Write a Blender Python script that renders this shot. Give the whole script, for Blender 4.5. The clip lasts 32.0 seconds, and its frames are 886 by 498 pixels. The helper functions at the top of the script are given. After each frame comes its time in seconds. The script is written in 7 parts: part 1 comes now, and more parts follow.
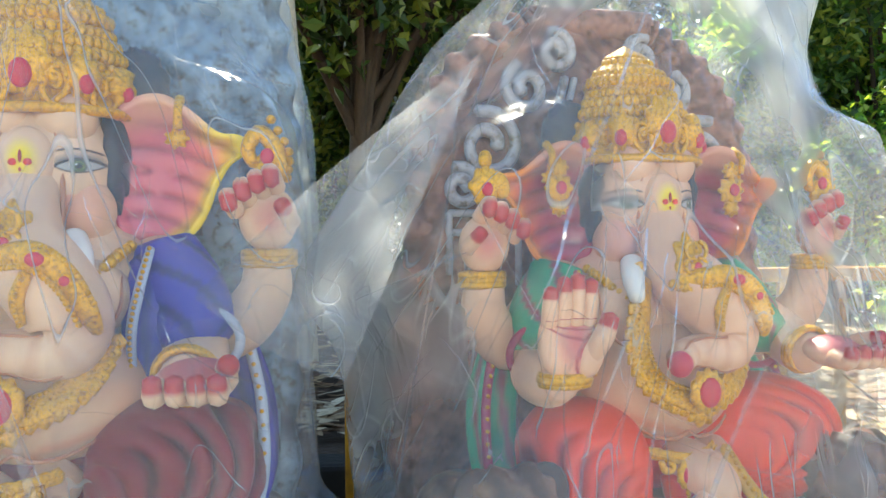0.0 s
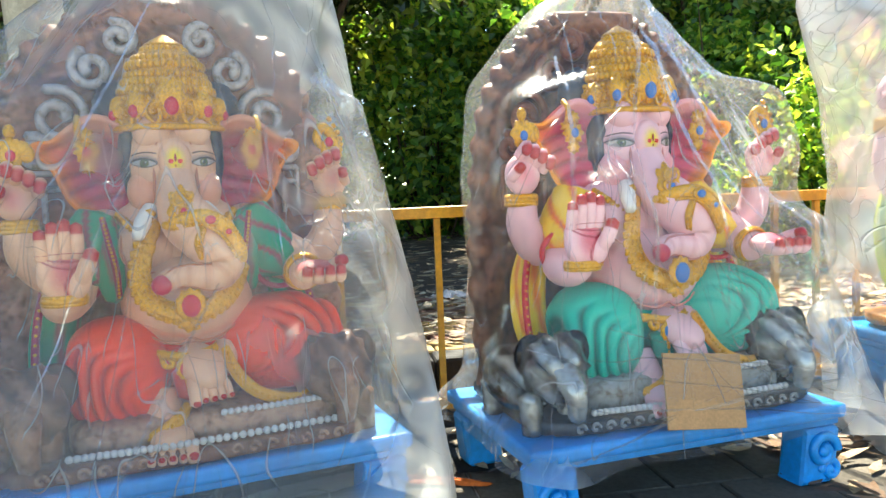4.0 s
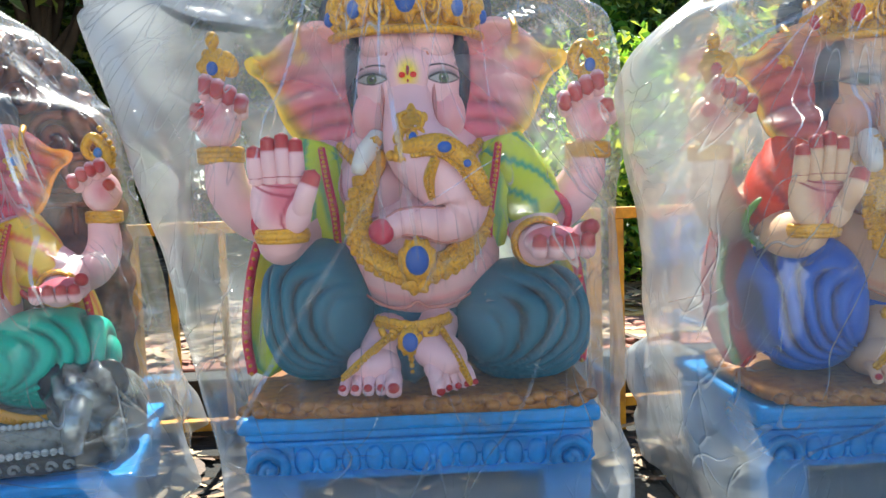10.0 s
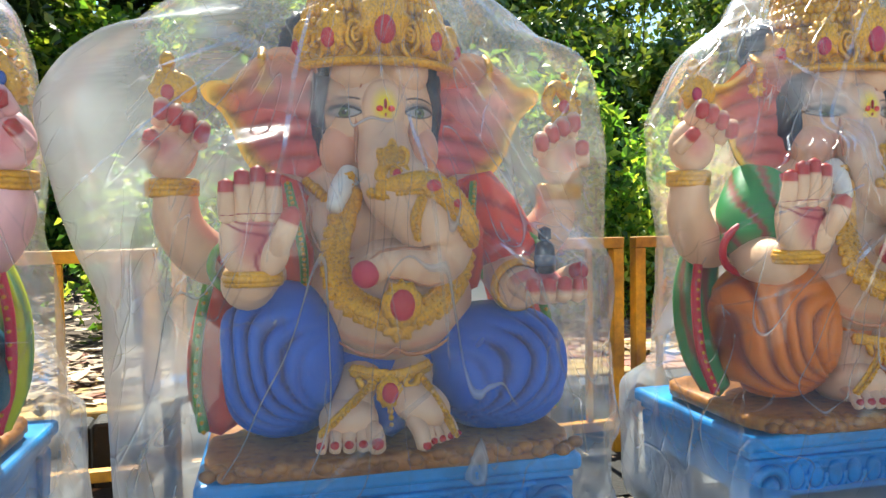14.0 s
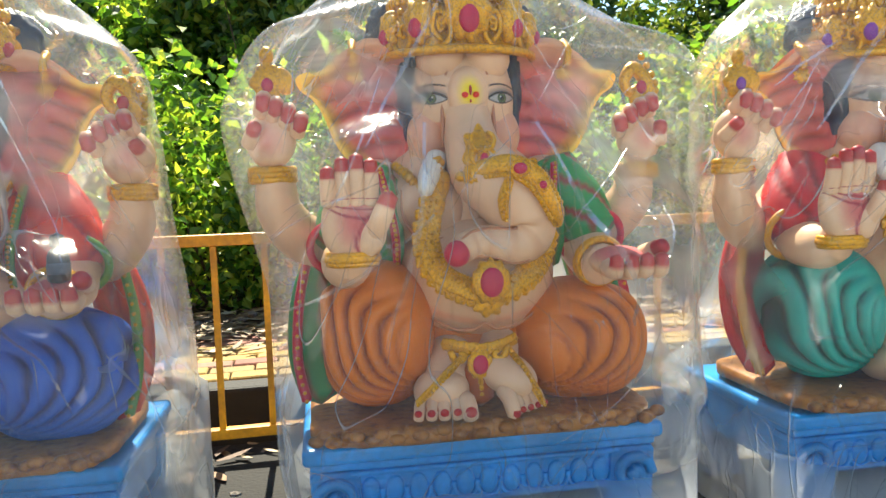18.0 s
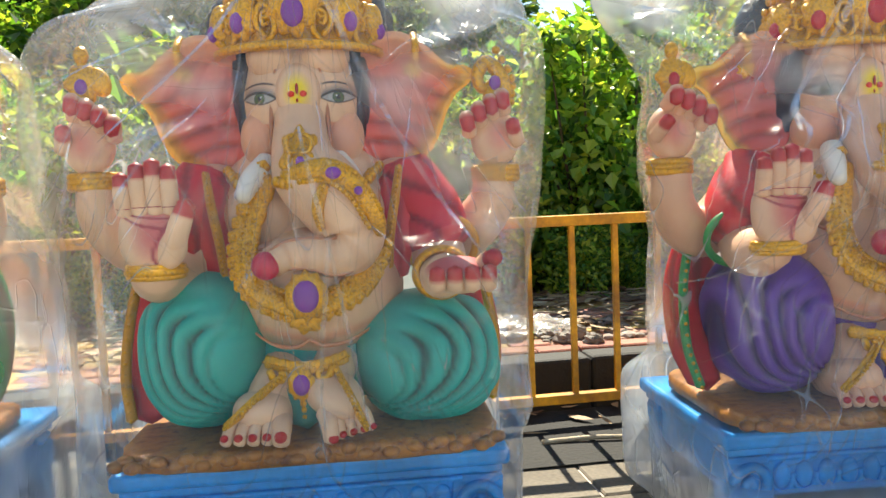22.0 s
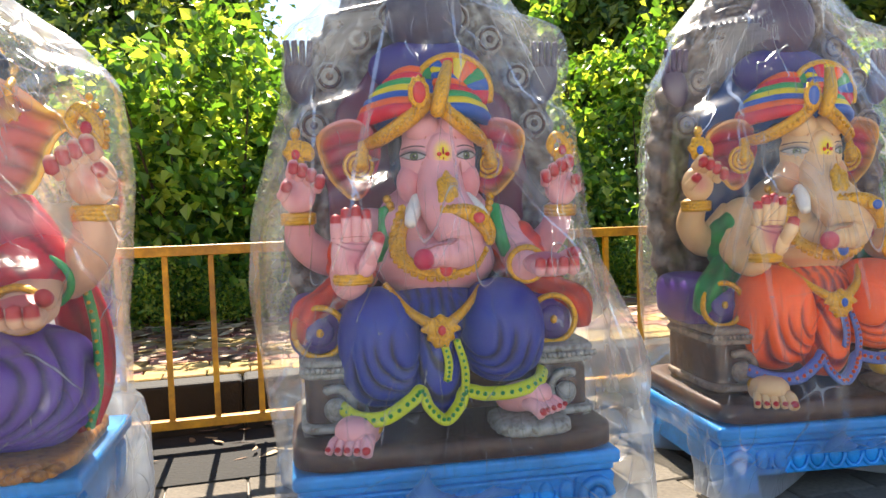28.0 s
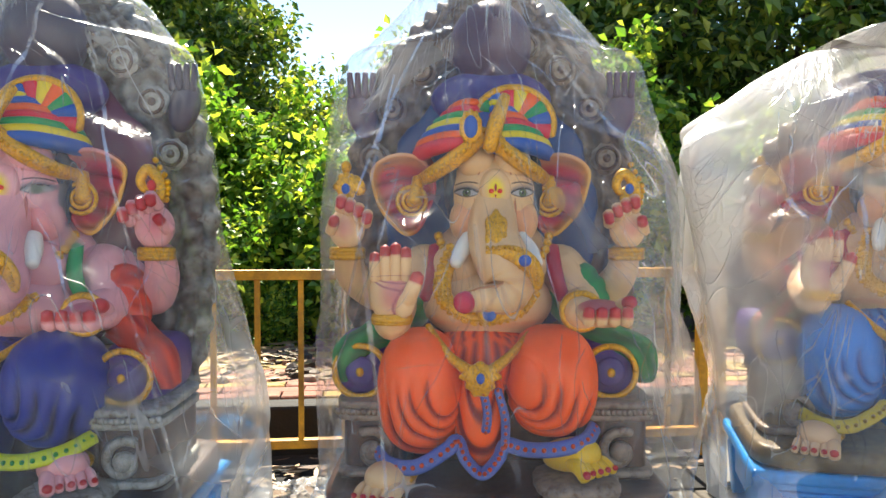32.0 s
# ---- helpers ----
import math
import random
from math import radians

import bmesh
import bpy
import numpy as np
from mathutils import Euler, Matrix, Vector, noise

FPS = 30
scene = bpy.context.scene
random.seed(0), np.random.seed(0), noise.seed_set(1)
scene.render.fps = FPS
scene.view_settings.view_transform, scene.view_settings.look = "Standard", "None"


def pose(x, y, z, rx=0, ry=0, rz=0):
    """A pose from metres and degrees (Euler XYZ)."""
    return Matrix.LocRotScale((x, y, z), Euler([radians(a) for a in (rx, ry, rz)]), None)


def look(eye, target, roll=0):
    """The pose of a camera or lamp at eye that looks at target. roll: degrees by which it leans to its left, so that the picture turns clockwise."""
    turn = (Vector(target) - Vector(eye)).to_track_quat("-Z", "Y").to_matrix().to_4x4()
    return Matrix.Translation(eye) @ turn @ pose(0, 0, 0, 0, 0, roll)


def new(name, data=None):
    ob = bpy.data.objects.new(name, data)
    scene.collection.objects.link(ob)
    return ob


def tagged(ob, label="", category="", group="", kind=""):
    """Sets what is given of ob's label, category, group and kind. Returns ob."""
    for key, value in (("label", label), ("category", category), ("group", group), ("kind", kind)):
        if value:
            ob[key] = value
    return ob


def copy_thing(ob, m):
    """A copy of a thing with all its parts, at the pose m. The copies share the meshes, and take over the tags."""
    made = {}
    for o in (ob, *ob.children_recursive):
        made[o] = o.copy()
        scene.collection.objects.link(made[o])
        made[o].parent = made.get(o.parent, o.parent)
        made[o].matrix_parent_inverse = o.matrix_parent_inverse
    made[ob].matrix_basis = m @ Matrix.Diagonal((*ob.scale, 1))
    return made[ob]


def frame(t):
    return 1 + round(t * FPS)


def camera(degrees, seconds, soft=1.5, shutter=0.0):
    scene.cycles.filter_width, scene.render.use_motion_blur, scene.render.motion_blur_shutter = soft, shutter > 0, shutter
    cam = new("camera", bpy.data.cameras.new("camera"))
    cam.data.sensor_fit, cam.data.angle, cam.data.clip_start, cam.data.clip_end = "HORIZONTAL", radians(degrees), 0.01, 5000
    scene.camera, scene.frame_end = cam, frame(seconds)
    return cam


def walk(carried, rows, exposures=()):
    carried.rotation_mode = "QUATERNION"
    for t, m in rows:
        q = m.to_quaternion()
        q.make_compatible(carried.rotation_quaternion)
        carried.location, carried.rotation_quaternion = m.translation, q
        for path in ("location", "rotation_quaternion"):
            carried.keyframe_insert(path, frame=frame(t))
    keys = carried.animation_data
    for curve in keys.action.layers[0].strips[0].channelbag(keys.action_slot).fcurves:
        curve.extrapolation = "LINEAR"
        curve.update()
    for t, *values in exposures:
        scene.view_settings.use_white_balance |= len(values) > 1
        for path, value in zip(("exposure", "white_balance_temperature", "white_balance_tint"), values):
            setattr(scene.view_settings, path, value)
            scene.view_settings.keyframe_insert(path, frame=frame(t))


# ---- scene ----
cam = camera(61.00, 32.0)
PATH = [
    (0, (2.231, -1.192, 1.136), (2.335, 0.805, 1.115), -0.49),
    (0.5, (2.271, -1.217, 1.146), (2.522, 0.767, 1.111), -0.62),
    (1, (2.411, -1.301, 1.164), (2.666, 0.682, 1.098), -1.12),
    (1.5, (2.595, -1.358, 1.159), (2.829, 0.625, 1.050), -1.71),
    (2, (2.745, -1.420, 1.140), (3.021, 0.556, 0.997), -1.80),
    (2.5, (2.815, -1.557, 1.102), (3.116, 0.417, 0.980), -2.59),
    (3, (2.878, -1.681, 1.076), (3.191, 0.291, 0.960), -2.69),
    (3.5, (3.019, -1.716, 1.108), (3.333, 0.253, 0.950), -2.43),
    (5.5, (3.560, -1.895, 1.105), (3.859, 0.076, 0.951), -2.46),
    (6, (3.694, -1.825, 1.092), (4.029, 0.140, 0.931), -2.59),
    (6.5, (3.858, -1.798, 1.126), (4.209, 0.161, 0.928), -2.13),
    (7, (4.079, -1.830, 1.174), (4.472, 0.117, 0.943), -1.71),
    (7.5, (4.324, -1.828, 1.157), (4.712, 0.121, 0.934), -1.48),
    (8, (4.524, -1.797, 1.143), (4.917, 0.154, 0.947), -1.28),
    (8.5, (4.715, -1.858, 1.129), (5.090, 0.098, 0.947), -1.37),
    (9, (4.899, -1.871, 1.136), (5.193, 0.098, 0.952), -1.62),
    (9.5, (5.131, -1.792, 1.116), (5.367, 0.188, 0.966), -2.02),
    (10, (5.397, -1.763, 1.154), (5.572, 0.222, 0.983), -1.91),
    (10.5, (5.572, -1.785, 1.191), (5.814, 0.192, 1.010), -1.44),
    (11, (5.675, -1.711, 1.183), (6.020, 0.253, 1.025), -1.33),
    (11.5, (5.808, -1.665, 1.166), (6.171, 0.298, 1.045), -1.50),
    (12, (5.941, -1.689, 1.140), (6.338, 0.269, 1.039), -1.12),
    (12.5, (6.062, -1.716, 1.164), (6.485, 0.234, 1.030), -0.60),
    (13, (6.173, -1.656, 1.161), (6.638, 0.284, 1.018), -0.90),
    (13.5, (6.330, -1.610, 1.162), (6.806, 0.329, 1.043), -1.17),
    (14, (6.494, -1.657, 1.134), (7.045, 0.264, 1.051), -0.88),
    (14.5, (6.632, -1.679, 1.141), (7.273, 0.213, 1.043), -0.66),
    (15, (6.786, -1.668, 1.142), (7.504, 0.196, 1.038), -0.55),
    (15.5, (6.930, -1.691, 1.140), (7.637, 0.177, 1.036), -0.76),
    (17.5, (7.578, -1.799, 1.152), (7.982, 0.154, 1.009), -1.61),
    (18, (7.777, -1.860, 1.175), (8.194, 0.090, 1.023), -1.99),
    (18.5, (8.001, -1.879, 1.157), (8.444, 0.065, 1.000), -2.44),
    (19, (8.228, -1.857, 1.164), (8.741, 0.069, 1.007), -2.64),
    (19.5, (8.465, -1.880, 1.185), (8.994, 0.042, 1.021), -2.47),
    (20, (8.661, -1.854, 1.171), (9.202, 0.065, 1.023), -2.42),
    (20.5, (8.921, -1.812, 1.187), (9.406, 0.121, 1.018), -2.70),
    (21, (9.190, -1.858, 1.182), (9.634, 0.083, 1.001), -2.63),
    (21.5, (9.457, -1.910, 1.173), (9.812, 0.051, 1.006), -2.44),
    (22, (9.660, -1.902, 1.155), (9.957, 0.070, 1.008), -2.39),
    (22.5, (9.835, -1.936, 1.147), (10.073, 0.046, 1.012), -2.21),
    (23, (9.996, -1.986, 1.171), (10.236, -0.007, 1.011), -2.07),
    (23.5, (10.156, -1.943, 1.159), (10.423, 0.034, 1.019), -1.99),
    (24, (10.287, -1.961, 1.197), (10.539, 0.018, 1.056), -1.66),
    (24.5, (10.350, -2.012, 1.208), (10.583, -0.032, 1.049), -1.67),
    (25, (10.490, -2.043, 1.181), (10.755, -0.067, 1.022), -1.46),
    (25.5, (10.705, -2.027, 1.163), (11.060, -0.065, 1.005), -1.37),
    (26, (10.898, -2.077, 1.160), (11.349, -0.132, 1.032), -1.50),
    (26.5, (11.088, -2.142, 1.173), (11.659, -0.230, 1.048), -1.40),
    (28.5, (12.360, -2.321, 1.168), (12.844, -0.383, 1.070), -1.98),
    (29, (12.714, -2.332, 1.146), (13.153, -0.383, 1.060), -2.18),
    (29.5, (13.047, -2.302, 1.165), (13.479, -0.352, 1.061), -2.50),
    (30, (13.311, -2.228, 1.170), (13.741, -0.279, 1.047), -2.24),
    (30.5, (13.519, -2.260, 1.178), (13.910, -0.302, 1.054), -1.50),
    (31, (13.601, -2.257, 1.195), (13.935, -0.288, 1.100), -0.76),
    (31.5, (13.618, -2.260, 1.212), (13.895, -0.280, 1.150), -0.25),
    (32, (13.615, -2.260, 1.218), (13.856, -0.275, 1.168), 0.03),
]
EXPOSURES = [(0, 2.66, 6800, 4), (2.5, 2.61, 6850, 3), (6, 2.16, 6800, 3), (9, 1.86, 6200, 4), (12.5, 1.81, 6200, 4), (15, 1.76, 6800, 4), (18, 1.83, 7000, 4), (23, 1.8, 7050, 6), (29, 2.03, 7050, 13), (32, 1.86, 6950, 9)]
walk(cam, [(t, look(eye, target, roll)) for t, eye, target, roll in PATH], EXPOSURES)

# ---------- light ----------
world = bpy.data.worlds.new("sky")
scene.world = world
world.use_nodes = True
_wn = world.node_tree.nodes
_sky = _wn.new("ShaderNodeTexSky")
_sky.sky_type, _sky.sun_disc = "NISHITA", False
SUN_DIR = Vector((0.03, 0.645, 0.89)).normalized()
_sky.sun_elevation = math.asin(SUN_DIR.z)
_sky.sun_rotation = math.atan2(SUN_DIR.x, SUN_DIR.y)
_sky.dust_density, _sky.air_density, _sky.ozone_density = 0.0, 0.9, 1.4
_wn["Background"].inputs["Strength"].default_value = 0.09
world.node_tree.links.new(_sky.outputs[0], _wn["Background"].inputs["Color"])
sun = new("sun", bpy.data.lights.new("sun", "SUN"))
sun.data.energy, sun.data.angle, sun.data.color = 5.0, radians(0.53), (1.0, 0.94, 0.84)
sun.matrix_world = look((0, 0, 30), Vector((0, 0, 30)) - SUN_DIR)


# ---------- materials ----------
def lin(h):
    """Linear colour from a hex string."""
    out = []
    for i in (0, 2, 4):
        v = int(h[i:i + 2], 16) / 255
        out.append(v / 12.92 if v <= 0.04045 else ((v + 0.055) / 1.055) ** 2.4)
    return tuple(out)


def material(name):
    m = bpy.data.materials.new(name)
    m.use_nodes = True
    return m, m.node_tree.nodes, m.node_tree.links, m.node_tree.nodes["Principled BSDF"]


def noise_tex(nodes, links, scale, detail=4, rough=0.55, stretch=None, dims="Object"):
    co = nodes.new("ShaderNodeTexCoord")
    tex = nodes.new("ShaderNodeTexNoise")
    tex.inputs["Scale"].default_value = scale
    tex.inputs["Detail"].default_value = detail
    tex.inputs["Roughness"].default_value = rough
    src = co.outputs[dims]
    if stretch:
        mp = nodes.new("ShaderNodeMapping")
        mp.inputs["Scale"].default_value = stretch
        links.new(src, mp.inputs["Vector"])
        src = mp.outputs[0]
    links.new(src, tex.inputs["Vector"])
    return tex


def ramp(nodes, links, src, stops):
    r = nodes.new("ShaderNodeValToRGB")
    while len(r.color_ramp.elements) < len(stops):
        r.color_ramp.elements.new(0.5)
    for e, (p, c) in zip(r.color_ramp.elements, stops):
        e.position = p
        e.color = (*c, 1) if len(c) == 3 else c
    links.new(src, r.inputs[0])
    return r


def mix_rgb(nodes, links, a, b, fac, mode="MIX"):
    n = nodes.new("ShaderNodeMix")
    n.data_type, n.blend_type = "RGBA", mode
    for sock, v in ((n.inputs[0], fac), (n.inputs[6], a), (n.inputs[7], b)):
        if isinstance(v, (int, float)):
            sock.default_value = v
        elif isinstance(v, tuple):
            sock.default_value = (*v, 1)
        else:
            links.new(v, sock)
    return n.outputs[2]


def bump(nodes, links, height, bsdf, strength=0.3, distance=0.01):
    b = nodes.new("ShaderNodeBump")
    b.inputs["Strength"].default_value = strength
    b.inputs["Distance"].default_value = distance
    links.new(height, b.inputs["Height"])
    links.new(b.outputs[0], bsdf.inputs["Normal"])
    return b


def plain(name, color, rough=0.6, metal=0.0, var=0.25, scale=14.0, fine=90.0, bumpy=0.25, dist=0.004, dark=None, stretch=None):
    """A surface with stains at one scale and grain at another."""
    m, n, l, b = material(name)
    big = noise_tex(n, l, scale, 5, 0.6, stretch)
    small = noise_tex(n, l, fine, 3, 0.6)
    lo = dark or tuple(c * (1 - var) for c in color)
    hi = tuple(min(1, c * (1 + var * 0.5)) for c in color)
    r = ramp(n, l, big.outputs[0], [(0.3, lo), (0.65, hi)])
    g = ramp(n, l, small.outputs[0], [(0.3, (0.8, 0.8, 0.8)), (0.7, (1.08, 1.08, 1.08))])
    l.new(mix_rgb(n, l, r.outputs[0], g.outputs[0], 1.0, "MULTIPLY"), b.inputs["Base Color"])
    b.inputs["Roughness"].default_value = rough
    b.inputs["Metallic"].default_value = metal
    bump(n, l, small.outputs[0], b, bumpy, dist)
    return m


def painted(name, rough, metal=0.0, bumpy=0.12, scale=60.0, spec=0.5):
    """Hand-painted plaster: the paint is laid on the mesh in the layer 'paint'."""
    m, n, l, b = material(name)
    a = n.new("ShaderNodeAttribute")
    a.attribute_name = "paint"
    s = noise_tex(n, l, 9.0, 4)
    f = noise_tex(n, l, scale, 3)
    g = ramp(n, l, s.outputs[0], [(0.3, (0.86, 0.86, 0.86)), (0.7, (1.06, 1.06, 1.06))])
    l.new(mix_rgb(n, l, a.outputs["Color"], g.outputs[0], 1.0, "MULTIPLY"), b.inputs["Base Color"])
    b.inputs["Roughness"].default_value = rough
    b.inputs["Metallic"].default_value = metal
    b.inputs["Specular IOR Level"].default_value = spec
    bump(n, l, f.outputs[0], b, bumpy, 0.004)
    return m


M_PAINT = painted("satin_statue_paint", 0.46)
def add_painted_relief(m, scale):
    """Relief put into the colour by noise: brown hollows, brighter high spots."""
    n, l = m.node_tree.nodes, m.node_tree.links
    b = n["Principled BSDF"]
    v = noise_tex(n, l, scale, 5, 0.65)
    r = ramp(n, l, v.outputs[0], [(0.33, (0.38, 0.27, 0.16)), (0.49, (0.92, 0.90, 0.84)), (0.70, (1.22, 1.20, 1.10))])
    src = b.inputs["Base Color"].links[0].from_socket
    l.new(mix_rgb(n, l, src, r.outputs[0], 1.0, "MULTIPLY"), b.inputs["Base Color"])


M_GOLD = painted("gold_statue_paint", 0.32, 0.3, 0.9, 95.0)
M_CARVE = painted("bronzed_carving_paint", 0.45, 0.15, 0.6, 45.0)
M_SILVER = painted("tarnished_silver_paint", 0.26, 0.65, 0.9, 55.0)
add_painted_relief(M_GOLD, 150.0)
add_painted_relief(M_CARVE, 38.0)
add_painted_relief(M_SILVER, 30.0)


def film_material(name, haze, seed, crease=0.6, tint=(0.74, 0.76, 0.75), rough=0.24, gloss=0.30, slack=0.50, fan=True, soft=0.88):
    """Thin milky polythene: mostly see-through, partly scattering, denser where it hangs slack,
    with long pulled creases that spread from its gathered tip and a few crinkled patches."""
    m = bpy.data.materials.new(name)
    m.use_nodes = True
    n, l = m.node_tree.nodes, m.node_tree.links
    n.remove(n["Principled BSDF"])
    out = n["Material Output"]
    obj = n.new("ShaderNodeTexCoord").outputs["Object"]
    if fan:
        f = n.new("ShaderNodeAttribute")
        f.attribute_name = "fan"
        fan_co = f.outputs["Vector"]
    else:
        fan_co = obj

    def math_node(op, a, b=None, c=None, clamp=False):
        q = n.new("ShaderNodeMath")
        q.operation, q.use_clamp = op, clamp
        for i, v in enumerate((a, b, c)):
            if v is None:
                continue
            if isinstance(v, (int, float)):
                q.inputs[i].default_value = v
            else:
                l.new(v, q.inputs[i])
        return q.outputs[0]

    def field(src, scale, stretch, detail=2, rough_=0.5, distort=0.0, kind="FBM", shift=0.0):
        mp = n.new("ShaderNodeMapping")
        mp.inputs["Location"].default_value = (seed * 3.7 + shift, seed * 1.9 - shift, seed * 0.7)
        mp.inputs["Scale"].default_value = stretch
        l.new(src, mp.inputs["Vector"])
        t = n.new("ShaderNodeTexNoise")
        t.noise_type = kind
        t.inputs["Scale"].default_value, t.inputs["Detail"].default_value = scale, detail
        t.inputs["Roughness"].default_value, t.inputs["Distortion"].default_value = rough_, distort
        l.new(mp.outputs[0], t.inputs["Vector"])
        return t.outputs[0]

    def between(v, lo, hi, a=0.0, b=1.0):
        q = n.new("ShaderNodeMapRange")
        for k, x in zip(("From Min", "From Max", "To Min", "To Max"), (lo, hi, a, b)):
            q.inputs[k].default_value = x
        l.new(v, q.inputs["Value"])
        return q.outputs[0]

    def line(v, width):
        return between(math_node("ABSOLUTE", math_node("SUBTRACT", v, 0.5)), 0.0, width, 1.0, 0.0)

    broad = field(fan_co, 5.0, (1.0, 0.5, 1.0), 2, 0.5, 0.3)
    cloud = field(obj, 2.6, (1.0, 1.0, 0.7), 3)
    where1 = between(field(obj, 2.1, (1, 1, 1), 2, shift=4.0), 0.50, 0.62)
    where2 = between(field(obj, 3.0, (1, 1, 1), 2, shift=9.0), 0.50, 0.60)
    patch = between(field(obj, 2.4, (1, 1, 1), 2, shift=15.0), 0.54, 0.66)
    long1 = math_node("MULTIPLY", line(field(fan_co, 7.0, (1.0, 0.25, 1.0), 0, 0.4, 0.1), 0.012), where1)
    long2 = math_node("MULTIPLY", line(field(fan_co, 16.0, (1.0, 0.20, 1.0), 0, 0.4, 0.1, shift=3.0), 0.022), where2)
    def edges(src, scale, stretch, width, feature="DISTANCE_TO_EDGE"):
        mp = n.new("ShaderNodeMapping")
        mp.inputs["Location"].default_value = (seed * 2.3, seed * 4.1, seed)
        mp.inputs["Scale"].default_value = stretch
        l.new(src, mp.inputs["Vector"])
        t = n.new("ShaderNodeTexVoronoi")
        t.feature = feature
        t.inputs["Scale"].default_value = scale
        l.new(mp.outputs[0], t.inputs["Vector"])
        return between(t.outputs["Distance"], 0.0, width, 1.0, 0.0)

    cross = math_node("MULTIPLY", edges(fan_co, 7.0, (1.0, 0.42, 1.0), 0.03), where2)
    crinkle = math_node("MULTIPLY", math_node("ADD", edges(obj, 15.0, (1.0, 1.0, 0.6), 0.10), edges(obj, 34.0, (1.0, 1.0, 0.7), 0.7, "F1")), patch)
    # relief
    h = math_node("MULTIPLY_ADD", broad, 2.2, math_node("MULTIPLY", cloud, 1.2))
    h = math_node("MULTIPLY_ADD", long1, 0.55, h)
    h = math_node("MULTIPLY_ADD", long2, 0.28, h)
    h = math_node("MULTIPLY_ADD", cross, 0.30, h)
    h = math_node("MULTIPLY_ADD", crinkle, 0.20, h)
    bp = n.new("ShaderNodeBump")
    bp.inputs["Strength"].default_value, bp.inputs["Distance"].default_value = 0.8, 0.012
    l.new(h, bp.inputs["Height"])
    # how milky: clouds, creases, doubled folds, and slack film hanging clear of the statue
    d = between(cloud, 0.3, 0.7, haze * 0.7, haze * 1.3)
    d = math_node("MULTIPLY_ADD", long1, crease * 1.1, d)
    d = math_node("MULTIPLY_ADD", long2, crease * 0.6, d)
    d = math_node("MULTIPLY_ADD", cross, crease * 0.34, d)
    d = math_node("MULTIPLY_ADD", crinkle, crease * 0.07, d)
    fo = n.new("ShaderNodeAttribute")
    fo.attribute_name = "fold"
    d = math_node("MULTIPLY_ADD", fo.outputs["Fac"], 0.35, d)
    sk = n.new("ShaderNodeAttribute")
    sk.attribute_name = "slack"
    d = math_node("MULTIPLY_ADD", sk.outputs["Fac"], slack + 0.7 * haze, d, True)
    clear = n.new("ShaderNodeBsdfTransparent")
    clear.inputs[0].default_value = (0.97, 0.975, 0.97, 1)
    blur = n.new("ShaderNodeBsdfRefraction")
    blur.inputs["IOR"].default_value, blur.inputs["Roughness"].default_value = 1.01, 0.33
    blur.inputs[0].default_value = (0.97, 0.975, 0.97, 1)
    dif = n.new("ShaderNodeBsdfDiffuse")
    tra = n.new("ShaderNodeBsdfTranslucent")
    dif.inputs[0].default_value = tra.inputs[0].default_value = (*tint, 1)
    gl = n.new("ShaderNodeBsdfGlossy")
    gl.inputs["Roughness"].default_value = rough
    gl.inputs[0].default_value = (0.95, 0.95, 0.95, 1)
    for q in (dif, tra, gl):
        l.new(bp.outputs[0], q.inputs["Normal"])

    def mix_shader(fac, a, b):
        q = n.new("ShaderNodeMixShader")
        if isinstance(fac, float):
            q.inputs[0].default_value = fac
        else:
            l.new(fac, q.inputs[0])
        l.new(a.outputs[0], q.inputs[1])
        l.new(b.outputs[0], q.inputs[2])
        return q

    fr = n.new("ShaderNodeFresnel")
    fr.inputs[0].default_value = 1.45
    l.new(bp.outputs[0], fr.inputs["Normal"])
    sheen = math_node("MINIMUM", math_node("MULTIPLY_ADD", fr.outputs[0], gloss / 0.26, -0.032, True), 0.30)
    see = mix_shader(math_node("MULTIPLY", sk.outputs["Fac"], soft), clear, blur)
    top = mix_shader(sheen, mix_shader(d, see, mix_shader(0.5, dif, tra)), gl)
    l.new(top.outputs[0], out.inputs["Surface"])
    return m


M_BLUE = plain("blue_enamel_paint", lin("0590e0"), 0.38, 0, 0.3, 5, 60, 0.15, 0.003)
M_YELLOW = plain("worn_yellow_paint", lin("d99a12"), 0.45, 0, 0.25, 6, 45, 0.25, 0.003, dark=lin("8a5a12"))
M_ROAD = plain("dusty_grey_paving", lin("a0968a"), 0.9, 0, 0.35, 1.6, 40, 0.5, 0.01)
M_SOIL = plain("dark_soil", lin("4a3b2c"), 0.95, 0, 0.5, 1.2, 30, 0.7, 0.02)
M_KERB = plain("black_painted_kerb", lin("16140f"), 0.8, 0, 0.5, 5, 50, 0.5, 0.008)
M_CARD = plain("corrugated_cardboard", lin("b58a5c"), 0.85, 0, 0.1, 8, 120, 0.2, 0.002)


# ---------- building helpers ----------
def mesh_ob(name, verts, faces, mat, parent=None, label="", smooth=False):
    me = bpy.data.meshes.new(name)
    me.from_pydata(verts, [], faces)
    me.update()
    if smooth:
        me.shade_smooth()
    for m in (mat if isinstance(mat, (list, tuple)) else [mat]):
        me.materials.append(m)
    ob = new(name, me)
    ob.parent = parent
    if label:
        ob["label"] = label
    return ob


def part(name, bm, mat, parent, label="", smooth=False):
    me = bpy.data.meshes.new(name)
    bm.to_mesh(me)
    bm.free()
    if smooth:
        me.shade_smooth()
    me.materials.append(mat)
    ob = new(name, me)
    ob.parent = parent
    if label:
        ob["label"] = label
    return ob


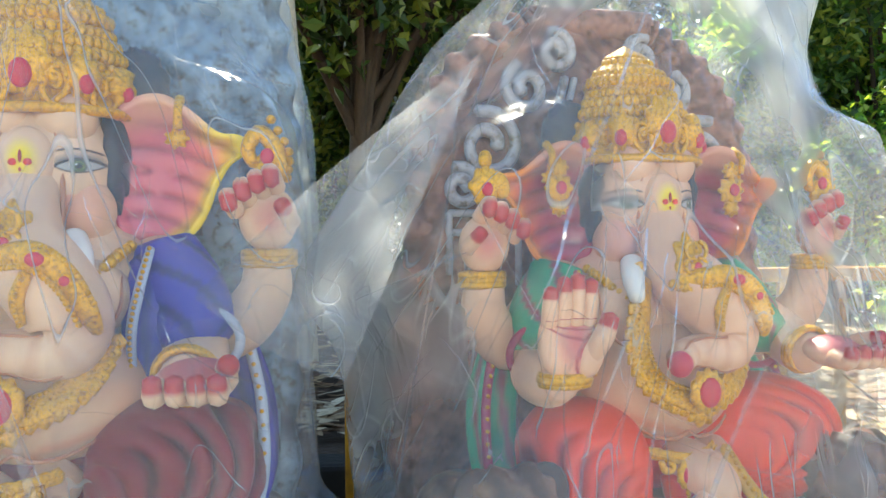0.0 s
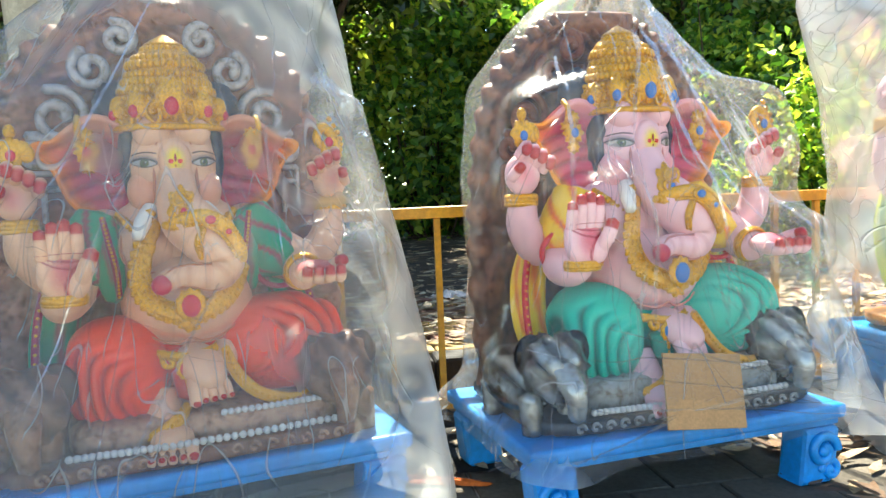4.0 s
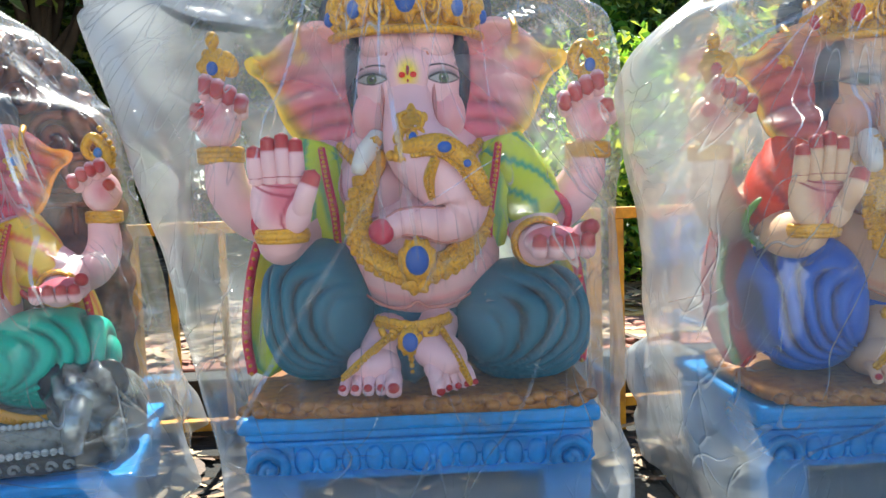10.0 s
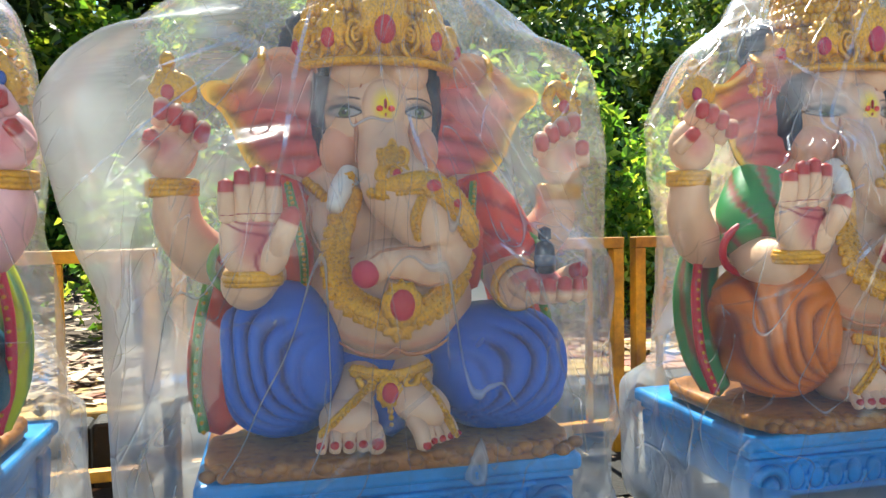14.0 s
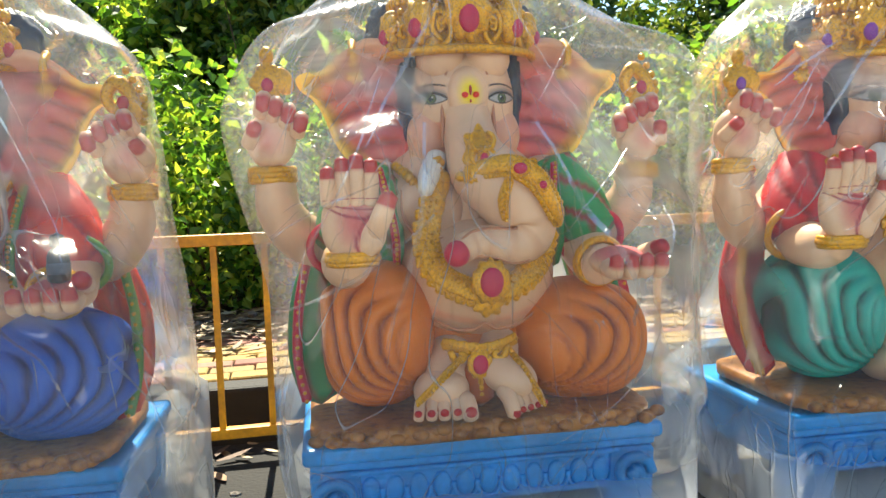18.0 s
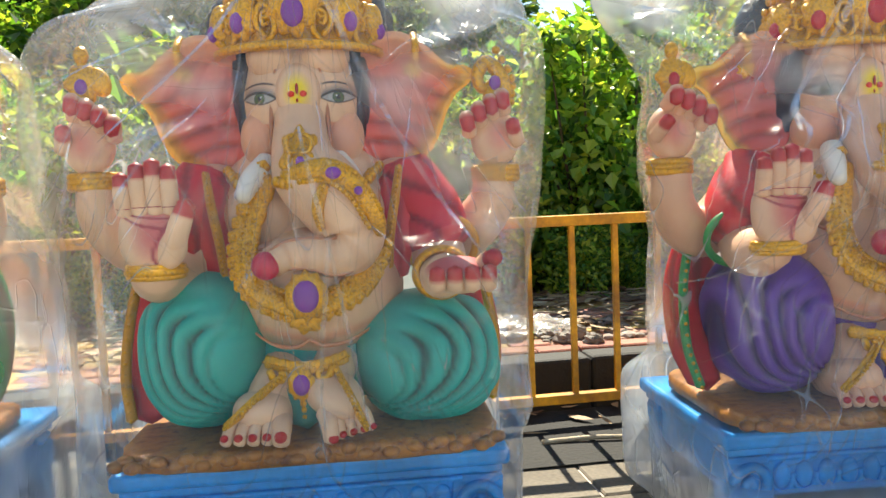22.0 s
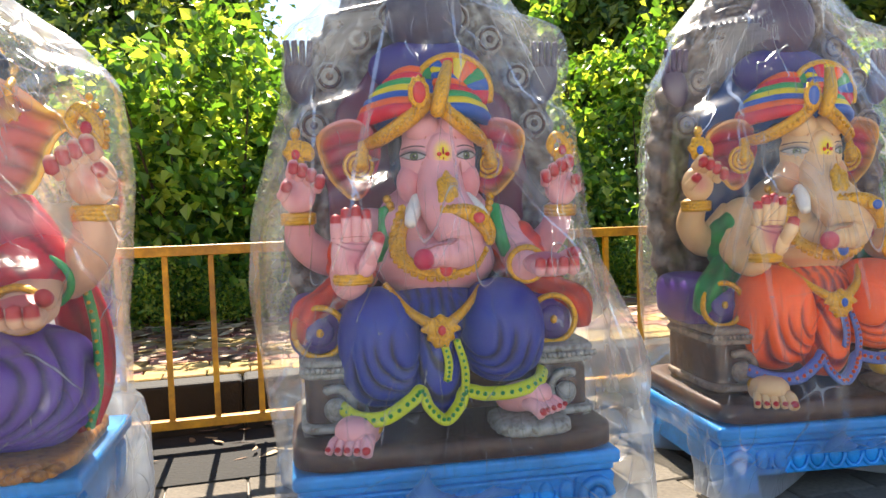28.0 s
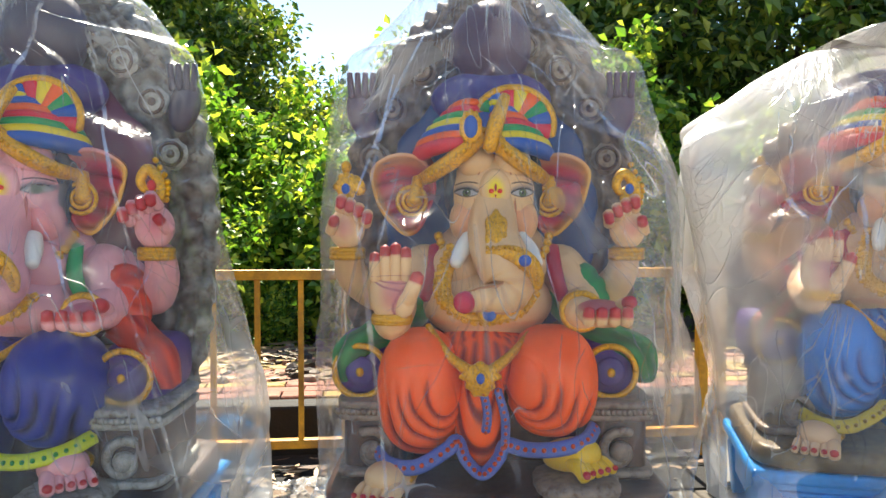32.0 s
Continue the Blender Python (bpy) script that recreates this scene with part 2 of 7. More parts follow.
def box_bm(x0, x1, y0, y1, z0, z1, bev=0.006, bm=None, seg=2):
    own = bm or bmesh.new()
    tmp = bmesh.new()
    bmesh.ops.create_cube(tmp, size=1)
    for v in tmp.verts:
        v.co = Vector(((x0 + x1) / 2 + v.co.x * (x1 - x0), (y0 + y1) / 2 + v.co.y * (y1 - y0), (z0 + z1) / 2 + v.co.z * (z1 - z0)))
    if bev:
        bmesh.ops.bevel(tmp, geom=tmp.edges[:], offset=bev, segments=seg, affect="EDGES", profile=0.5)
    me = bpy.data.meshes.new("tmp")
    tmp.to_mesh(me)
    tmp.free()
    own.from_mesh(me)
    bpy.data.meshes.remove(me)
    return own


def smoothstep(a, b, x):
    t = np.clip((x - a) / (b - a), 0, 1)
    return t * t * (3 - 2 * t)


def mixc(a, b, t):
    t = np.asarray(t)[:, None]
    return np.array(a)[None, :] * (1 - t) + np.array(b)[None, :] * t


def catmull(pts, n):
    """A smooth run of n points through pts (rows of any width)."""
    p = np.array(pts, float)
    if len(p) == 2:
        p = np.array([p[0], (p[0] + p[1]) / 2, p[1]])
    e = np.vstack([2 * p[0] - p[1], p, 2 * p[-1] - p[-2]])
    out = []
    for s in np.linspace(0, len(p) - 1 - 1e-9, n):
        i = int(s)
        u = s - i
        a, b, c, d = e[i], e[i + 1], e[i + 2], e[i + 3]
        out.append(0.5 * (2 * b + (c - a) * u + (2 * a - 5 * b + 4 * c - d) * u * u + (3 * b - a - 3 * c + d) * u ** 3))
    return np.array(out)


class Sculpt:
    """Gathers painted lumps into one mesh. Slots: 0 paint, 1 gold, 2 carving."""
    def __init__(self):
        self.v, self.f, self.c, self.m, self.n = [], [], [], [], 0

    def add(self, verts, faces, cols, slot=0):
        verts = np.asarray(verts, float)
        cols = np.asarray(cols, float)
        if cols.ndim == 1:
            cols = np.tile(cols, (len(verts), 1))
        self.v.append(verts)
        self.c.append(cols)
        self.f += [tuple(i + self.n for i in q) for q in faces]
        self.m += [slot] * len(faces)
        self.n += len(verts)

    def grid(self, rows, cols_, closed, P, C, slot=0, cap0=None, cap1=None):
        """A grid of rows x cols_ points, closed round the columns, with end points cap0 and cap1."""
        faces = []
        for i in range(rows - 1):
            for j in range(cols_ if closed else cols_ - 1):
                k = (j + 1) % cols_
                faces.append((i * cols_ + j, i * cols_ + k, (i + 1) * cols_ + k, (i + 1) * cols_ + j))
        P = np.asarray(P, float)
        C = np.asarray(C, float)
        if C.ndim == 1:
            C = np.tile(C, (len(P), 1))
        if cap0 is not None:
            faces += [(len(P), (j + 1) % cols_, j) for j in range(cols_)]
            P, C = np.vstack([P, [cap0]]), np.vstack([C, C[:1]])
        if cap1 is not None:
            b = (rows - 1) * cols_
            faces += [(len(P), b + j, b + (j + 1) % cols_) for j in range(cols_)]
            P, C = np.vstack([P, [cap1]]), np.vstack([C, C[b:b + 1]])
        self.add(P, faces, C, slot)

    def ball(self, c, r, col, rot=(0, 0, 0), nu=18, nv=11, disp=None, colf=None, slot=0, power=1.0):
        """An egg; disp(unit points) scales it point by point, colf(unit points) paints it."""
        th = np.linspace(0, 2 * np.pi, nu, endpoint=False)
        ph = np.linspace(0, np.pi, nv + 2)[1:-1]
        T, F = np.meshgrid(th, ph)
        U = np.stack([np.sin(F) * np.cos(T), np.sin(F) * np.sin(T), np.cos(F)], -1).reshape(-1, 3)
        U = np.vstack([U, [[0, 0, 1], [0, 0, -1]]])
        S = np.sign(U) * np.abs(U) ** power if power != 1 else U.copy()
        if disp is not None:
            S = S * disp(U)[:, None]
        R = np.array(Euler([radians(a) for a in rot]).to_matrix())
        P = (S * np.array(r)) @ R.T + np.array(c)
        C = colf(U) if colf is not None else np.array(col)
        faces = []
        for i in range(nv - 1):
            for j in range(nu):
                k = (j + 1) % nu
                faces.append((i * nu + j, (i + 1) * nu + j, (i + 1) * nu + k, i * nu + k))
        t, b = nu * nv, nu * nv + 1
        faces += [(t, j, (j + 1) % nu) for j in range(nu)]
        faces += [(b, (nv - 1) * nu + (j + 1) % nu, (nv - 1) * nu + j) for j in range(nu)]
        self.add(P, faces, C, slot)

    def tube(self, pts, rad, col, n=18, sides=12, slot=0, flat=None, colf=None, wave=None):
        """A limb along pts with radii rad; flat squeezes it across; wave(s, angle) ripples it."""
        k = len(pts)
        rr = np.interp(np.linspace(0, k - 1, k), np.linspace(0, k - 1, len(rad)), rad) if len(rad) != k else np.array(rad, float)
        Q = catmull(np.hstack([np.array(pts, float), rr[:, None]]), n)
        P, R = Q[:, :3], Q[:, 3]
        D = np.gradient(P, axis=0)
        D /= np.linalg.norm(D, axis=1)[:, None] + 1e-9
        up = np.array([0.0, 1.0, 0.02])
        if abs(D[0] @ up) > 0.9:
            up = np.array([1.0, 0.0, 0.05])
        a = np.linspace(0, 2 * np.pi, sides, endpoint=False)
        X, C = [], []
        for i in range(n):
            s = np.cross(up, D[i]); s /= np.linalg.norm(s) + 1e-9
            up = np.cross(D[i], s)
            w = 1 if wave is None else wave(i / (n - 1), a)
            q = (np.cos(a) * w * R[i])[:, None] * s + (np.sin(a) * w * R[i] * (flat or 1))[:, None] * up
            X.append(P[i] + q)
            C.append(colf(i / (n - 1), a) if colf is not None else np.tile(col, (sides, 1)))
        self.grid(n, sides, True, np.vstack(X), np.vstack(C), slot, P[0] - D[0] * R[0] * 0.55, P[-1] + D[-1] * R[-1] * 0.55)

    def beads(self, pts, r, col, n, slot=1, squash=1.0):
        for p in catmull(pts, n):
            self.ball(p[:3], (r, r * squash, r), col, nu=6, nv=4, slot=slot)

    def done(self, name, mats):
        V = np.vstack(self.v)
        P = np.vstack(self.c)
        grey = P @ np.array((0.3, 0.5, 0.2))
        self.c = [np.clip(grey[:, None] + (P - grey[:, None]) * 1.16, 0, 1)]
        me = bpy.data.meshes.new(name)
        me.from_pydata(V.tolist(), [], self.f)
        me.update()
        me.shade_smooth()
        for m in mats:
            me.materials.append(m)
        me.polygons.foreach_set("material_index", np.array(self.m, dtype=np.int32))
        at = me.color_attributes.new("paint", "FLOAT_COLOR", "POINT")
        at.data.foreach_set("color", np.hstack([np.clip(np.vstack(self.c), 0, 1), np.ones((self.n, 1))]).ravel())
        return new(name, me), V


# ---------- statue pieces ----------
GOLD, GOLD_D = lin("d9a520"), lin("7a5210")
WHITE, RED, NAIL = lin("e6e2d8"), lin("c01f2e"), lin("a81228")
BLACK, HAIR = lin("151518"), lin("1d2733")
SILVER, SILVER_D = lin("b4b8bb"), lin("26272a")


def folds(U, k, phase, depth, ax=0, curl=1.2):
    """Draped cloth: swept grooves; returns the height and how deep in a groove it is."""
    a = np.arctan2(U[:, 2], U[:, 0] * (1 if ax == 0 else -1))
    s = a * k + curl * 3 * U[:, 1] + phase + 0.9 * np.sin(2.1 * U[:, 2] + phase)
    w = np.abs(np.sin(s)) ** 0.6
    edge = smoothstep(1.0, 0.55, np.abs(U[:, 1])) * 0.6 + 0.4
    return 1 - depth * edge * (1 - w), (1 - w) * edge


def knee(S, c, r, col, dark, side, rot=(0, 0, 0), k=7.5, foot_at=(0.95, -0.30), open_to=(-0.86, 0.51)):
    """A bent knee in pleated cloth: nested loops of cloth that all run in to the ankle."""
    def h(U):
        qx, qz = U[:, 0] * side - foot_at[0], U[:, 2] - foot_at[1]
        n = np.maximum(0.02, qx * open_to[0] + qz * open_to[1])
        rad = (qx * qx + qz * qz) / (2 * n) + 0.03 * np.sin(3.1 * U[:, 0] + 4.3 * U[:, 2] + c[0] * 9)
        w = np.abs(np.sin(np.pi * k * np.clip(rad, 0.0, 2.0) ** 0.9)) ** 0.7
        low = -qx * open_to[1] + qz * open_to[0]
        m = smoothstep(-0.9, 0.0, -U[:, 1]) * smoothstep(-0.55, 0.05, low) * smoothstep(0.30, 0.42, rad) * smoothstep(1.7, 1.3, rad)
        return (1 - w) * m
    # Groove shade is painted into the cloth colour by the mask that cuts it.
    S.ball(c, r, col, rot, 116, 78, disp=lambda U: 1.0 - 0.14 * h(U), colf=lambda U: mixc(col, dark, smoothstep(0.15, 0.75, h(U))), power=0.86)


def finger(S, base, tip, r, skin, nail, bend=0.0):
    b, t = np.array(base, float), np.array(tip, float)
    m = (b + t) / 2 + np.array([0, -bend, 0])
    S.tube([b, m, t], [r, r * 1.04, r * 0.86], skin, 26, 14,
           colf=lambda s, a: np.tile(np.array(skin) + (np.array(nail) - np.array(skin)) * float(smoothstep(0.70, 0.76, s)), (14, 1)))


def raised_hand(S, c, s, skin, palm, nail, bangle=True, mirror=1):
    """An open hand held up, palm to the front, red fingertips and painted creases."""
    c = np.array(c, float)
    dk = np.array(palm) * 0.55
    def line(U):
        x, z = U[:, 0] * mirror, U[:, 2]
        core = smoothstep(0.95, 0.15, np.hypot(x - 0.25, (z - 0.05) * 0.8)) * (U[:, 1] < 0)
        g = smoothstep(0.055, 0.015, np.abs(z - 0.36 + 0.16 * x - 0.20 * x * x))
        g = g + smoothstep(0.055, 0.015, np.abs(z - 0.12 - 0.30 * x * x + 0.22 * x)) * (x < 0.6)
        g = g + smoothstep(0.06, 0.015, np.abs(np.hypot(x - 0.85, z + 0.55) - 0.78)) * (z < 0.25)
        g = np.clip(g, 0, 1)[:, None] * (U[:, 1] < 0)[:, None]
        C = mixc(skin, palm, 0.75 * core)
        return C * (1 - g) + dk * g
    S.ball(c, (0.080 * s, 0.036 * s, 0.088 * s), skin, (-8, 0, 0), 84, 60, colf=line, power=0.8)
    for i, (dx, ln) in enumerate(((-0.057, 0.092), (-0.020, 0.116), (0.017, 0.124), (0.053, 0.110))):
        b = c + np.array([dx * mirror * s, -0.012 * s, 0.055 * s])
        t = c + np.array([dx * 1.02 * mirror * s, -0.03 * s, (0.055 + ln) * s])
        finger(S, b, t, 0.0212 * s, skin, nail, 0.004)
        for q in (0.12, 0.40, 0.60):
            p = b + (t - b) * q
            S.ball(p + np.array([0, -0.0155 * s, 0]), (0.0175 * s, 0.0085 * s, 0.003 * s), tuple(dk), nu=10, nv=6)
    finger(S, c + np.array([0.055 * mirror * s, -0.02 * s, -0.035 * s]), c + np.array([0.100 * mirror * s, -0.05 * s, 0.075 * s]), 0.027 * s, skin, nail, 0.012)
    S.ball(c + np.array([0.052 * mirror * s, -0.026 * s, -0.035 * s]), (0.036 * s, 0.024 * s, 0.052 * s), skin, (0, 20 * mirror, 0), 20, 14)
    if bangle:
        w = c + np.array([0.0, 0.015 * s, -0.092 * s])
        for k in (-1, 0, 1):
            ring = [w + np.array([0.066 * s * math.cos(t), 0.050 * s * math.sin(t), 0.012 * k * s]) for t in np.linspace(0, 2 * np.pi, 25)]
            S.tube(ring, [(0.0125 if k == 0 else 0.009) * s] * 25, GOLD, 50, 8, slot=1)


def giving_hand(S, c, s, skin, palm, nail, mirror=1):
    """A hand held out flat, palm up, the curled fingertips to the front."""
    c = np.array(c, float)
    S.ball(c, (0.085 * s, 0.085 * s, 0.04 * s), skin, (12, 0, 0), 18, 12, colf=lambda U: mixc(skin, palm, 0.8 * smoothstep(0.1, 0.8, U[:, 2])))
    for i, dx in enumerate((-0.058, -0.02, 0.018, 0.054)):
        b = c + np.array([dx * s, -0.05 * s, -0.002 * s])
        m = c + np.array([dx * s * 1.05, -0.105 * s, -0.012 * s])
        t = c + np.array([dx * s * 1.05, -0.118 * s, 0.026 * s])
        S.tube([b, m, t], [0.021 * s, 0.021 * s, 0.017 * s], skin, 10, 8,
               colf=lambda q, a: np.tile(np.array(nail) if q > 0.74 else np.array(skin), (8, 1)))
    finger(S, c + np.array([0.06 * mirror * s, 0.0, 0.02 * s]), c + np.array([0.075 * mirror * s, -0.085 * s, 0.045 * s]), 0.023 * s, skin, nail, 0.0)


def holding_hand(S, c, s, skin, palm, nail, gold, thing="axe", mirror=1, gem=None):
    """A raised back hand with curled fingers that carries a gilt emblem."""
    c = np.array(c, float)
    S.ball(c, (0.062 * s, 0.042 * s, 0.07 * s), skin, (0, 0, 8 * mirror), 16, 12, colf=lambda U: mixc(skin, palm, 0.6 * smoothstep(0.8, 0.1, np.hypot(U[:, 0], U[:, 2])) * (U[:, 1] < 0)))
    for i, dz in enumerate((0.062, 0.05, 0.034, 0.012)):
        b = c + np.array([(0.02 - 0.028 * i) * mirror * s, -0.02 * s, dz * s])
        t = b + np.array([-0.008 * mirror * s, -0.035 * s, 0.018 * s])
        m = b + np.array([-0.012 * mirror * s, -0.04 * s, 0.034 * s])
        S.tube([b, m, t + np.array([0, -0.012 * s, -0.012 * s])], [0.019 * s, 0.019 * s, 0.016 * s], skin, 10, 8,
               colf=lambda q, a: np.tile(np.array(nail) if q > 0.6 else np.array(skin), (8, 1)))
    S.tube([c + np.array([0.05 * mirror * s, -0.02 * s, -0.01 * s]), c + np.array([0.03 * mirror * s, -0.07 * s, 0.03 * s])], [0.02 * s, 0.017 * s], skin, 8, 8,
           colf=lambda q, a: np.tile(np.array(nail) if q > 0.7 else np.array(skin), (8, 1)))
    for k in (-1, 0, 1):
        w = c + np.array([0, 0.015 * s, -0.085 * s])
        ring = [w + np.array([0.052 * s * math.cos(t), 0.04 * s * math.sin(t), 0.012 * k * s]) for t in np.linspace(0, 2 * np.pi, 11)]
        S.tube(ring, [0.010 * s] * 11, gold, 20, 6, slot=1)
    e = 0.80 * s
    h = c + np.array([0.0, -0.01 * s, 0.062 * s])
    if thing == "axe":      # a leaf-edged emblem with knobs
        S.tube([h, h + np.array([0, 0, 0.16 * e])], [0.016 * e, 0.014 * e], gold, 6, 8, slot=1)
        S.ball(h + np.array([0, 0, 0.095 * e]), (0.05 * e, 0.02 * e, 0.055 * e), gold, slot=1, nu=18, nv=12, disp=lambda U: 1 + 0.12 * np.cos(6 * np.arctan2(U[:, 2], U[:, 0])))
        S.ball(h + np.array([-0.045 * mirror * e, 0, 0.10 * e]), (0.032 * e, 0.016 * e, 0.045 * e), gold, (0, 25 * mirror, 0), slot=1, nu=12, nv=9)
        S.ball(h + np.array([0, 0, 0.175 * e]), (0.022 * e, 0.02 * e, 0.028 * e), gold, slot=1, nu=10, nv=7)
    else:                   # a curling scroll
        q = [h + np.array([x * mirror * e, 0, z * e]) for x, z in ((0.0, 0.0), (0.03, 0.05), (0.02, 0.11), (-0.02, 0.15), (-0.05, 0.11), (-0.035, 0.07), (-0.01, 0.085))]
        S.tube(q, [0.018 * e, 0.024 * e, 0.024 * e, 0.022 * e, 0.02 * e, 0.016 * e, 0.012 * e], gold, 30, 8, slot=1)
        S.ball(h + np.array([0.0, 0, 0.05 * e]), (0.036 * e, 0.018 * e, 0.05 * e), gold, slot=1, nu=14, nv=9)
        S.beads([h + np.array([0.05 * mirror * e, 0, 0.03 * e]), h + np.array([0.055 * mirror * e, 0, 0.1 * e]), h + np.array([0.01 * mirror * e, 0, 0.185 * e])], 0.013 * e, gold, 7)
    if gem:
        S.ball(h + np.array([0, -0.02 * e, 0.085 * e]), (0.018 * e, 0.01 * e, 0.022 * e), gem, nu=10, nv=7)


EAR_LINE = [(0.14, 0.06), (0.16, 0.125), (0.21, 0.16), (0.27, 0.162), (0.33, 0.125), (0.385, 0.08), (0.43, 0.074), (0.456, 0.058), (0.445, 0.028), (0.41, 0.0), (0.382, -0.05), (0.364, -0.10), (0.335, -0.15), (0.285, -0.187), (0.23, -0.23), (0.19, -0.20), (0.155, -0.15), (0.14, -0.05)]


EAR_ROUND = [(0.14, 0.05), (0.18, 0.10), (0.24, 0.12), (0.30, 0.105), (0.345, 0.065), (0.34, 0.01), (0.32, -0.05), (0.285, -0.10), (0.235, -0.14), (0.19, -0.12), (0.16, -0.06), (0.14, 0.0)]


def ear(S, c, side, s, inner, mid, rim, top, line=EAR_LINE, mid_z=-0.03):
    """A wide fan ear about the brow point c: a rolled upper fold drawn out to a spout, ribs arching up from the narrow foot."""
    n, k = 30, 96
    L = catmull(line + line[:1], k + 1)[:k, :2]
    O = np.array((0.235, mid_z))
    r = np.linspace(0, 1, n)[:, None]
    X = O[0] + (L[None, :, 0] - O[0]) * r
    Z = O[1] + (L[None, :, 1] - O[1]) * r
    Rr = np.broadcast_to(r, X.shape)
    d = np.hypot(X - 0.205, Z + 0.33)
    live = smoothstep(0.08, 0.30, Rr) * smoothstep(1.0, 0.84, Rr) * smoothstep(0.10, 0.0, Z - 0.05)
    rib = (1 - np.abs(np.sin(d * 58 + 3.0 * (X - 0.2)))) ** 1.6 * live
    roll = np.exp(-((Rr - 0.91) / 0.08) ** 2)
    fold = smoothstep(0.05, 0.11, Z) * smoothstep(0.45, 0.8, Rr)
    out = smoothstep(0.25, 0.40, X - 0.30 * (Z + 0.10))
    edge = smoothstep(0.66, 0.96, Rr) * smoothstep(0.17, 0.25, X)
    spout = smoothstep(0.36, 0.44, X)
    mixf = lambda C, col, a: C * (1 - a[..., None]) + np.array(col) * a[..., None]
    C = np.tile(np.array(inner), X.shape + (1,))
    C = mixf(C, np.array(inner) * 0.82, smoothstep(0.6, 0.1, Rr) * 0.8)
    C = mixf(C, mid, out)
    C = mixf(C, rim, np.maximum(0.9 * edge, spout))
    C = mixf(C, top, 0.85 * fold * smoothstep(0.41, 0.33, X))
    # Shade in the rib grooves is painted in by darkening the colour.
    C = C * (1 - 0.5 * rib)[..., None]
    for layer in (0, 1):
        Y = 0.13 - 0.10 * np.maximum(0, X - 0.2) - 0.020 * roll - 0.034 * fold + 0.032 * (1 - Rr * Rr) + 0.015 * rib
        if layer:
            Y = 0.195 - 0.10 * np.maximum(0, X - 0.2) - 0.065 * Rr ** 3
        P = np.stack([c[0] + side * X * s, c[1] + Y * s, c[2] + Z * s], -1).reshape(-1, 3)
        S.grid(n, k, True, P, C.reshape(-1, 3))


def jewel(S, c, r, gem, gold=GOLD, tall=1.15, petals=12):
    c = np.array(c, float)
    S.ball(c, (r, r * 0.35, r * tall), gold, slot=1, nu=24, nv=10, disp=lambda U: 1 + 0.1 * np.cos(petals * np.arctan2(U[:, 2], U[:, 0])))
    S.ball(c + np.array([0, -r * 0.25, 0]), (r * 0.6, r * 0.3, r * 0.66 * tall), gem, nu=14, nv=9)


def eye_pair(S, c, skull, k, dx, s, skin):
    """Painted almond eyes with slate lids, lashes and thin brows, laid on a skull of size k."""
    rx, rz = 0.058, 0.056
    def paint(sd):
        def f(U):
            x, z = U[:, 0] * sd * rx, U[:, 2] * rz
            C = np.tile(np.array(skin), (len(U), 1))
            def lay(col, a):
                a = np.clip(np.where(U[:, 1] < 0, a, 0), 0, 1)[:, None]
                C[:] = C * (1 - a) + np.array(col)[None, :] * a
            t = np.clip((x + 0.002) / 0.040, -1.2, 1.2)
            up = 0.0125 * (1 - t * t) + 0.0015 + 0.004 * t
            lo = -0.0125 * (1 - t * t) + 0.0010 + 0.002 * t
            inside = smoothstep(-0.0008, 0.0008, up - z) * smoothstep(-0.0008, 0.0008, z - lo) * (np.abs(t) < 1)
            lay(lin("4a5560"), 0.8 * smoothstep(0.022, 0.002, z - up) * smoothstep(-0.001, 0.002, z - up) * smoothstep(1.15, 0.8, np.abs(t)))
            lay(lin("a4a29e"), inside)
            d = np.hypot(x + 0.001, z - 0.001)
            lay(lin("56683c"), inside * smoothstep(0.0140, 0.0122, d))
            lay(BLACK, inside * np.maximum(smoothstep(0.0070, 0.0055, d), 0.7 * smoothstep(0.0022, 0.0008, np.abs(d - 0.0115))))
            # Painted highlight: a small white glint on the iris.
            lay(lin("e8e8e8"), inside * smoothstep(0.0026, 0.0014, np.hypot(x + 0.005, z - 0.0045)))
            lay(BLACK, smoothstep(0.0040, 0.0018, np.abs(z - up - 0.0010)) * smoothstep(1.18, 1.0, np.abs(t)))
            lay(lin("2a1c1e"), 0.9 * smoothstep(0.0024, 0.0010, np.abs(z - lo)) * smoothstep(1.05, 0.9, np.abs(t)))
            lay(lin("241c1a"), smoothstep(0.0032, 0.0014, np.abs(z - 0.035 + 5.0 * (x + 0.004) ** 2)) * smoothstep(0.042, 0.032, np.abs(x)))
            return C
        return f
    ny, nx = 58, 60
    gx, gz = np.meshgrid(np.linspace(-1, 1, nx), np.linspace(-1, 1, ny))
    for sd in (-1, 1):
        U = np.stack([gx.ravel(), np.full(gx.size, -1.0), gz.ravel()], 1)
        X, Z = sd * dx + U[:, 0] * rx * s, c[2] - skull[2] + U[:, 2] * rz * s
        a, b = np.abs(X / (0.158 * k)) ** 1.075, np.abs(Z / (0.185 * k)) ** 1.075
        Y = -0.15 * k * np.sqrt(np.maximum(0.02, 1 - a * a - b * b)) ** 0.93 - 0.003
        P = np.stack([skull[0] + X, skull[1] + Y, skull[2] + Z], 1)
        S.grid(ny, nx, False, P, paint(sd)(U))


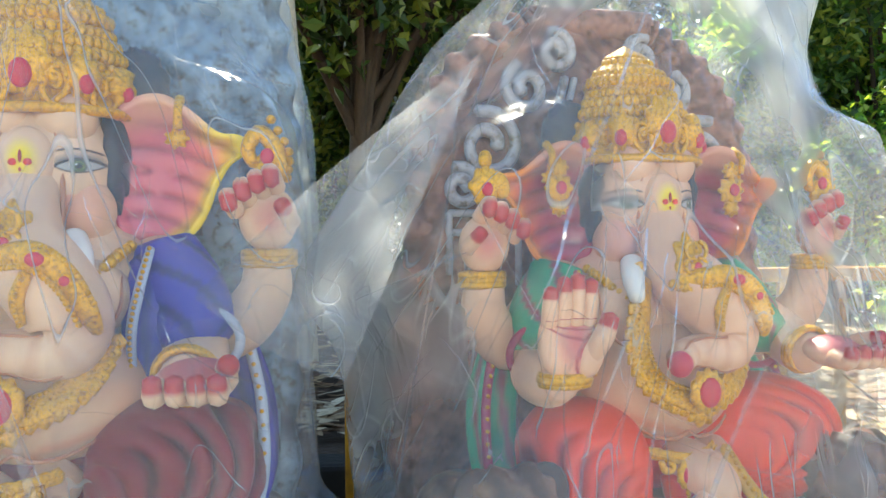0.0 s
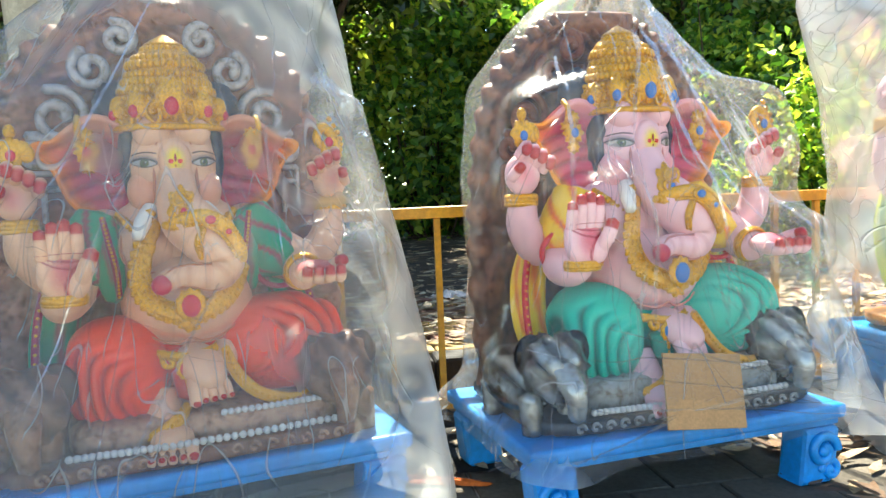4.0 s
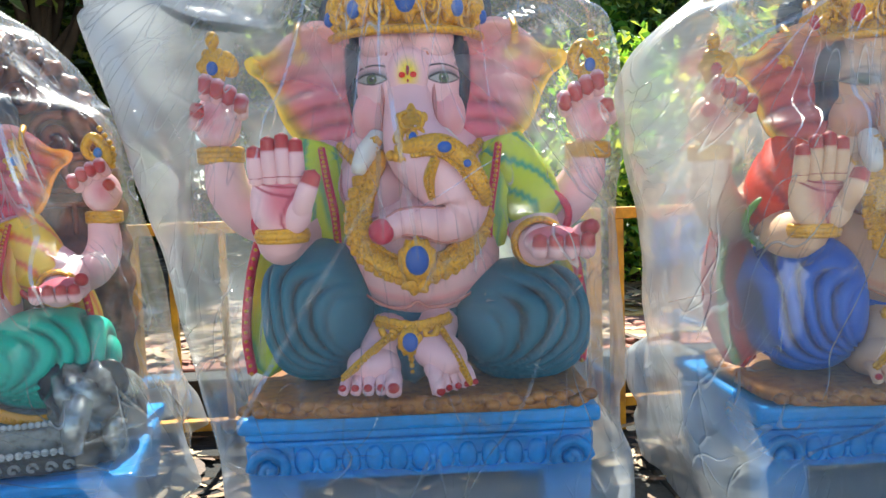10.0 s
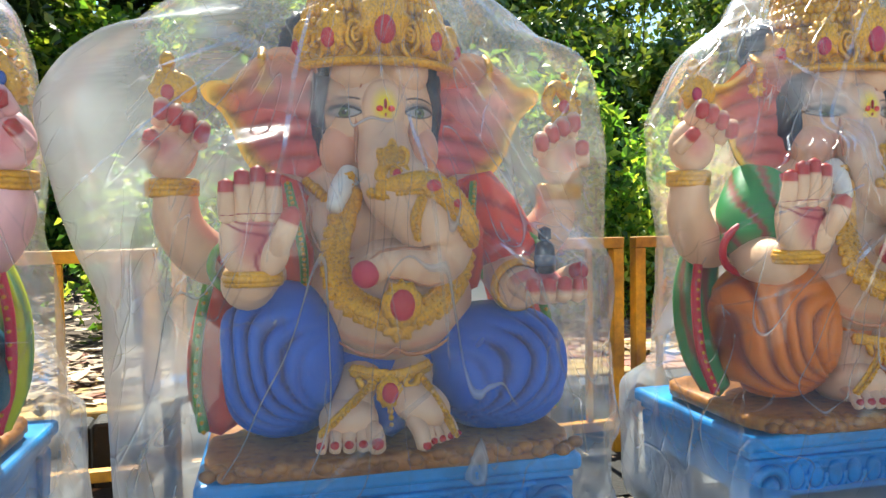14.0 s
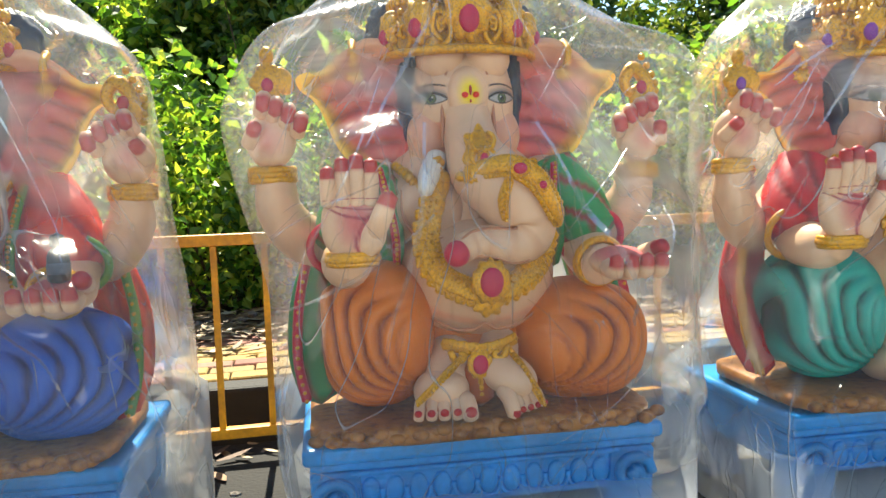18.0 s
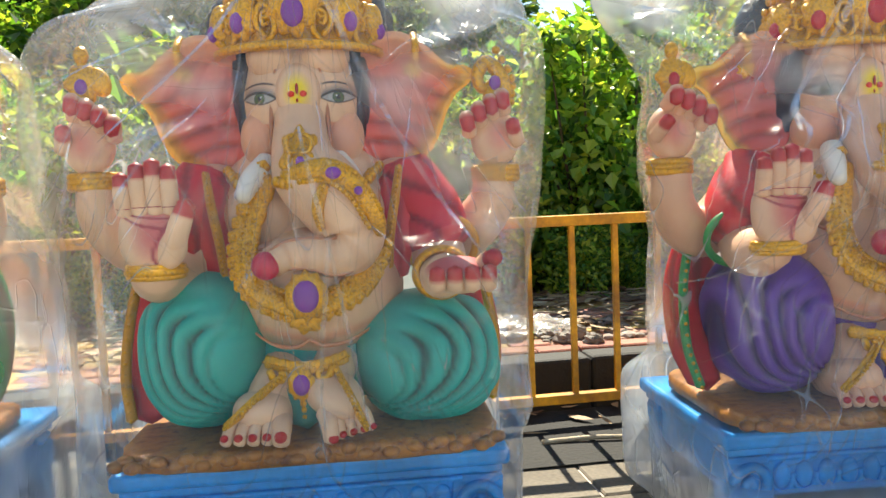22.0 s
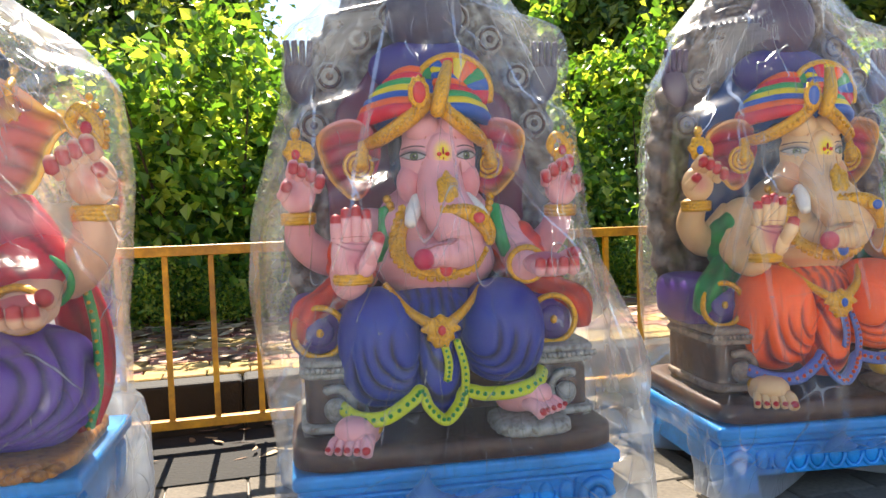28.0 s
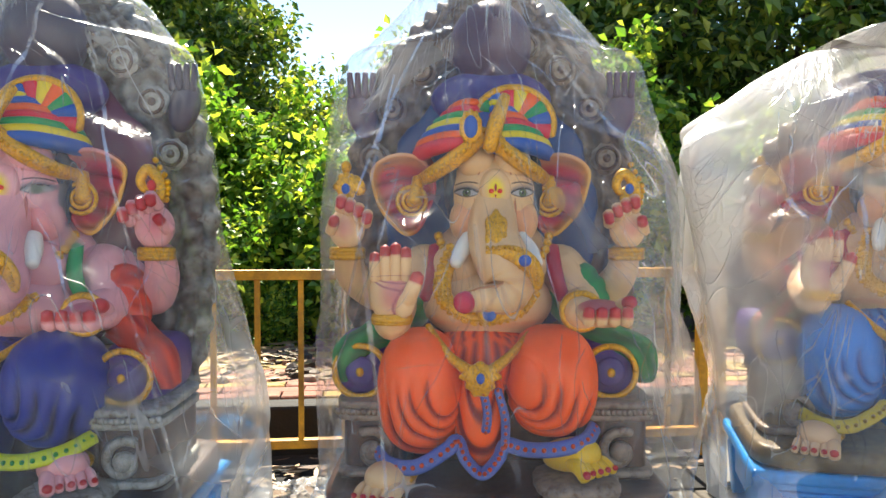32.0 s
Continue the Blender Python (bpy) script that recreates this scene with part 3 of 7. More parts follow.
def brow_mark(S, c, s, skin):
    """The small yellow and red mark between the eyes."""
    c = np.array(c, float)
    S.ball(c + np.array([0, 0.026 * s, 0]), (0.056 * s, 0.034 * s, 0.075 * s), skin, nu=44, nv=30, colf=lambda U: mixc(skin, lin("f0da28"), 0.95 * smoothstep(0.78, 0.10, np.hypot(U[:, 0], U[:, 2]))))
    c = c + np.array([0, -0.006, 0])
    for sd in (-1, 1):
        S.ball(c + np.array([0.015 * sd * s, -0.006, -0.006 * s]), (0.009 * s, 0.004, 0.008 * s), lin("d8421c"), nu=8, nv=6)
    S.ball(c + np.array([0, -0.006, 0.006 * s]), (0.004 * s, 0.004, 0.014 * s), lin("a02a18"), nu=8, nv=6)
    S.ball(c + np.array([0, -0.006, -0.022 * s]), (0.003 * s, 0.003, 0.005 * s), lin("a02a18"), nu=6, nv=5)


def garland(S, pts, w, gold, n=26, fringe=True):
    """A broad gilt collar: a chased plate with rows of beads and a scalloped edge of rosettes."""
    Q = catmull(pts, n)
    S.tube(pts, [w * 0.55] * len(pts), gold, n * 4, 14, slot=1, flat=0.38, wave=lambda s, a: 1 + 0.06 * np.sin(3 * n * s + 3 * a))
    ctr = Q.mean(0)
    def out(p):
        d = p - ctr
        d[1] = 0
        return d / (np.linalg.norm(d) + 1e-6)
    for i, p in enumerate(catmull(pts, 2 * n)):
        d = out(p)
        S.ball(p - d * w * 0.46 + np.array([0, -w * 0.12, 0]), (w * 0.10, w * 0.10, w * 0.10), gold, nu=7, nv=5, slot=1)
        S.ball(p + d * w * 0.22 + np.array([0, -w * 0.22, 0]), (w * 0.085, w * 0.08, w * 0.085), gold, nu=7, nv=5, slot=1)
    for i, p in enumerate(Q):
        d = out(p)
        a = np.arctan2(d[2], d[0])
        S.ball(p - d * w * 0.14 + np.array([0, -w * 0.20, 0]), (w * 0.17, w * 0.10, w * 0.10), gold, (0, -np.degrees(a) + (35 if i % 2 else -35), 0), 10, 6, slot=1)
        if fringe:
            S.ball(p + d * w * 0.52, (w * 0.34, w * 0.17, w * 0.34), gold, nu=14, nv=7, slot=1, disp=lambda U: 1 + 0.10 * np.cos(5 * np.arctan2(U[:, 2], U[:, 0])))
            S.ball(p + d * w * 0.56 + np.array([0, -w * 0.16, 0]), (w * 0.12, w * 0.10, w * 0.12), gold, nu=7, nv=5, slot=1)


def foot(S, c, s, skin, nail, side, yaw, pitch=0):
    c = np.array(c, float)
    R = np.array(Euler((radians(pitch), 0, radians(yaw))).to_matrix())
    dk = tuple(np.array(skin) * np.array((0.66, 0.45, 0.40)))
    S.ball(c + R @ np.array([0, 0.045 * s, 0.022 * s]), (0.064 * s, 0.10 * s, 0.048 * s), skin, (pitch - 14, 0, yaw), 30, 20, power=0.9)
    for i in range(5):
        x = (-0.050 + 0.025 * i) * s
        big = 1.4 if i == (4 if side < 0 else 0) else 1.0 - 0.05 * abs(i - 2)
        b, t = np.array([x * 0.9, -0.005 * s, 0.014 * s]), np.array([x * 1.12, (-0.062 - 0.008 * big) * s, -0.008 * s])
        S.tube([c + R @ b, c + R @ ((b + t) / 2 + np.array([0, 0, 0.010 * s])), c + R @ t], [0.0145 * s * big, 0.0150 * s * big, 0.0125 * s * big], skin, 12, 12)
        S.ball(c + R @ (t + np.array([0, -0.003 * s, 0.011 * s])), (0.0095 * s * big, 0.008 * s, 0.0085 * s * big), nail, (-30, 0, yaw), 12, 8)
        if i:
            g = np.array([x - 0.0125 * s, -0.03 * s, 0.019 * s])
            S.tube([c + R @ (g + np.array([0, 0.03 * s, 0.008 * s])), c + R @ g, c + R @ (g + np.array([0, -0.03 * s, -0.014 * s]))], [0.002 * s, 0.0035 * s, 0.003 * s], dk, 8, 6)


def tall_crown(S, c, r, h, gold, gem, lean=8):
    """A gilt crown: a jewelled band with leaf points, then shrinking tiers to a knob."""
    c = np.array(c, float)
    prof = [(1.0, 0.0), (1.04, 0.05), (1.0, 0.12), (0.97, 0.30), (0.86, 0.36), (0.88, 0.42), (0.72, 0.60), (0.74, 0.64), (0.55, 0.78), (0.36, 0.86), (0.38, 0.89), (0.16, 0.96), (0.02, 1.0)]
    k = 44
    P = []
    for q, z in catmull(prof, 40):
        for j in range(k):
            a = 2 * np.pi * j / k
            w = 1 + 0.022 * math.cos(22 * a) * (1 if z > 0.1 else 0.3) + 0.02 * math.sin(40 * z) * math.cos(11 * a)
            P.append(c + np.array([r * q * w * math.cos(a), r * 0.82 * q * w * math.sin(a) + math.tan(radians(lean)) * z * h, z * h]))
    S.grid(40, k, True, np.array(P), mixc(gold, GOLD_D, np.tile(0.18 + 0.18 * np.cos(11 * np.linspace(0, 2 * np.pi, k)), 40)), slot=1)
    # leaf-pointed front plate and scrolls
    for a, sc, zz in ((-90, 1.0, 0.16), (-128, 0.7, 0.12), (-52, 0.7, 0.12), (-160, 0.6, 0.1), (-20, 0.6, 0.1)):
        t = radians(a)
        p = c + np.array([r * 1.0 * math.cos(t), r * 0.84 * math.sin(t), zz * h + 0.02])
        S.ball(p + np.array([0, 0, 0.03 * sc]), (0.06 * sc * r / 0.2, 0.028, 0.084 * sc * r / 0.2), gold, (0, 0, a + 90), 36, 20, slot=1, disp=lambda U: 1 + 0.10 * np.cos(9 * np.arctan2(U[:, 2], U[:, 0])))
        S.ball(p + np.array([math.cos(t) * 0.02, math.sin(t) * 0.024, 0.0]), (0.027 * sc * r / 0.2, 0.016, 0.036 * sc * r / 0.2), gem, (0, 0, a + 90), 12, 8)
        for sd in (-1, 1):
            t2 = radians(a + 19 * sd)
            pc = c + np.array([r * 1.03 * math.cos(t2), r * 0.86 * math.sin(t2), (zz + 0.02) * h])
            sw = [pc + np.array([-math.sin(t2) * sd * u * 0.03, math.cos(t2) * sd * u * 0.03, v * 0.05]) for u, v in ((0, -0.8), (0.8, -0.2), (0.5, 0.7), (-0.3, 0.6), (-0.2, 0.1), (0.2, 0.15))]
            S.tube(sw, [0.006, 0.0075, 0.007, 0.006, 0.005, 0.004], gold, 22, 7, slot=1)
    for q, z, cnt, sz in ((1.0, 0.20, 26, 0.016), (0.96, 0.27, 30, 0.012), (0.9, 0.40, 24, 0.014), (0.82, 0.48, 22, 0.015), (0.76, 0.56, 20, 0.012), (0.72, 0.66, 18, 0.014), (0.6, 0.73, 14, 0.013), (0.42, 0.83, 12, 0.011)):
        for j in range(cnt):
            a = math.pi + math.pi * (j + 0.5) / cnt * 1.0
            S.ball(c + np.array([r * q * 1.0 * math.cos(a), r * 0.83 * q * math.sin(a) + math.tan(radians(lean)) * z * h, z * h]), (sz, sz, sz * 1.25), gold, nu=6, nv=4, slot=1)
    ring = [c + np.array([r * 1.05 * math.cos(t), r * 0.87 * math.sin(t), 0.01]) for t in np.linspace(0, 2 * np.pi, 33)]
    S.beads(ring, 0.011, gold, 44)
    S.tube(ring, [0.013] * 33, gold, 60, 6, slot=1)
    ring = [c + np.array([r * 1.0 * math.cos(t), r * 0.84 * math.sin(t) + math.tan(radians(lean)) * 0.31 * h, 0.31 * h]) for t in np.linspace(0, 2 * np.pi, 33)]
    S.beads(ring, 0.012, gold, 36)


def head_and_trunk(S, c, skin, blush, gem, s=1.0, trunk=None, hair=True):
    """The elephant head from the brow mark at c: skull, cheeks, eyes, tusks and the given trunk."""
    c = np.array(c, float)
    def face(U):
        ch = smoothstep(0.55, 0.15, np.hypot(np.abs(U[:, 0]) - 0.62, U[:, 2] + 0.42)) * (U[:, 1] < 0)
        return mixc(skin, blush, 0.7 * ch)
    S.ball(c + np.array([0, 0.15 * s, -0.01 * s]), (0.158 * s, 0.15 * s, 0.185 * s), skin, nu=36, nv=24, colf=face, power=0.93)
    for sd in (-1, 1):   # cheeks and brow lumps
        S.ball(c + np.array([0.098 * sd * s, 0.088 * s, -0.105 * s]), (0.062 * s, 0.065 * s, 0.080 * s), skin, nu=30, nv=22, colf=lambda U: mixc(skin, blush, 0.55 * smoothstep(0.2, 0.9, -U[:, 1])))
        S.ball(c + np.array([0.062 * sd * s, 0.06 * s, 0.10 * s]), (0.07 * s, 0.06 * s, 0.062 * s), skin, nu=16, nv=12)
        if hair:
            S.ball(c + np.array([0.148 * sd * s, 0.135 * s, 0.03 * s]), (0.030 * s, 0.06 * s, 0.14 * s), HAIR, nu=30, nv=24, disp=lambda U: 1 + 0.10 * np.sin(11 * U[:, 2] + 6 * U[:, 1]))
        tk = [c + np.array([sd * 0.088 * s, 0.02 * s, -0.17 * s]), c + np.array([sd * 0.118 * s, -0.04 * s, -0.212 * s]), c + np.array([sd * 0.138 * s, -0.09 * s, -0.255 * s])]
        S.tube(tk, [0.030 * s, 0.029 * s, 0.020 * s], WHITE, 16, 14)
    eye_pair(S, (c[0], c[1], c[2] - 0.010 * s), c + np.array([0, 0.15 * s, -0.01 * s]), s, 0.100 * s, 1.10 * s, skin)
    dk = tuple(np.array(skin) * np.array((0.62, 0.42, 0.36)))
    pts = [c + np.array(p[:3]) * s for p in trunk]
    rad = [p[3] * s for p in trunk]
    def tint(q, a):
        ring = 0.35 * max(0.0, math.sin(q * 70)) * smoothstep(0.45, 0.6, q)
        return np.tile(np.array(skin) * (1 - ring) + np.array(dk) * ring, (16, 1))
    S.tube(pts, rad, skin, 60, 16, colf=tint, wave=lambda q, a: 1 + 0.02 * math.sin(q * 70) * smoothstep(0.45, 0.6, q))
    e, d = np.array(pts[-1]), np.array(pts[-1]) - np.array(pts[-2])
    d /= np.linalg.norm(d)
    S.ball(e + d * rad[-1] * 0.35 + np.array([0, -0.012, 0]), (rad[-1] * 0.92, rad[-1] * 0.8, rad[-1] * 0.92), lin("b8334c"), nu=14, nv=10)
    for sd in (-1, 1):
        S.tube([c + np.array(q) * s for q in ((sd * 0.05, 0.015, 0.075), (sd * 0.066, 0.018, 0.02), (sd * 0.070, 0.012, -0.06), (sd * 0.074, -0.005, -0.14))], [0.002 * s, 0.005 * s, 0.006 * s, 0.003 * s], dk, 22, 6)
    for off, lim in ((0.93, 0.62), (-0.93, 0.5)):
        line = [np.array(q) + np.array((0, -rad[i] * 0.52, 0)) + np.array((0, 0, rad[i] * off * 0.86)) for i, q in enumerate(pts) if i >= 5]
        S.tube(line, [0.003 * s] + [0.005 * s] * (len(line) - 2) + [0.003 * s], dk, 26, 6)
    brow_mark(S, c + np.array([0, -0.020 * s, 0]), s, skin)


def base_colors(skin):
    return tuple(np.array(skin) * np.array((0.95, 0.55, 0.52)))


# ---------- the four moulds ----------
def seated_body(S, skin, dhoti, dhoti_d, shawl, shawl_d, trim, gem, ear_in, ear_mid, ear_rim, base=lin("a5713f"), slab=True, crown=(0.205, 0.40), palm=lin("b42a48"), shift=None, royal=False):
    """Right hand lifted in blessing, left hand held out, trunk curled to the front. shift: scale and rise of the whole. royal: one leg hanging, arms held wide."""
    first = len(S.v)
    bl = base_colors(skin)
    T = np.array((0, 0, 0.89))
    # rocky base slab
    if slab:
      S.ball((0.0, 0.10, 0.028), (0.46, 0.30, 0.028), base, nu=60, nv=10, power=0.35,
           disp=lambda U: 1 + 0.02 * np.sin(23 * np.arctan2(U[:, 1], U[:, 0])) * np.cos(9 * U[:, 2]), slot=2)
    for i in range(46 if slab else 0):
        x = -0.44 + 0.88 * i / 45
        S.ball((x, -0.185 + 0.012 * math.sin(i * 2.3), 0.034 + 0.008 * math.sin(i * 1.7)), (0.022, 0.018, 0.015), tuple(np.array(base) * (0.8 + 0.3 * (i % 3) / 2)), nu=8, nv=6, slot=2)
    # torso, belly
    dk = tuple(np.array(skin) * np.array((0.66, 0.44, 0.38)))
    S.ball((0, 0.15, 0.60), (0.245, 0.16, 0.20), skin, nu=40, nv=28)
    def belly(U):
        g = smoothstep(0.10, 0.0, np.abs(U[:, 2] + 0.60 - 0.45 * U[:, 0] ** 2 + 0.10 * smoothstep(0.16, 0.0, np.abs(U[:, 0])))) * (U[:, 1] < 0)
        return mixc(skin, bl, np.clip(0.55 * g + 0.35 * smoothstep(0.5, 0.95, np.abs(U[:, 0])), 0, 1))
    S.ball((0.018, 0.10, 0.395), (0.228, 0.215, 0.185), skin, nu=72, nv=48, colf=belly)
    S.tube([(-0.17, -0.02, 0.325), (-0.09, -0.078, 0.277), (-0.03, -0.095, 0.268), (0.005, -0.100, 0.284), (0.04, -0.095, 0.268), (0.11, -0.074, 0.277), (0.20, -0.02, 0.325)], [0.002, 0.004, 0.005, 0.004, 0.005, 0.004, 0.002], dk, 50, 8)
    for sd in (-1, 1):
        S.tube([(0.19 * sd, 0.01, 0.64), (0.188 * sd, -0.01, 0.565), (0.145 * sd, -0.03, 0.508), (0.07 * sd, -0.035, 0.51)], [0.002, 0.0045, 0.0045, 0.002], dk, 26, 8)
        S.ball((0.105 * sd, 0.04, 0.59), (0.10, 0.08, 0.09), skin, nu=26, nv=18)
        S.ball((0.125 * sd, -0.036, 0.572), (0.009, 0.006, 0.009), lin("a06058"), nu=10, nv=8)
        S.ball((0.245 * sd, 0.15, 0.635), (0.095, 0.10, 0.095), skin, nu=24, nv=16)
    head_and_trunk(S, T, skin, bl, gem, 1.0, [(0, 0.085, 0.075, 0.060), (0, 0.035, -0.05, 0.064), (0.002, -0.015, -0.14, 0.074), (0.022, -0.055, -0.205, 0.090), (0.068, -0.085, -0.258, 0.092), (0.112, -0.10, -0.318, 0.086), (0.122, -0.11, -0.372, 0.072), (0.082, -0.125, -0.402, 0.054), (0.02, -0.14, -0.392, 0.045), (-0.032, -0.15, -0.392, 0.039), (-0.068, -0.17, -0.408, 0.036)])
    # trunk ornament: leaf and jewelled band
    leaf = T + np.array((0.006, -0.112, -0.165))
    S.ball(leaf, (0.046, 0.016, 0.074), GOLD, (-20, 0, 0), 44, 22, slot=1, disp=lambda U: 1 + 0.14 * np.cos(7 * (np.arctan2(U[:, 0], U[:, 2]))))
    for sd in (-1, 1):
        for z in (0.03, -0.01, -0.05):
            q = [leaf + np.array((sd * (0.012 + 0.018 * math.sin(2.2 * u)), -0.018 - 0.006 * u, z + 0.022 * math.cos(2.2 * u))) for u in (0, 0.4, 0.8, 1.2, 1.6)]
            S.tube(q, [0.006, 0.0065, 0.006, 0.005, 0.004], GOLD, 14, 7, slot=1)
    jewel(S, T + np.array((0.008, -0.136, -0.178)), 0.018, gem)
    S.beads([T + np.array((-0.05, -0.115, -0.222)), T + np.array((0.0, -0.135, -0.232)), T + np.array((0.05, -0.155, -0.225))], 0.015, GOLD, 8)
    band = [T + np.array(p) for p in ((-0.035, -0.118, -0.215), (0.02, -0.150, -0.205), (0.08, -0.172, -0.205), (0.135, -0.182, -0.245), (0.175, -0.180, -0.315), (0.188, -0.165, -0.355))]
    S.tube(band, [0.020, 0.028, 0.032, 0.030, 0.024, 0.012], GOLD, 40, 12, slot=1, flat=0.5)
    for e in (-1, 1):
        S.beads([p + np.array((e * 0.014, -0.012, e * 0.020)) for p in band[1:-1]], 0.007, GOLD, 22)
    jewel(S, T + np.array((0.085, -0.192, -0.208)), 0.030, gem, tall=0.72)
    jewel(S, T + np.array((0.140, -0.203, -0.250)), 0.017, gem, tall=0.9)
    S.tube([T + np.array((0.062, -0.178, -0.235)), T + np.array((0.045, -0.178, -0.285)), T + np.array((0.05, -0.168, -0.335))], [0.013, 0.015, 0.009], GOLD, 18, 10, slot=1)
    S.beads([T + np.array((0.062, -0.192, -0.235)), T + np.array((0.045, -0.192, -0.285)), T + np.array((0.05, -0.182, -0.335))], 0.006, GOLD, 11)
    # ears with gilt drops
    for sd in (-1, 1):
        ear(S, T, sd, 1.0, ear_in, ear_mid, ear_rim, mixc(skin, ear_in, np.array([0.35]))[0])
        S.tube([T + np.array((0.30 * sd, 0.10, 0.155)), T + np.array((0.302 * sd, 0.06, 0.125)), T + np.array((0.30 * sd, 0.07, 0.085))], [0.012, 0.01, 0.012], GOLD, 16, 10, slot=1)
        S.ball(T + np.array((0.295 * sd, 0.085, 0.062)), (0.026, 0.012, 0.022), GOLD, slot=1, nu=28, nv=12, disp=lambda U: 1 + 0.2 * np.cos(7 * np.arctan2(U[:, 2], U[:, 0])))
        S.beads([T + np.array((0.195 * sd, 0.07, -0.185)), T + np.array((0.165 * sd, 0.02, -0.22)), T + np.array((0.115 * sd, -0.03, -0.28))], 0.014, GOLD, 9)
        S.beads([T + np.array((0.17 * sd, 0.06, -0.20)), T + np.array((0.145 * sd, 0.01, -0.235)), T + np.array((0.10 * sd, -0.035, -0.29))], 0.011, GOLD, 10)
    tall_crown(S, T + np.array((0, 0.15, 0.105)), crown[0], crown[1], GOLD, gem)
    for sd in (-1, 1):
        S.ball(T + np.array((0.175 * sd, 0.22, 0.20)), (0.08, 0.06, 0.10), HAIR, nu=40, nv=28, disp=lambda U: 1 + 0.05 * np.sin(19 * U[:, 2] + 7 * np.sin(6 * U[:, 0])))
    # collar and belt
    garland(S, [(-0.085, -0.03, 0.68), (-0.115, -0.07, 0.60), (-0.135, -0.10, 0.51), (-0.118, -0.125, 0.435), (-0.062, -0.142, 0.392), (0.01, -0.148, 0.376), (0.085, -0.135, 0.395), (0.14, -0.105, 0.438), (0.172, -0.075, 0.50)], 0.055, GOLD, 28)
    jewel(S, (0.008, -0.175, 0.402), 0.050, gem)
    S.ball((0.004, -0.155, 0.345), (0.040, 0.018, 0.034), GOLD, slot=1, nu=30, nv=14, disp=lambda U: 1 + 0.14 * np.cos(7 * np.arctan2(U[:, 2], U[:, 0])))
    garland(S, [(-0.105, -0.085, 0.235), (-0.06, -0.112, 0.228), (-0.01, -0.125, 0.222), (0.045, -0.115, 0.228), (0.09, -0.085, 0.237)], 0.030, GOLD, 14, False)
    for sd in (-1, 1):
        q = [(-0.018 + sd * x, -0.125, z) for x, z in ((0.075, 0.222), (0.065, 0.20), (0.045, 0.196), (0.04, 0.21), (0.052, 0.215))]
        S.tube(q, [0.009, 0.010, 0.009, 0.008, 0.006], GOLD, 18, 8, slot=1)
    jewel(S, (-0.018, -0.132, 0.185), 0.034, gem)
    S.beads([(-0.018, -0.13, 0.15), (-0.016, -0.128, 0.13), (-0.015, -0.125, 0.105)], 0.009, GOLD, 4)
    S.tube([(-0.02, -0.085, 0.17), (-0.012, -0.095, 0.085)], [0.045, 0.038], tuple(np.array(dhoti_d) * 0.6 + np.array(dhoti) * 0.4), 14, 14)
    S.ball((0, 0.14, 0.20), (0.30, 0.17, 0.13), dhoti, nu=30, nv=16)
    if royal:   # one knee up with its foot set down in front, the other leg folded across
        band = tuple(np.array(lin("d8a818")) * 0.8 + np.array(trim) * 0.2)
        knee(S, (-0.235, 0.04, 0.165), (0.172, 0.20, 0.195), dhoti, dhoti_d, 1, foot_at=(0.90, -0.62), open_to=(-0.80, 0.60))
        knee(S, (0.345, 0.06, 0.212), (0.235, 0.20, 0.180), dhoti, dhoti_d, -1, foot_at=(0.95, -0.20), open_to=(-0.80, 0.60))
        S.tube([(-0.10, -0.05, 0.08), (-0.09, -0.12, 0.0), (-0.082, -0.15, -0.04)], [0.062, 0.056, 0.050], skin, 18, 16)
        S.tube([(0.13, -0.02, 0.20), (0.08, -0.08, 0.17), (0.06, -0.11, 0.15)], [0.060, 0.054, 0.050], skin, 18, 16)
        foot(S, (-0.080, -0.185, -0.075), 1.16, skin, NAIL, -1, -4)
        foot(S, (0.040, -0.135, 0.135), 1.12, skin, NAIL, 1, 20, 40)
        hem = [(-0.175, -0.13, -0.035), (-0.12, -0.185, -0.012), (-0.055, -0.185, 0.03), (-0.02, -0.13, 0.06)]
        S.tube(hem, [0.016, 0.022, 0.022, 0.016], band, 26, 10, flat=0.6)
        S.beads([(x, y - 0.014, z) for x, y, z in hem], 0.008, GOLD, 14)
        hem = [(0.115, -0.10, 0.235), (0.145, -0.145, 0.15), (0.215, -0.155, 0.075), (0.33, -0.14, 0.035), (0.45, -0.08, 0.04)]
        S.tube(hem, [0.016, 0.022, 0.022, 0.020, 0.014], band, 34, 10, flat=0.6)
        S.beads([(x, y - 0.016, z) for x, y, z in hem], 0.008, GOLD, 22)
    else:       # knees out, shins in to the crossed feet
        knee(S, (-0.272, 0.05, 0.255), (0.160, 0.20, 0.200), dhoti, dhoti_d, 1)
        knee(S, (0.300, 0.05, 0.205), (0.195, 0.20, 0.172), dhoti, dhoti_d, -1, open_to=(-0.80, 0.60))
        hem = [(-0.045, -0.11, 0.215), (-0.095, -0.155, 0.185), (-0.145, -0.178, 0.145), (-0.190, -0.185, 0.110)]
        S.tube(hem, [0.008, 0.011, 0.012, 0.009], GOLD, 26, 10, slot=1, flat=0.6)
        S.beads([(x, y - 0.014, z) for x, y, z in hem], 0.006, GOLD, 18)
        hem = [(0.060, -0.11, 0.222), (0.085, -0.155, 0.18), (0.108, -0.175, 0.135), (0.132, -0.185, 0.085)]
        S.tube(hem, [0.008, 0.010, 0.011, 0.008], GOLD, 24, 10, slot=1, flat=0.6)
        S.beads([(x, y - 0.013, z) for x, y, z in hem], 0.006, GOLD, 16)
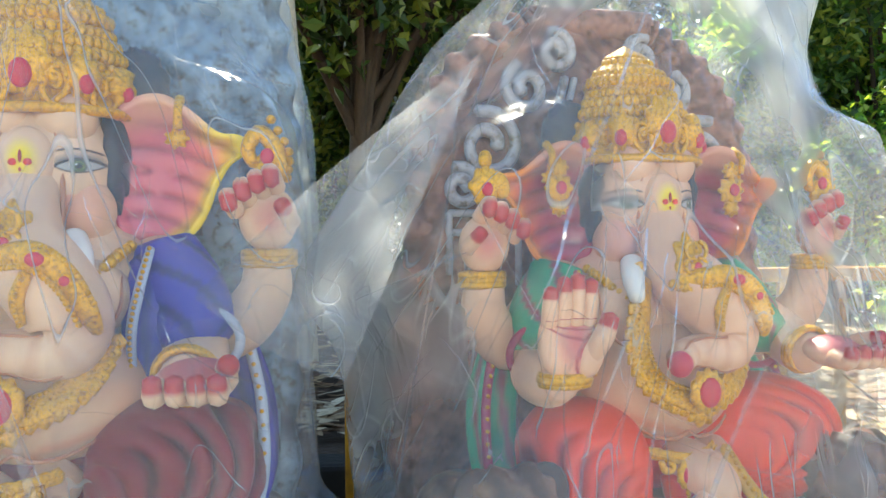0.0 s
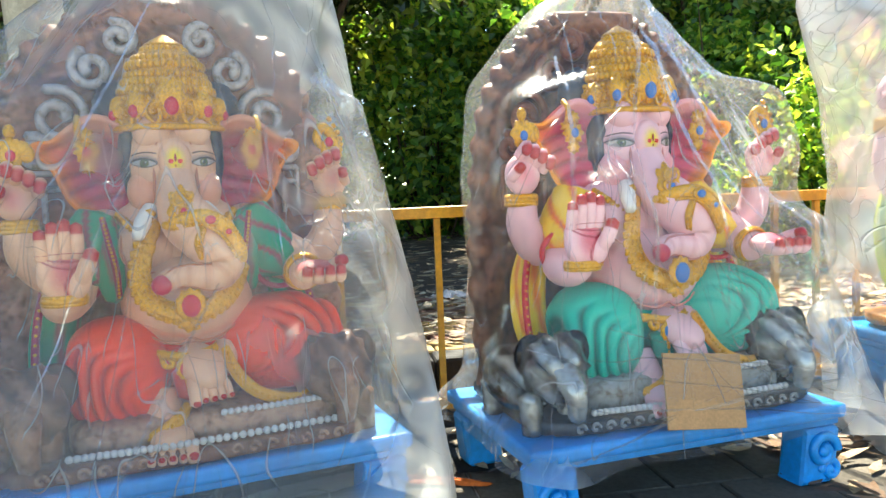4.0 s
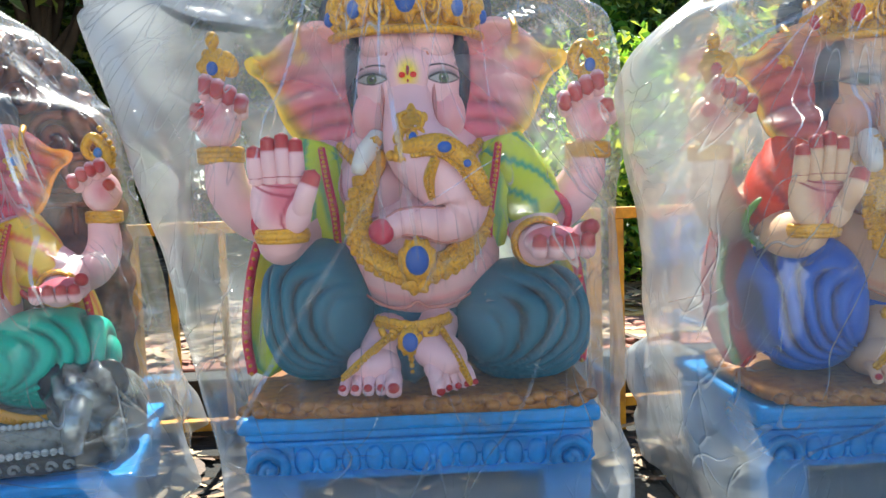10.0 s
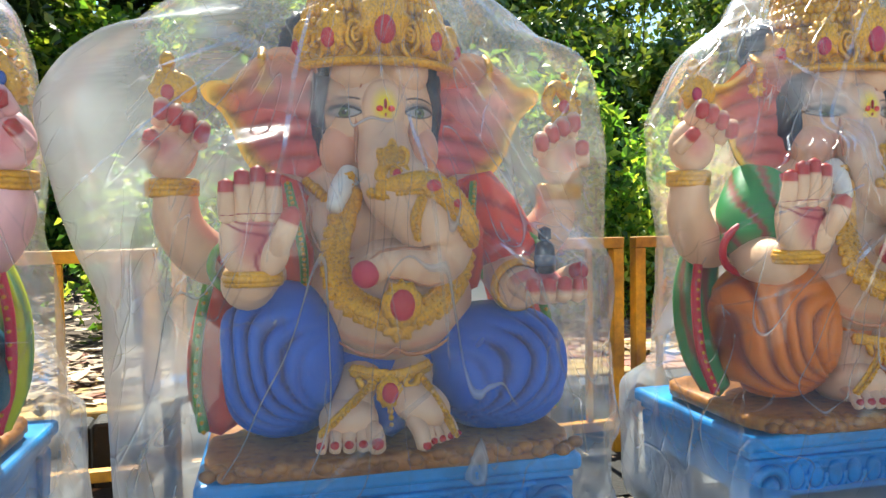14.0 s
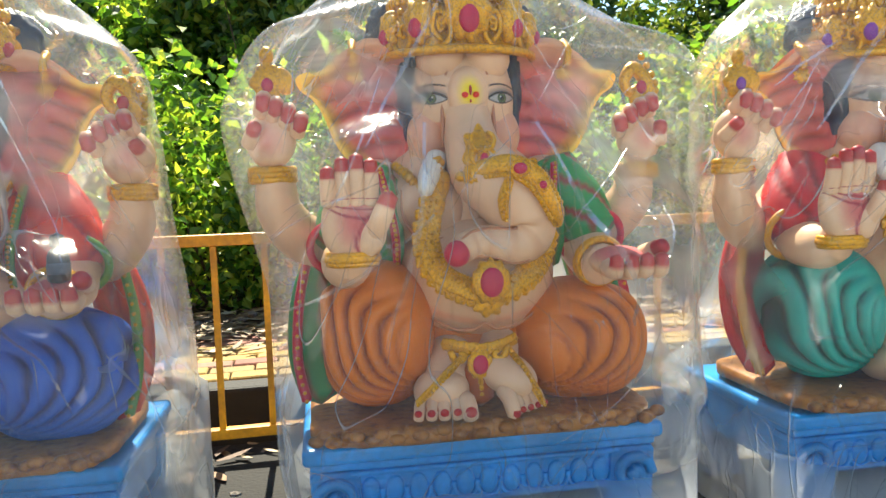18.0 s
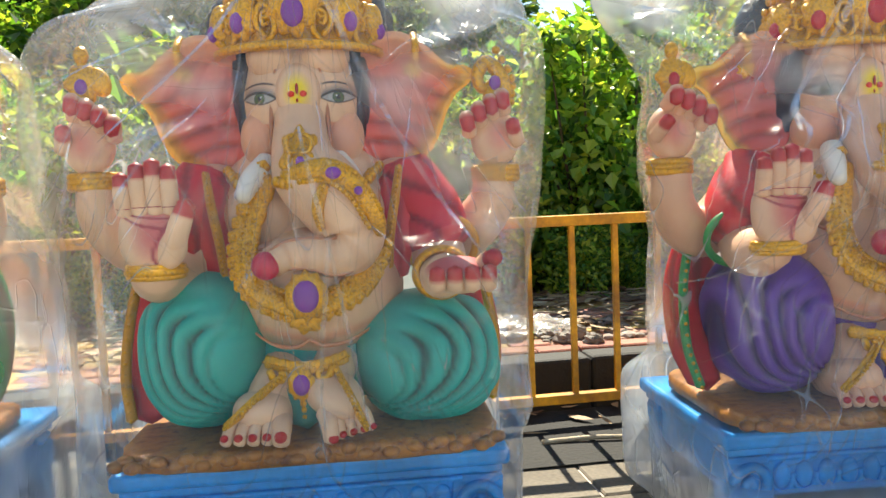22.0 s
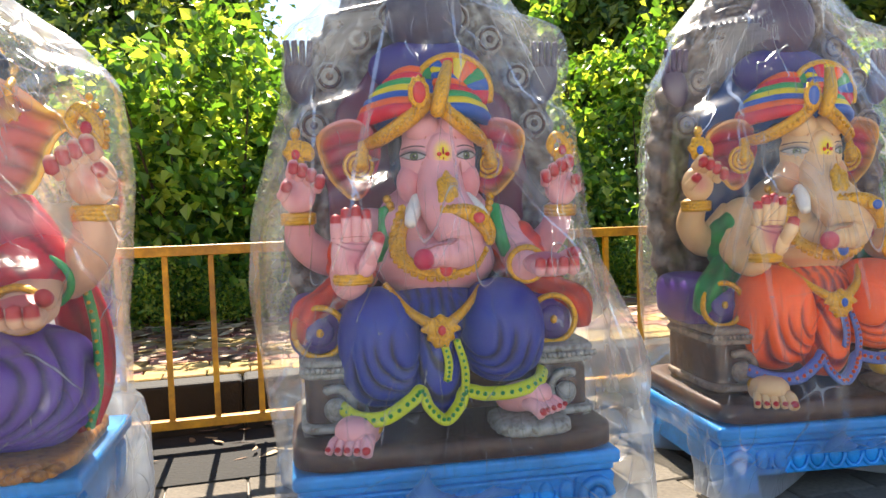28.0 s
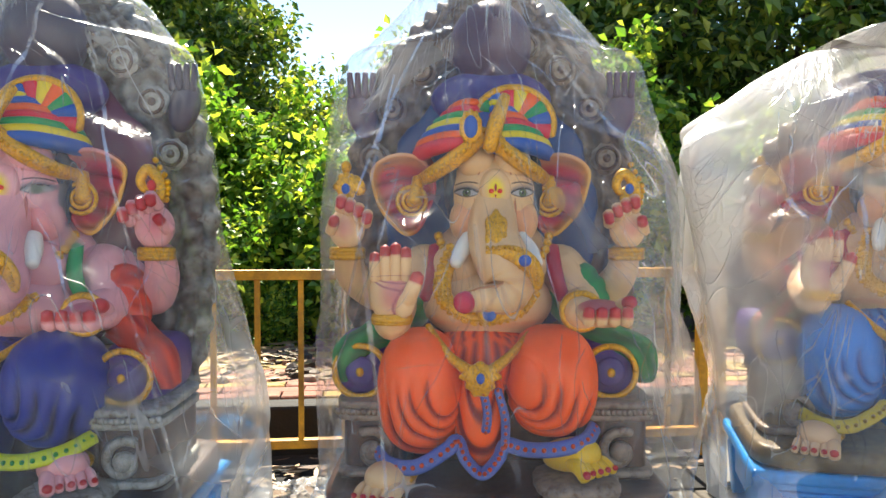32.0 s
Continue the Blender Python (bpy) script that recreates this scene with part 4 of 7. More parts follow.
        S.tube([(-0.07, 0.0, 0.19), (-0.095, -0.07, 0.15), (-0.112, -0.10, 0.12)], [0.065, 0.06, 0.052], skin, 18, 16)
        S.tube([(0.06, 0.0, 0.21), (0.045, -0.07, 0.17), (0.055, -0.10, 0.14)], [0.058, 0.054, 0.050], skin, 18, 16)
        foot(S, (-0.118, -0.13, 0.085), 1.16, skin, NAIL, -1, -6)
        foot(S, (0.065, -0.125, 0.112), 1.02, skin, NAIL, 1, 34, 32)
    HR = (-0.365, -0.150, 0.535) if royal else (-0.332, -0.155, 0.558)
    HG = (0.445, -0.135, 0.475) if royal else (0.368, -0.14, 0.430)
    HB = ((-0.500, 0.05, 0.775), (0.555, 0.05, 0.805)) if royal else ((-0.527, 0.05, 0.782), (0.502, 0.05, 0.765))
    # front arms
    S.tube([(-0.25, 0.13, 0.62), (HR[0] + 0.017, 0.06, HR[2] - 0.078), (HR[0] - 0.013, -0.06, HR[2] - 0.103), (HR[0] - 0.003, HR[1] + 0.025, HR[2] - 0.083)], [0.078, 0.074, 0.066, 0.055], skin, 30, 18)
    raised_hand(S, HR, 0.92, skin, palm, NAIL)
    S.tube([(0.25, 0.13, 0.62), (HG[0] - 0.033, 0.06, HG[2] + 0.04), (HG[0] - 0.033, -0.04, HG[2] - 0.005), (HG[0] - 0.028, -0.09, HG[2] - 0.005)], [0.078, 0.074, 0.064, 0.052], skin, 30, 18)
    giving_hand(S, HG, 1.0, skin, palm, NAIL, 1)
    ring = [np.array((HG[0] - 0.033 + 0.064 * math.cos(t), -0.062 - 0.012 * math.sin(t), HG[2] - 0.002 + 0.060 * math.sin(t))) for t in np.linspace(0, 2 * np.pi, 25)]
    for e in (-0.011, 0.0, 0.011):
        S.tube([p + np.array((0, e, 0)) for p in ring], [0.011 if e == 0 else 0.008] * 25, GOLD, 46, 8, slot=1)
    # back arms with emblems
    for sd, (hx, hy, hz), thing in ((-1, HB[0], "axe"), (1, HB[1], "scroll")):
        S.tube([(0.25 * sd, 0.18, 0.63), (0.36 * sd, 0.18, 0.512), (hx - 0.08 * sd, 0.14, 0.51), (hx - 0.014 * sd, 0.09, 0.59), (hx - 0.006 * sd, hy + 0.015, hz - 0.088)], [0.078, 0.076, 0.070, 0.062, 0.050], skin, 34, 18)
        holding_hand(S, (hx, hy, hz), 1.08, skin, palm, NAIL, GOLD, thing, sd, gem)
    if royal:   # gilt rosettes on the ears
        for sd in (-1, 1):
            for k, rr in ((0.0, 0.040), (0.055, 0.026), (-0.052, 0.024)):
                S.ball(T + np.array((0.275 * sd, 0.075, 0.035 + k)), (rr, 0.016, rr), GOLD, slot=1, nu=36, nv=14, disp=lambda U: 1 + 0.16 * np.cos(8 * np.arctan2(U[:, 2], U[:, 0])))
            S.ball(T + np.array((0.275 * sd, 0.058, 0.035)), (0.016, 0.008, 0.018), gem, nu=12, nv=8)
    # shawl: a trimmed band down each breast, a gathered sleeve, and a tail down the side
    for sd in (-1, 1):
        # shawl_d paints shade into the folds; some shawls use another hue there.
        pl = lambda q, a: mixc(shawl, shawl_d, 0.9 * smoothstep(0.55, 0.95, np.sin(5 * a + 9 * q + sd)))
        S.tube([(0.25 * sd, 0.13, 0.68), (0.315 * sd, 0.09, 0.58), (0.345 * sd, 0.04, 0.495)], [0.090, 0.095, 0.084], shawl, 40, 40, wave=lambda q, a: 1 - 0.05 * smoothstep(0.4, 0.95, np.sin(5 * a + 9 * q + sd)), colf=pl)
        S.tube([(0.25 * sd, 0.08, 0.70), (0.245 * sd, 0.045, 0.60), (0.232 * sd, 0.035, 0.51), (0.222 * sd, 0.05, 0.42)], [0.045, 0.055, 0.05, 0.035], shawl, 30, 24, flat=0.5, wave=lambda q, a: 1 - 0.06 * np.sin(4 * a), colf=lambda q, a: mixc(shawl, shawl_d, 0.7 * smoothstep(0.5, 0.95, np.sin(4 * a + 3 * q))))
        edge = [(0.245 * sd, 0.035, 0.70), (0.228 * sd, 0.0, 0.61), (0.212 * sd, -0.008, 0.52), (0.208 * sd, 0.015, 0.43)]
        S.tube(edge, [0.010, 0.012, 0.012, 0.010], trim, 30, 10, flat=0.7)
        S.beads([(x, y - 0.014, z) for x, y, z in edge], 0.0055, GOLD, 22)
        cuff = [np.array((0.348 * sd, 0.035, 0.49)) + np.array((0.090 * math.cos(t), -0.02 * math.sin(t), 0.075 * math.sin(t))) for t in np.linspace(0, 2 * np.pi, 25)]
        S.tube(cuff, [0.011] * 25, trim, 44, 8)
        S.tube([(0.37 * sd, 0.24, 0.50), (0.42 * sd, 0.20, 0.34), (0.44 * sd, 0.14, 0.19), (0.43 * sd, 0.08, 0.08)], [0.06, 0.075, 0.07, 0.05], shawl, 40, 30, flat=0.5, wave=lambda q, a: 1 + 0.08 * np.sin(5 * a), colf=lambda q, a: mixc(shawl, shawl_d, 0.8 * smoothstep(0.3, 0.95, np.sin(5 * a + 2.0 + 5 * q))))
        tail = [(0.445 * sd, 0.145, 0.47), (0.475 * sd, 0.115, 0.34), (0.485 * sd, 0.07, 0.19), (0.465 * sd, 0.03, 0.08)]
        S.tube(tail, [0.014] * 4, trim, 30, 8)
        S.beads([(x, y - 0.012, z) for x, y, z in tail], 0.006, GOLD, 16)
    if not shift:
        return
    for i in range(first, len(S.v)):
        S.v[i][:, 2] += 0.035
    if shift:
        sc, rise = shift
        for i in range(first, len(S.v)):
            S.v[i] = S.v[i] * sc + np.array((0, 0, rise))


def backrest(S, prof, y, col, hi, thick=0.07, scroll=None, rows=96, bumps=1.0):
    """A carved back slab: an outline of (height, half-width) rows, its front chased with scrolls."""
    Q = catmull(prof, rows)
    k = 91
    P, C = [], []
    for z, w in Q:
        for u in np.linspace(-1, 1, k):
            x = u * w
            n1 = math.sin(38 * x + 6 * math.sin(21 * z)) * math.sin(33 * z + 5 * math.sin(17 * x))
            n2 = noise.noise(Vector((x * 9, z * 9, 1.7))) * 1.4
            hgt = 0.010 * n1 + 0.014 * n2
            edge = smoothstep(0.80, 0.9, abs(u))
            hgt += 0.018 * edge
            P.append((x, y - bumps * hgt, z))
            # Relief shading put into the colour: raised parts take hi, hollows col.
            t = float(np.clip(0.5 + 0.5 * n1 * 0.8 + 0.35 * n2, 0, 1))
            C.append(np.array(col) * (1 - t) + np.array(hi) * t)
    S.grid(rows, k, False, np.array(P), np.array(C), 2)
    B = [(x, y + thick, z) for x, _, z in P]
    S.grid(rows, k, False, np.array(B), np.array(col), 2)
    ring = [(-w, y + thick * 0.4, z) for z, w in Q] + [(w, y + thick * 0.4, z) for z, w in Q[::-1]]
    # Rim colour is shaded with its own ripple, lighter on the swells.
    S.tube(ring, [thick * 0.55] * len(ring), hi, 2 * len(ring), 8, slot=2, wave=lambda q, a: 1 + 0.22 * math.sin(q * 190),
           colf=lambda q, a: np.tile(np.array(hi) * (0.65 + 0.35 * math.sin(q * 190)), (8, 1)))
    if scroll is not None:
        zt = Q[-1][0]
        zm, wm = zt - 0.36 * (zt - Q[0][0]) * 1.0, float(np.interp(zt - 0.4, Q[:, 0], Q[:, 1]))
        for sd in (-1, 1):
            for cx, cz, r0, turn in ((0.30, zm + 0.13, 0.085, 1), (0.20, zm + 0.27, 0.06, -1), (0.37, zm + 0.03, 0.05, 1), (0.12, zm + 0.36, 0.05, 1)):
                pts = [(sd * (cx + r0 * (1 - q * 0.75) * math.cos(turn * q * 8.5 + 1.2)) * wm / 0.45, y - 0.025, cz + r0 * (1 - q * 0.75) * math.sin(turn * q * 8.5 + 1.2)) for q in np.linspace(0, 1, 14)]
                S.tube(pts, [0.015] * 10 + [0.018] * 4, scroll, 40, 6, slot=2)
            for g in (0.0, 0.045):
                x0, x1, z0, z1 = 0.17 + g, 0.40 * wm / 0.45, zm - 0.20, zm - 0.03 - g
                S.tube([(sd * x0, y - 0.02, z0), (sd * x0, y - 0.02, z1)], [0.009] * 3, scroll, 8, 6, slot=2)
                S.tube([(sd * x0, y - 0.02, z1), (sd * x1, y - 0.02, z1)], [0.009] * 3, scroll, 8, 6, slot=2)
                S.tube([(sd * (x1 - g), y - 0.02, z1), (sd * (x1 - g), y - 0.02, z0 + 0.03)], [0.009] * 3, scroll, 8, 6, slot=2)
            S.tube([(sd * 0.13, y - 0.02, zm - 0.22), (sd * 0.135, y - 0.02, zm + 0.1), (sd * 0.09, y - 0.02, zm + 0.3)], [0.012] * 3, scroll, 20, 6, slot=2)
            S.tube([(sd * 0.10, y - 0.02, zm - 0.22), (sd * 0.105, y - 0.02, zm + 0.1), (sd * 0.065, y - 0.02, zm + 0.3)], [0.009] * 3, scroll, 20, 6, slot=2)


def seated_statue(name="seated_statue", **colors):
    S = Sculpt()
    seated_body(S, **colors)
    return S.done(name, [M_PAINT, M_GOLD, M_CARVE])


def beast(S, c, s, col, dark, side, slot=2):
    """A small silvered guardian beast: barrel body, legs, maned head with snout."""
    c = np.array(c, float)
    g = lambda U: mixc(col, dark, 0.5 + 0.5 * np.sin(9 * U[:, 0] + 7 * U[:, 2]))
    S.ball(c + np.array((0.03 * side, 0.08, 0.12)) * s, (0.095 * s, 0.16 * s, 0.095 * s), col, colf=g, slot=slot)
    S.ball(c + np.array((-0.01 * side, -0.07, 0.17)) * s, (0.092 * s, 0.085 * s, 0.10 * s), col, colf=g, slot=slot, nu=20, nv=14, disp=lambda U: 1 + 0.12 * np.sin(12 * U[:, 2]) * np.cos(8 * U[:, 0]))
    S.tube([c + np.array((-0.01 * side, -0.12, 0.17)) * s, c + np.array((-0.015 * side, -0.175, 0.13)) * s, c + np.array((-0.02 * side, -0.175, 0.06)) * s], [0.045 * s, 0.034 * s, 0.024 * s], col, 14, 10, slot=slot)
    for a, b in ((-0.05, -0.06), (0.06, -0.06), (-0.02, 0.17), (0.08, 0.17)):
        S.tube([c + np.array((a * side, b, 0.10)) * s, c + np.array((a * side, b - 0.01, 0.0)) * s], [0.034 * s, 0.03 * s], col, 8, 10, slot=slot, colf=lambda q, t: mixc(col, dark, np.full(10, 0.6 * q)))
    for sd in (-1, 1):
        S.ball(c + np.array((-0.01 * side + 0.065 * sd, -0.06, 0.21)) * s, (0.05 * s, 0.018 * s, 0.06 * s), dark, slot=slot, nu=10, nv=8)


def arched_statue(name, scale, rise, back_col, back_hi, scroll, plinth, plinth_hi, beasts, arch, pearls=True, royal=True, **colors):
    """The seated figure on a stepped plinth, before a tall carved arch, guardian beasts at its sides."""
    S = Sculpt()
    seated_body(S, slab=False, crown=(0.178, 0.36), shift=(scale, rise), royal=royal, **colors)
    S.ball((0, 0.12, 0.024), (0.47, 0.32, 0.026), plinth, nu=56, nv=10, power=0.3, slot=2, disp=lambda U: 1 + 0.02 * np.sin(31 * np.arctan2(U[:, 1], U[:, 0])))
    S.ball((0.05, 0.13, rise * 0.5 + 0.03), (0.36, 0.27, rise * 0.5 + 0.035), plinth_hi, nu=56, nv=12, power=0.3, slot=2)
    if pearls:
        S.beads([(-0.30, -0.165, 0.056), (0, -0.19, 0.058), (0.36, -0.165, 0.056)], 0.0105, lin("c9c8c6"), 36, slot=0)
        S.beads([(0.07, -0.145, rise + 0.052), (0.22, -0.145, rise + 0.052), (0.36, -0.13, rise + 0.052)], 0.0095, lin("c9c8c6"), 18, slot=0)
        for j in range(17):
            x = -0.36 + 0.045 * j
            sp = [(x + 0.016 * (1 - 0.12 * q) * math.cos(0.9 * q), -0.198, 0.024 + 0.016 * (1 - 0.12 * q) * math.sin(0.9 * q)) for q in range(7)]
            S.tube(sp, [0.005] * 7, plinth_hi, 16, 6, slot=2)
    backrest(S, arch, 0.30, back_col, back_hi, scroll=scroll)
    if beasts:
        for sd in (-1, 1):
            beast(S, (0.40 * sd, -0.03, 0.0), 1.05, beasts[0], beasts[1], sd, 3 if beasts[0] == SILVER else 2)
    return S.done(name, [M_PAINT, M_GOLD, M_CARVE, M_SILVER])


def turban(S, c, s, stripes, gem):
    """A wound turban of striped rolls with a gilt band, brooch and fan."""
    c = np.array(c, float)
    S.ball(c + np.array((0, 0.03, 0.06)) * s, (0.18 * s, 0.15 * s, 0.12 * s), stripes[2], nu=24, nv=16)
    n = 7
    for i in range(n):
        for sd in (-1, 1):
            z0 = 0.01 + 0.022 * i
            w = 0.20 * math.cos(0.16 * i) * (1 - 0.035 * i)
            p = [c + np.array((sd * 0.02, -0.165 + 0.016 * i, z0 + 0.03 * sd * 0 + 0.035)) * s, c + np.array((sd * w * 0.6, -0.135 + 0.014 * i, z0 + 0.03)) * s, c + np.array((sd * w, -0.02, z0 + 0.012)) * s, c + np.array((sd * w * 0.75, 0.12, z0)) * s]
            col = stripes[(i + (2 if sd > 0 else 0)) % len(stripes)]
            S.tube(p, [0.012 * s, 0.023 * s, 0.026 * s, 0.02 * s], col, 22, 10)
    for sd in (-1, 1):
        band = [c + np.array(q) * s for q in ((0.0, -0.165, 0.075), (sd * 0.08, -0.16, 0.005), (sd * 0.16, -0.11, -0.045), (sd * 0.205, -0.01, -0.06))]
        S.tube(band, [0.026 * s, 0.026 * s, 0.024 * s, 0.018 * s], GOLD, 26, 8, slot=1, flat=0.6)
        S.beads([b + np.array((0, -0.018, 0.0)) for b in band], 0.009 * s, GOLD, 16)
        S.tube([c + np.array((sd * 0.205, -0.03, -0.05)) * s, c + np.array((sd * 0.215, -0.05, -0.13)) * s], [0.018 * s, 0.024 * s], GOLD, 8, 8, slot=1)
    jewel(S, c + np.array((-0.045, -0.20, 0.085)) * s, 0.034 * s, gem, tall=1.5)
    S.tube([c + np.array((0.01, -0.185, 0.02)) * s, c + np.array((0.03, -0.19, 0.10)) * s, c + np.array((0.06, -0.14, 0.185)) * s], [0.022 * s, 0.024 * s, 0.016 * s], GOLD, 16, 8, slot=1)
    # fan at the side
    for i in range(9):
        a = radians(-10 + 22 * i)
        f = c + np.array((0.09, -0.07, 0.11)) * s
        t = f + np.array((math.cos(a) * 0.115, 0.01, math.sin(a) * 0.105)) * s
        S.tube([f, t], [0.012 * s, 0.026 * s], stripes[(i * 2) % len(stripes)], 8, 8, flat=0.5)
    arc = [c + np.array((0.09 + 0.125 * math.cos(a), -0.062, 0.11 + 0.115 * math.sin(a))) * s for a in np.linspace(-0.3, math.pi + 0.2, 12)]
    S.tube(arc, [0.012 * s] * 12, GOLD, 30, 6, slot=1)


def throne_statue(name, skin, dhoti, dhoti_d, shawl, shawl_d, trim, gem, hem, hem_d, cape, ear_rim=lin("dfae5c"), throne=lin("463026"), throne_hi=lin("8a7a70"), back=lin("3e3040"), foot_col=None, tall=True):
    """Seated on a throne with both legs down, a striped turban, bolsters at the elbows and a dark carved back."""
    S = Sculpt()
    bl = base_colors(skin)
    palm = lin("a83a58")
    T = np.array((0.0, 0.0, 0.93))
    # throne block, foot board, arms
    S.ball((0, 0.16, 0.035), (0.50, 0.36, 0.04), throne, nu=48, nv=8, power=0.25, slot=2)
    S.ball((0, 0.30, 0.23), (0.40, 0.18, 0.20), throne, nu=40, nv=12, power=0.3, slot=2)
    for sd in (-1, 1):
        S.ball((0.36 * sd, 0.14, 0.17), (0.095, 0.20, 0.135), throne, nu=30, nv=14, power=0.35, slot=2)
        for zz in (0.30, 0.265, 0.10, 0.06):
            S.ball((0.36 * sd, 0.12, zz), (0.11, 0.215, 0.014), throne_hi, nu=28, nv=8, power=0.35, slot=2)
        S.beads([(0.26 * sd, -0.088, 0.282), (0.36 * sd, -0.098, 0.282), (0.46 * sd, -0.085, 0.282)], 0.010, throne_hi, 14, slot=2)
        sp = [(0.36 * sd + (0.062 - 0.004 * i) * math.cos(0.55 * i + 1) * sd, -0.075, 0.165 + (0.062 - 0.004 * i) * math.sin(0.55 * i + 1)) for i in range(14)]
        S.tube(sp, [0.015] * 14, throne_hi, 36, 6, slot=2)
        S.ball((0.36 * sd, -0.08, 0.165), (0.03, 0.02, 0.03), throne_hi, slot=2, nu=10, nv=8)
        # round bolster with a gilt rim and button
        b = np.array((0.372 * sd - 0.03, 0.09, 0.388))
        S.ball(b + np.array((0, 0.10, 0)), (0.095, 0.20, 0.095), lin("4a2a78"), nu=28, nv=16, power=0.55)
        rim = [b + np.array((0.076 * math.cos(t), -0.118, 0.076 * math.sin(t))) for t in np.linspace(0, 2 * np.pi, 25)]
        S.tube(rim, [0.010] * 25, GOLD, 40, 6, slot=1)
        S.beads(rim, 0.0095, GOLD, 26)
        S.ball(b + np.array((0, -0.118, 0)), (0.045, 0.012, 0.045), lin("36206a"), nu=16, nv=8)
        S.ball(b + np.array((0, -0.132, 0)), (0.012, 0.008, 0.014), GOLD, slot=1, nu=8, nv=6)
    # carved back: outer ring with studs, cape cloth, a plain rounded crest
    up = 1.0 if tall else 0.80
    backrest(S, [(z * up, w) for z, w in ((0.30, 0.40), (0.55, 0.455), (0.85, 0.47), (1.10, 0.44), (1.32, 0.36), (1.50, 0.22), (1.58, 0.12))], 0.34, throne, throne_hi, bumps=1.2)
    S.ball((0, 0.30, 0.86 * up), (0.36, 0.06, 0.45 * up), cape, nu=40, nv=24, disp=lambda U: 1 + 0.03 * np.sin(13 * np.arctan2(U[:, 2], U[:, 0])))
    for sd in (-1, 1) if tall else ():
        for a in (0.25, 0.6, 0.95, 1.28):
            p = np.array((0.40 * math.cos(a) * sd, 0.275, 0.92 + 0.52 * math.sin(a)))
            S.ball(p, (0.052, 0.018, 0.052), throne_hi, slot=2, nu=20, nv=8, disp=lambda U: 1 + 0.06 * np.cos(10 * np.arctan2(U[:, 2], U[:, 0])))
            rr = [p + np.array((0.036 * math.cos(t), -0.018, 0.036 * math.sin(t))) for t in np.linspace(0, 2 * np.pi, 13)]
            S.tube(rr, [0.006] * 13, throne, 20, 6, slot=2)
            S.ball(p + np.array((0, -0.018, 0)), (0.014, 0.01, 0.014), throne, slot=2, nu=8, nv=6)
        S.ball((0.43 * sd, 0.27, 1.20), (0.05, 0.03, 0.085), back, (0, 14 * sd, 0), 16, 12)
        for i in range(4):
            S.tube([(0.43 * sd + (i - 1.5) * 0.022, 0.255, 1.25), (0.43 * sd + (i - 1.5) * 0.026, 0.25, 1.33)], [0.012, 0.010], back, 7, 8)
    if tall:
        S.ball((0, 0.26, 1.42), (0.135, 0.10, 0.15), back, nu=26, nv=18)
    S.ball((0, 0.25, 1.24), (0.20, 0.08, 0.10), lin("3a2a6a"), nu=24, nv=14)
    # torso
    S.ball((0, 0.17, 0.70), (0.20, 0.14, 0.16), skin, nu=34, nv=22)
    S.ball((-0.02, 0.11, 0.585), (0.205, 0.18, 0.125), skin, nu=48, nv=32, colf=lambda U: mixc(skin, bl, 0.6 * smoothstep(0.1, 0.0, np.abs(U[:, 2] + 0.45)) * (U[:, 1] < 0)))
    for sd in (-1, 1):
        S.ball((0.09 * sd - 0.015, 0.05, 0.70), (0.088, 0.075, 0.075), skin, nu=22, nv=16)
        S.ball((0.215 * sd, 0.16, 0.68), (0.085, 0.085, 0.085), skin, nu=16, nv=12)
    head_and_trunk(S, T, skin, bl, gem, 0.86, [(0.000, 0.093, 0.070, 0.077), (-0.005, 0.041, -0.081, 0.084), (-0.005, -0.023, -0.174, 0.091), (0.019, -0.081, -0.244, 0.093), (0.047, -0.105, -0.300, 0.086), (0.042, -0.122, -0.347, 0.070), (0.000, -0.140, -0.367, 0.055), (-0.052, -0.157, -0.365, 0.045), (-0.097, -0.180, -0.372, 0.040)])
    S.ball(T + np.array((-0.002, -0.098, -0.125)), (0.034, 0.016, 0.064), GOLD, (-18, 0, 0), 40, 20, slot=1, disp=lambda U: 1 + 0.10 * np.cos(6 * np.arctan2(U[:, 0], U[:, 2])))
    S.ball(T + np.array((-0.002, -0.112, -0.135)), (0.018, 0.012, 0.034), GOLD, (-18, 0, 0), 20, 12, slot=1)
    bd = [T + np.array(q) for q in ((-0.03, -0.122, -0.185), (0.03, -0.148, -0.185), (0.075, -0.160, -0.205), (0.105, -0.155, -0.245), (0.112, -0.15, -0.285))]
    S.tube(bd, [0.014, 0.024, 0.028, 0.024, 0.012], GOLD, 30, 10, slot=1, flat=0.55)
    S.beads([p + np.array((0.0, -0.014, 0.016)) for p in bd], 0.006, GOLD, 16)
    jewel(S, T + np.array((0.072, -0.178, -0.205)), 0.030, gem, tall=0.85)
    for sd in (-1, 1):
        ear(S, T + np.array((-0.04, 0, 0)), sd, 1.0, lin("b83a4c"), lin("d8684a"), ear_rim, mixc(skin, lin("b0344a"), np.array([0.3]))[0], EAR_ROUND, 0.0)
        for r in (0.045, 0.028, 0.013):
            ring = [T + np.array((0.215 * sd - 0.04 + r * math.cos(t), 0.10, -0.03 + r * math.sin(t))) for t in np.linspace(0, 2 * np.pi, 13)]
            S.tube(ring, [0.007] * 13, GOLD, 22, 6, slot=1)
        S.beads([T + np.array((0.17 * sd, 0.07, -0.14)), T + np.array((0.15 * sd, 0.03, -0.19)), T + np.array((0.11 * sd, 0.0, -0.23))], 0.015, GOLD, 6)
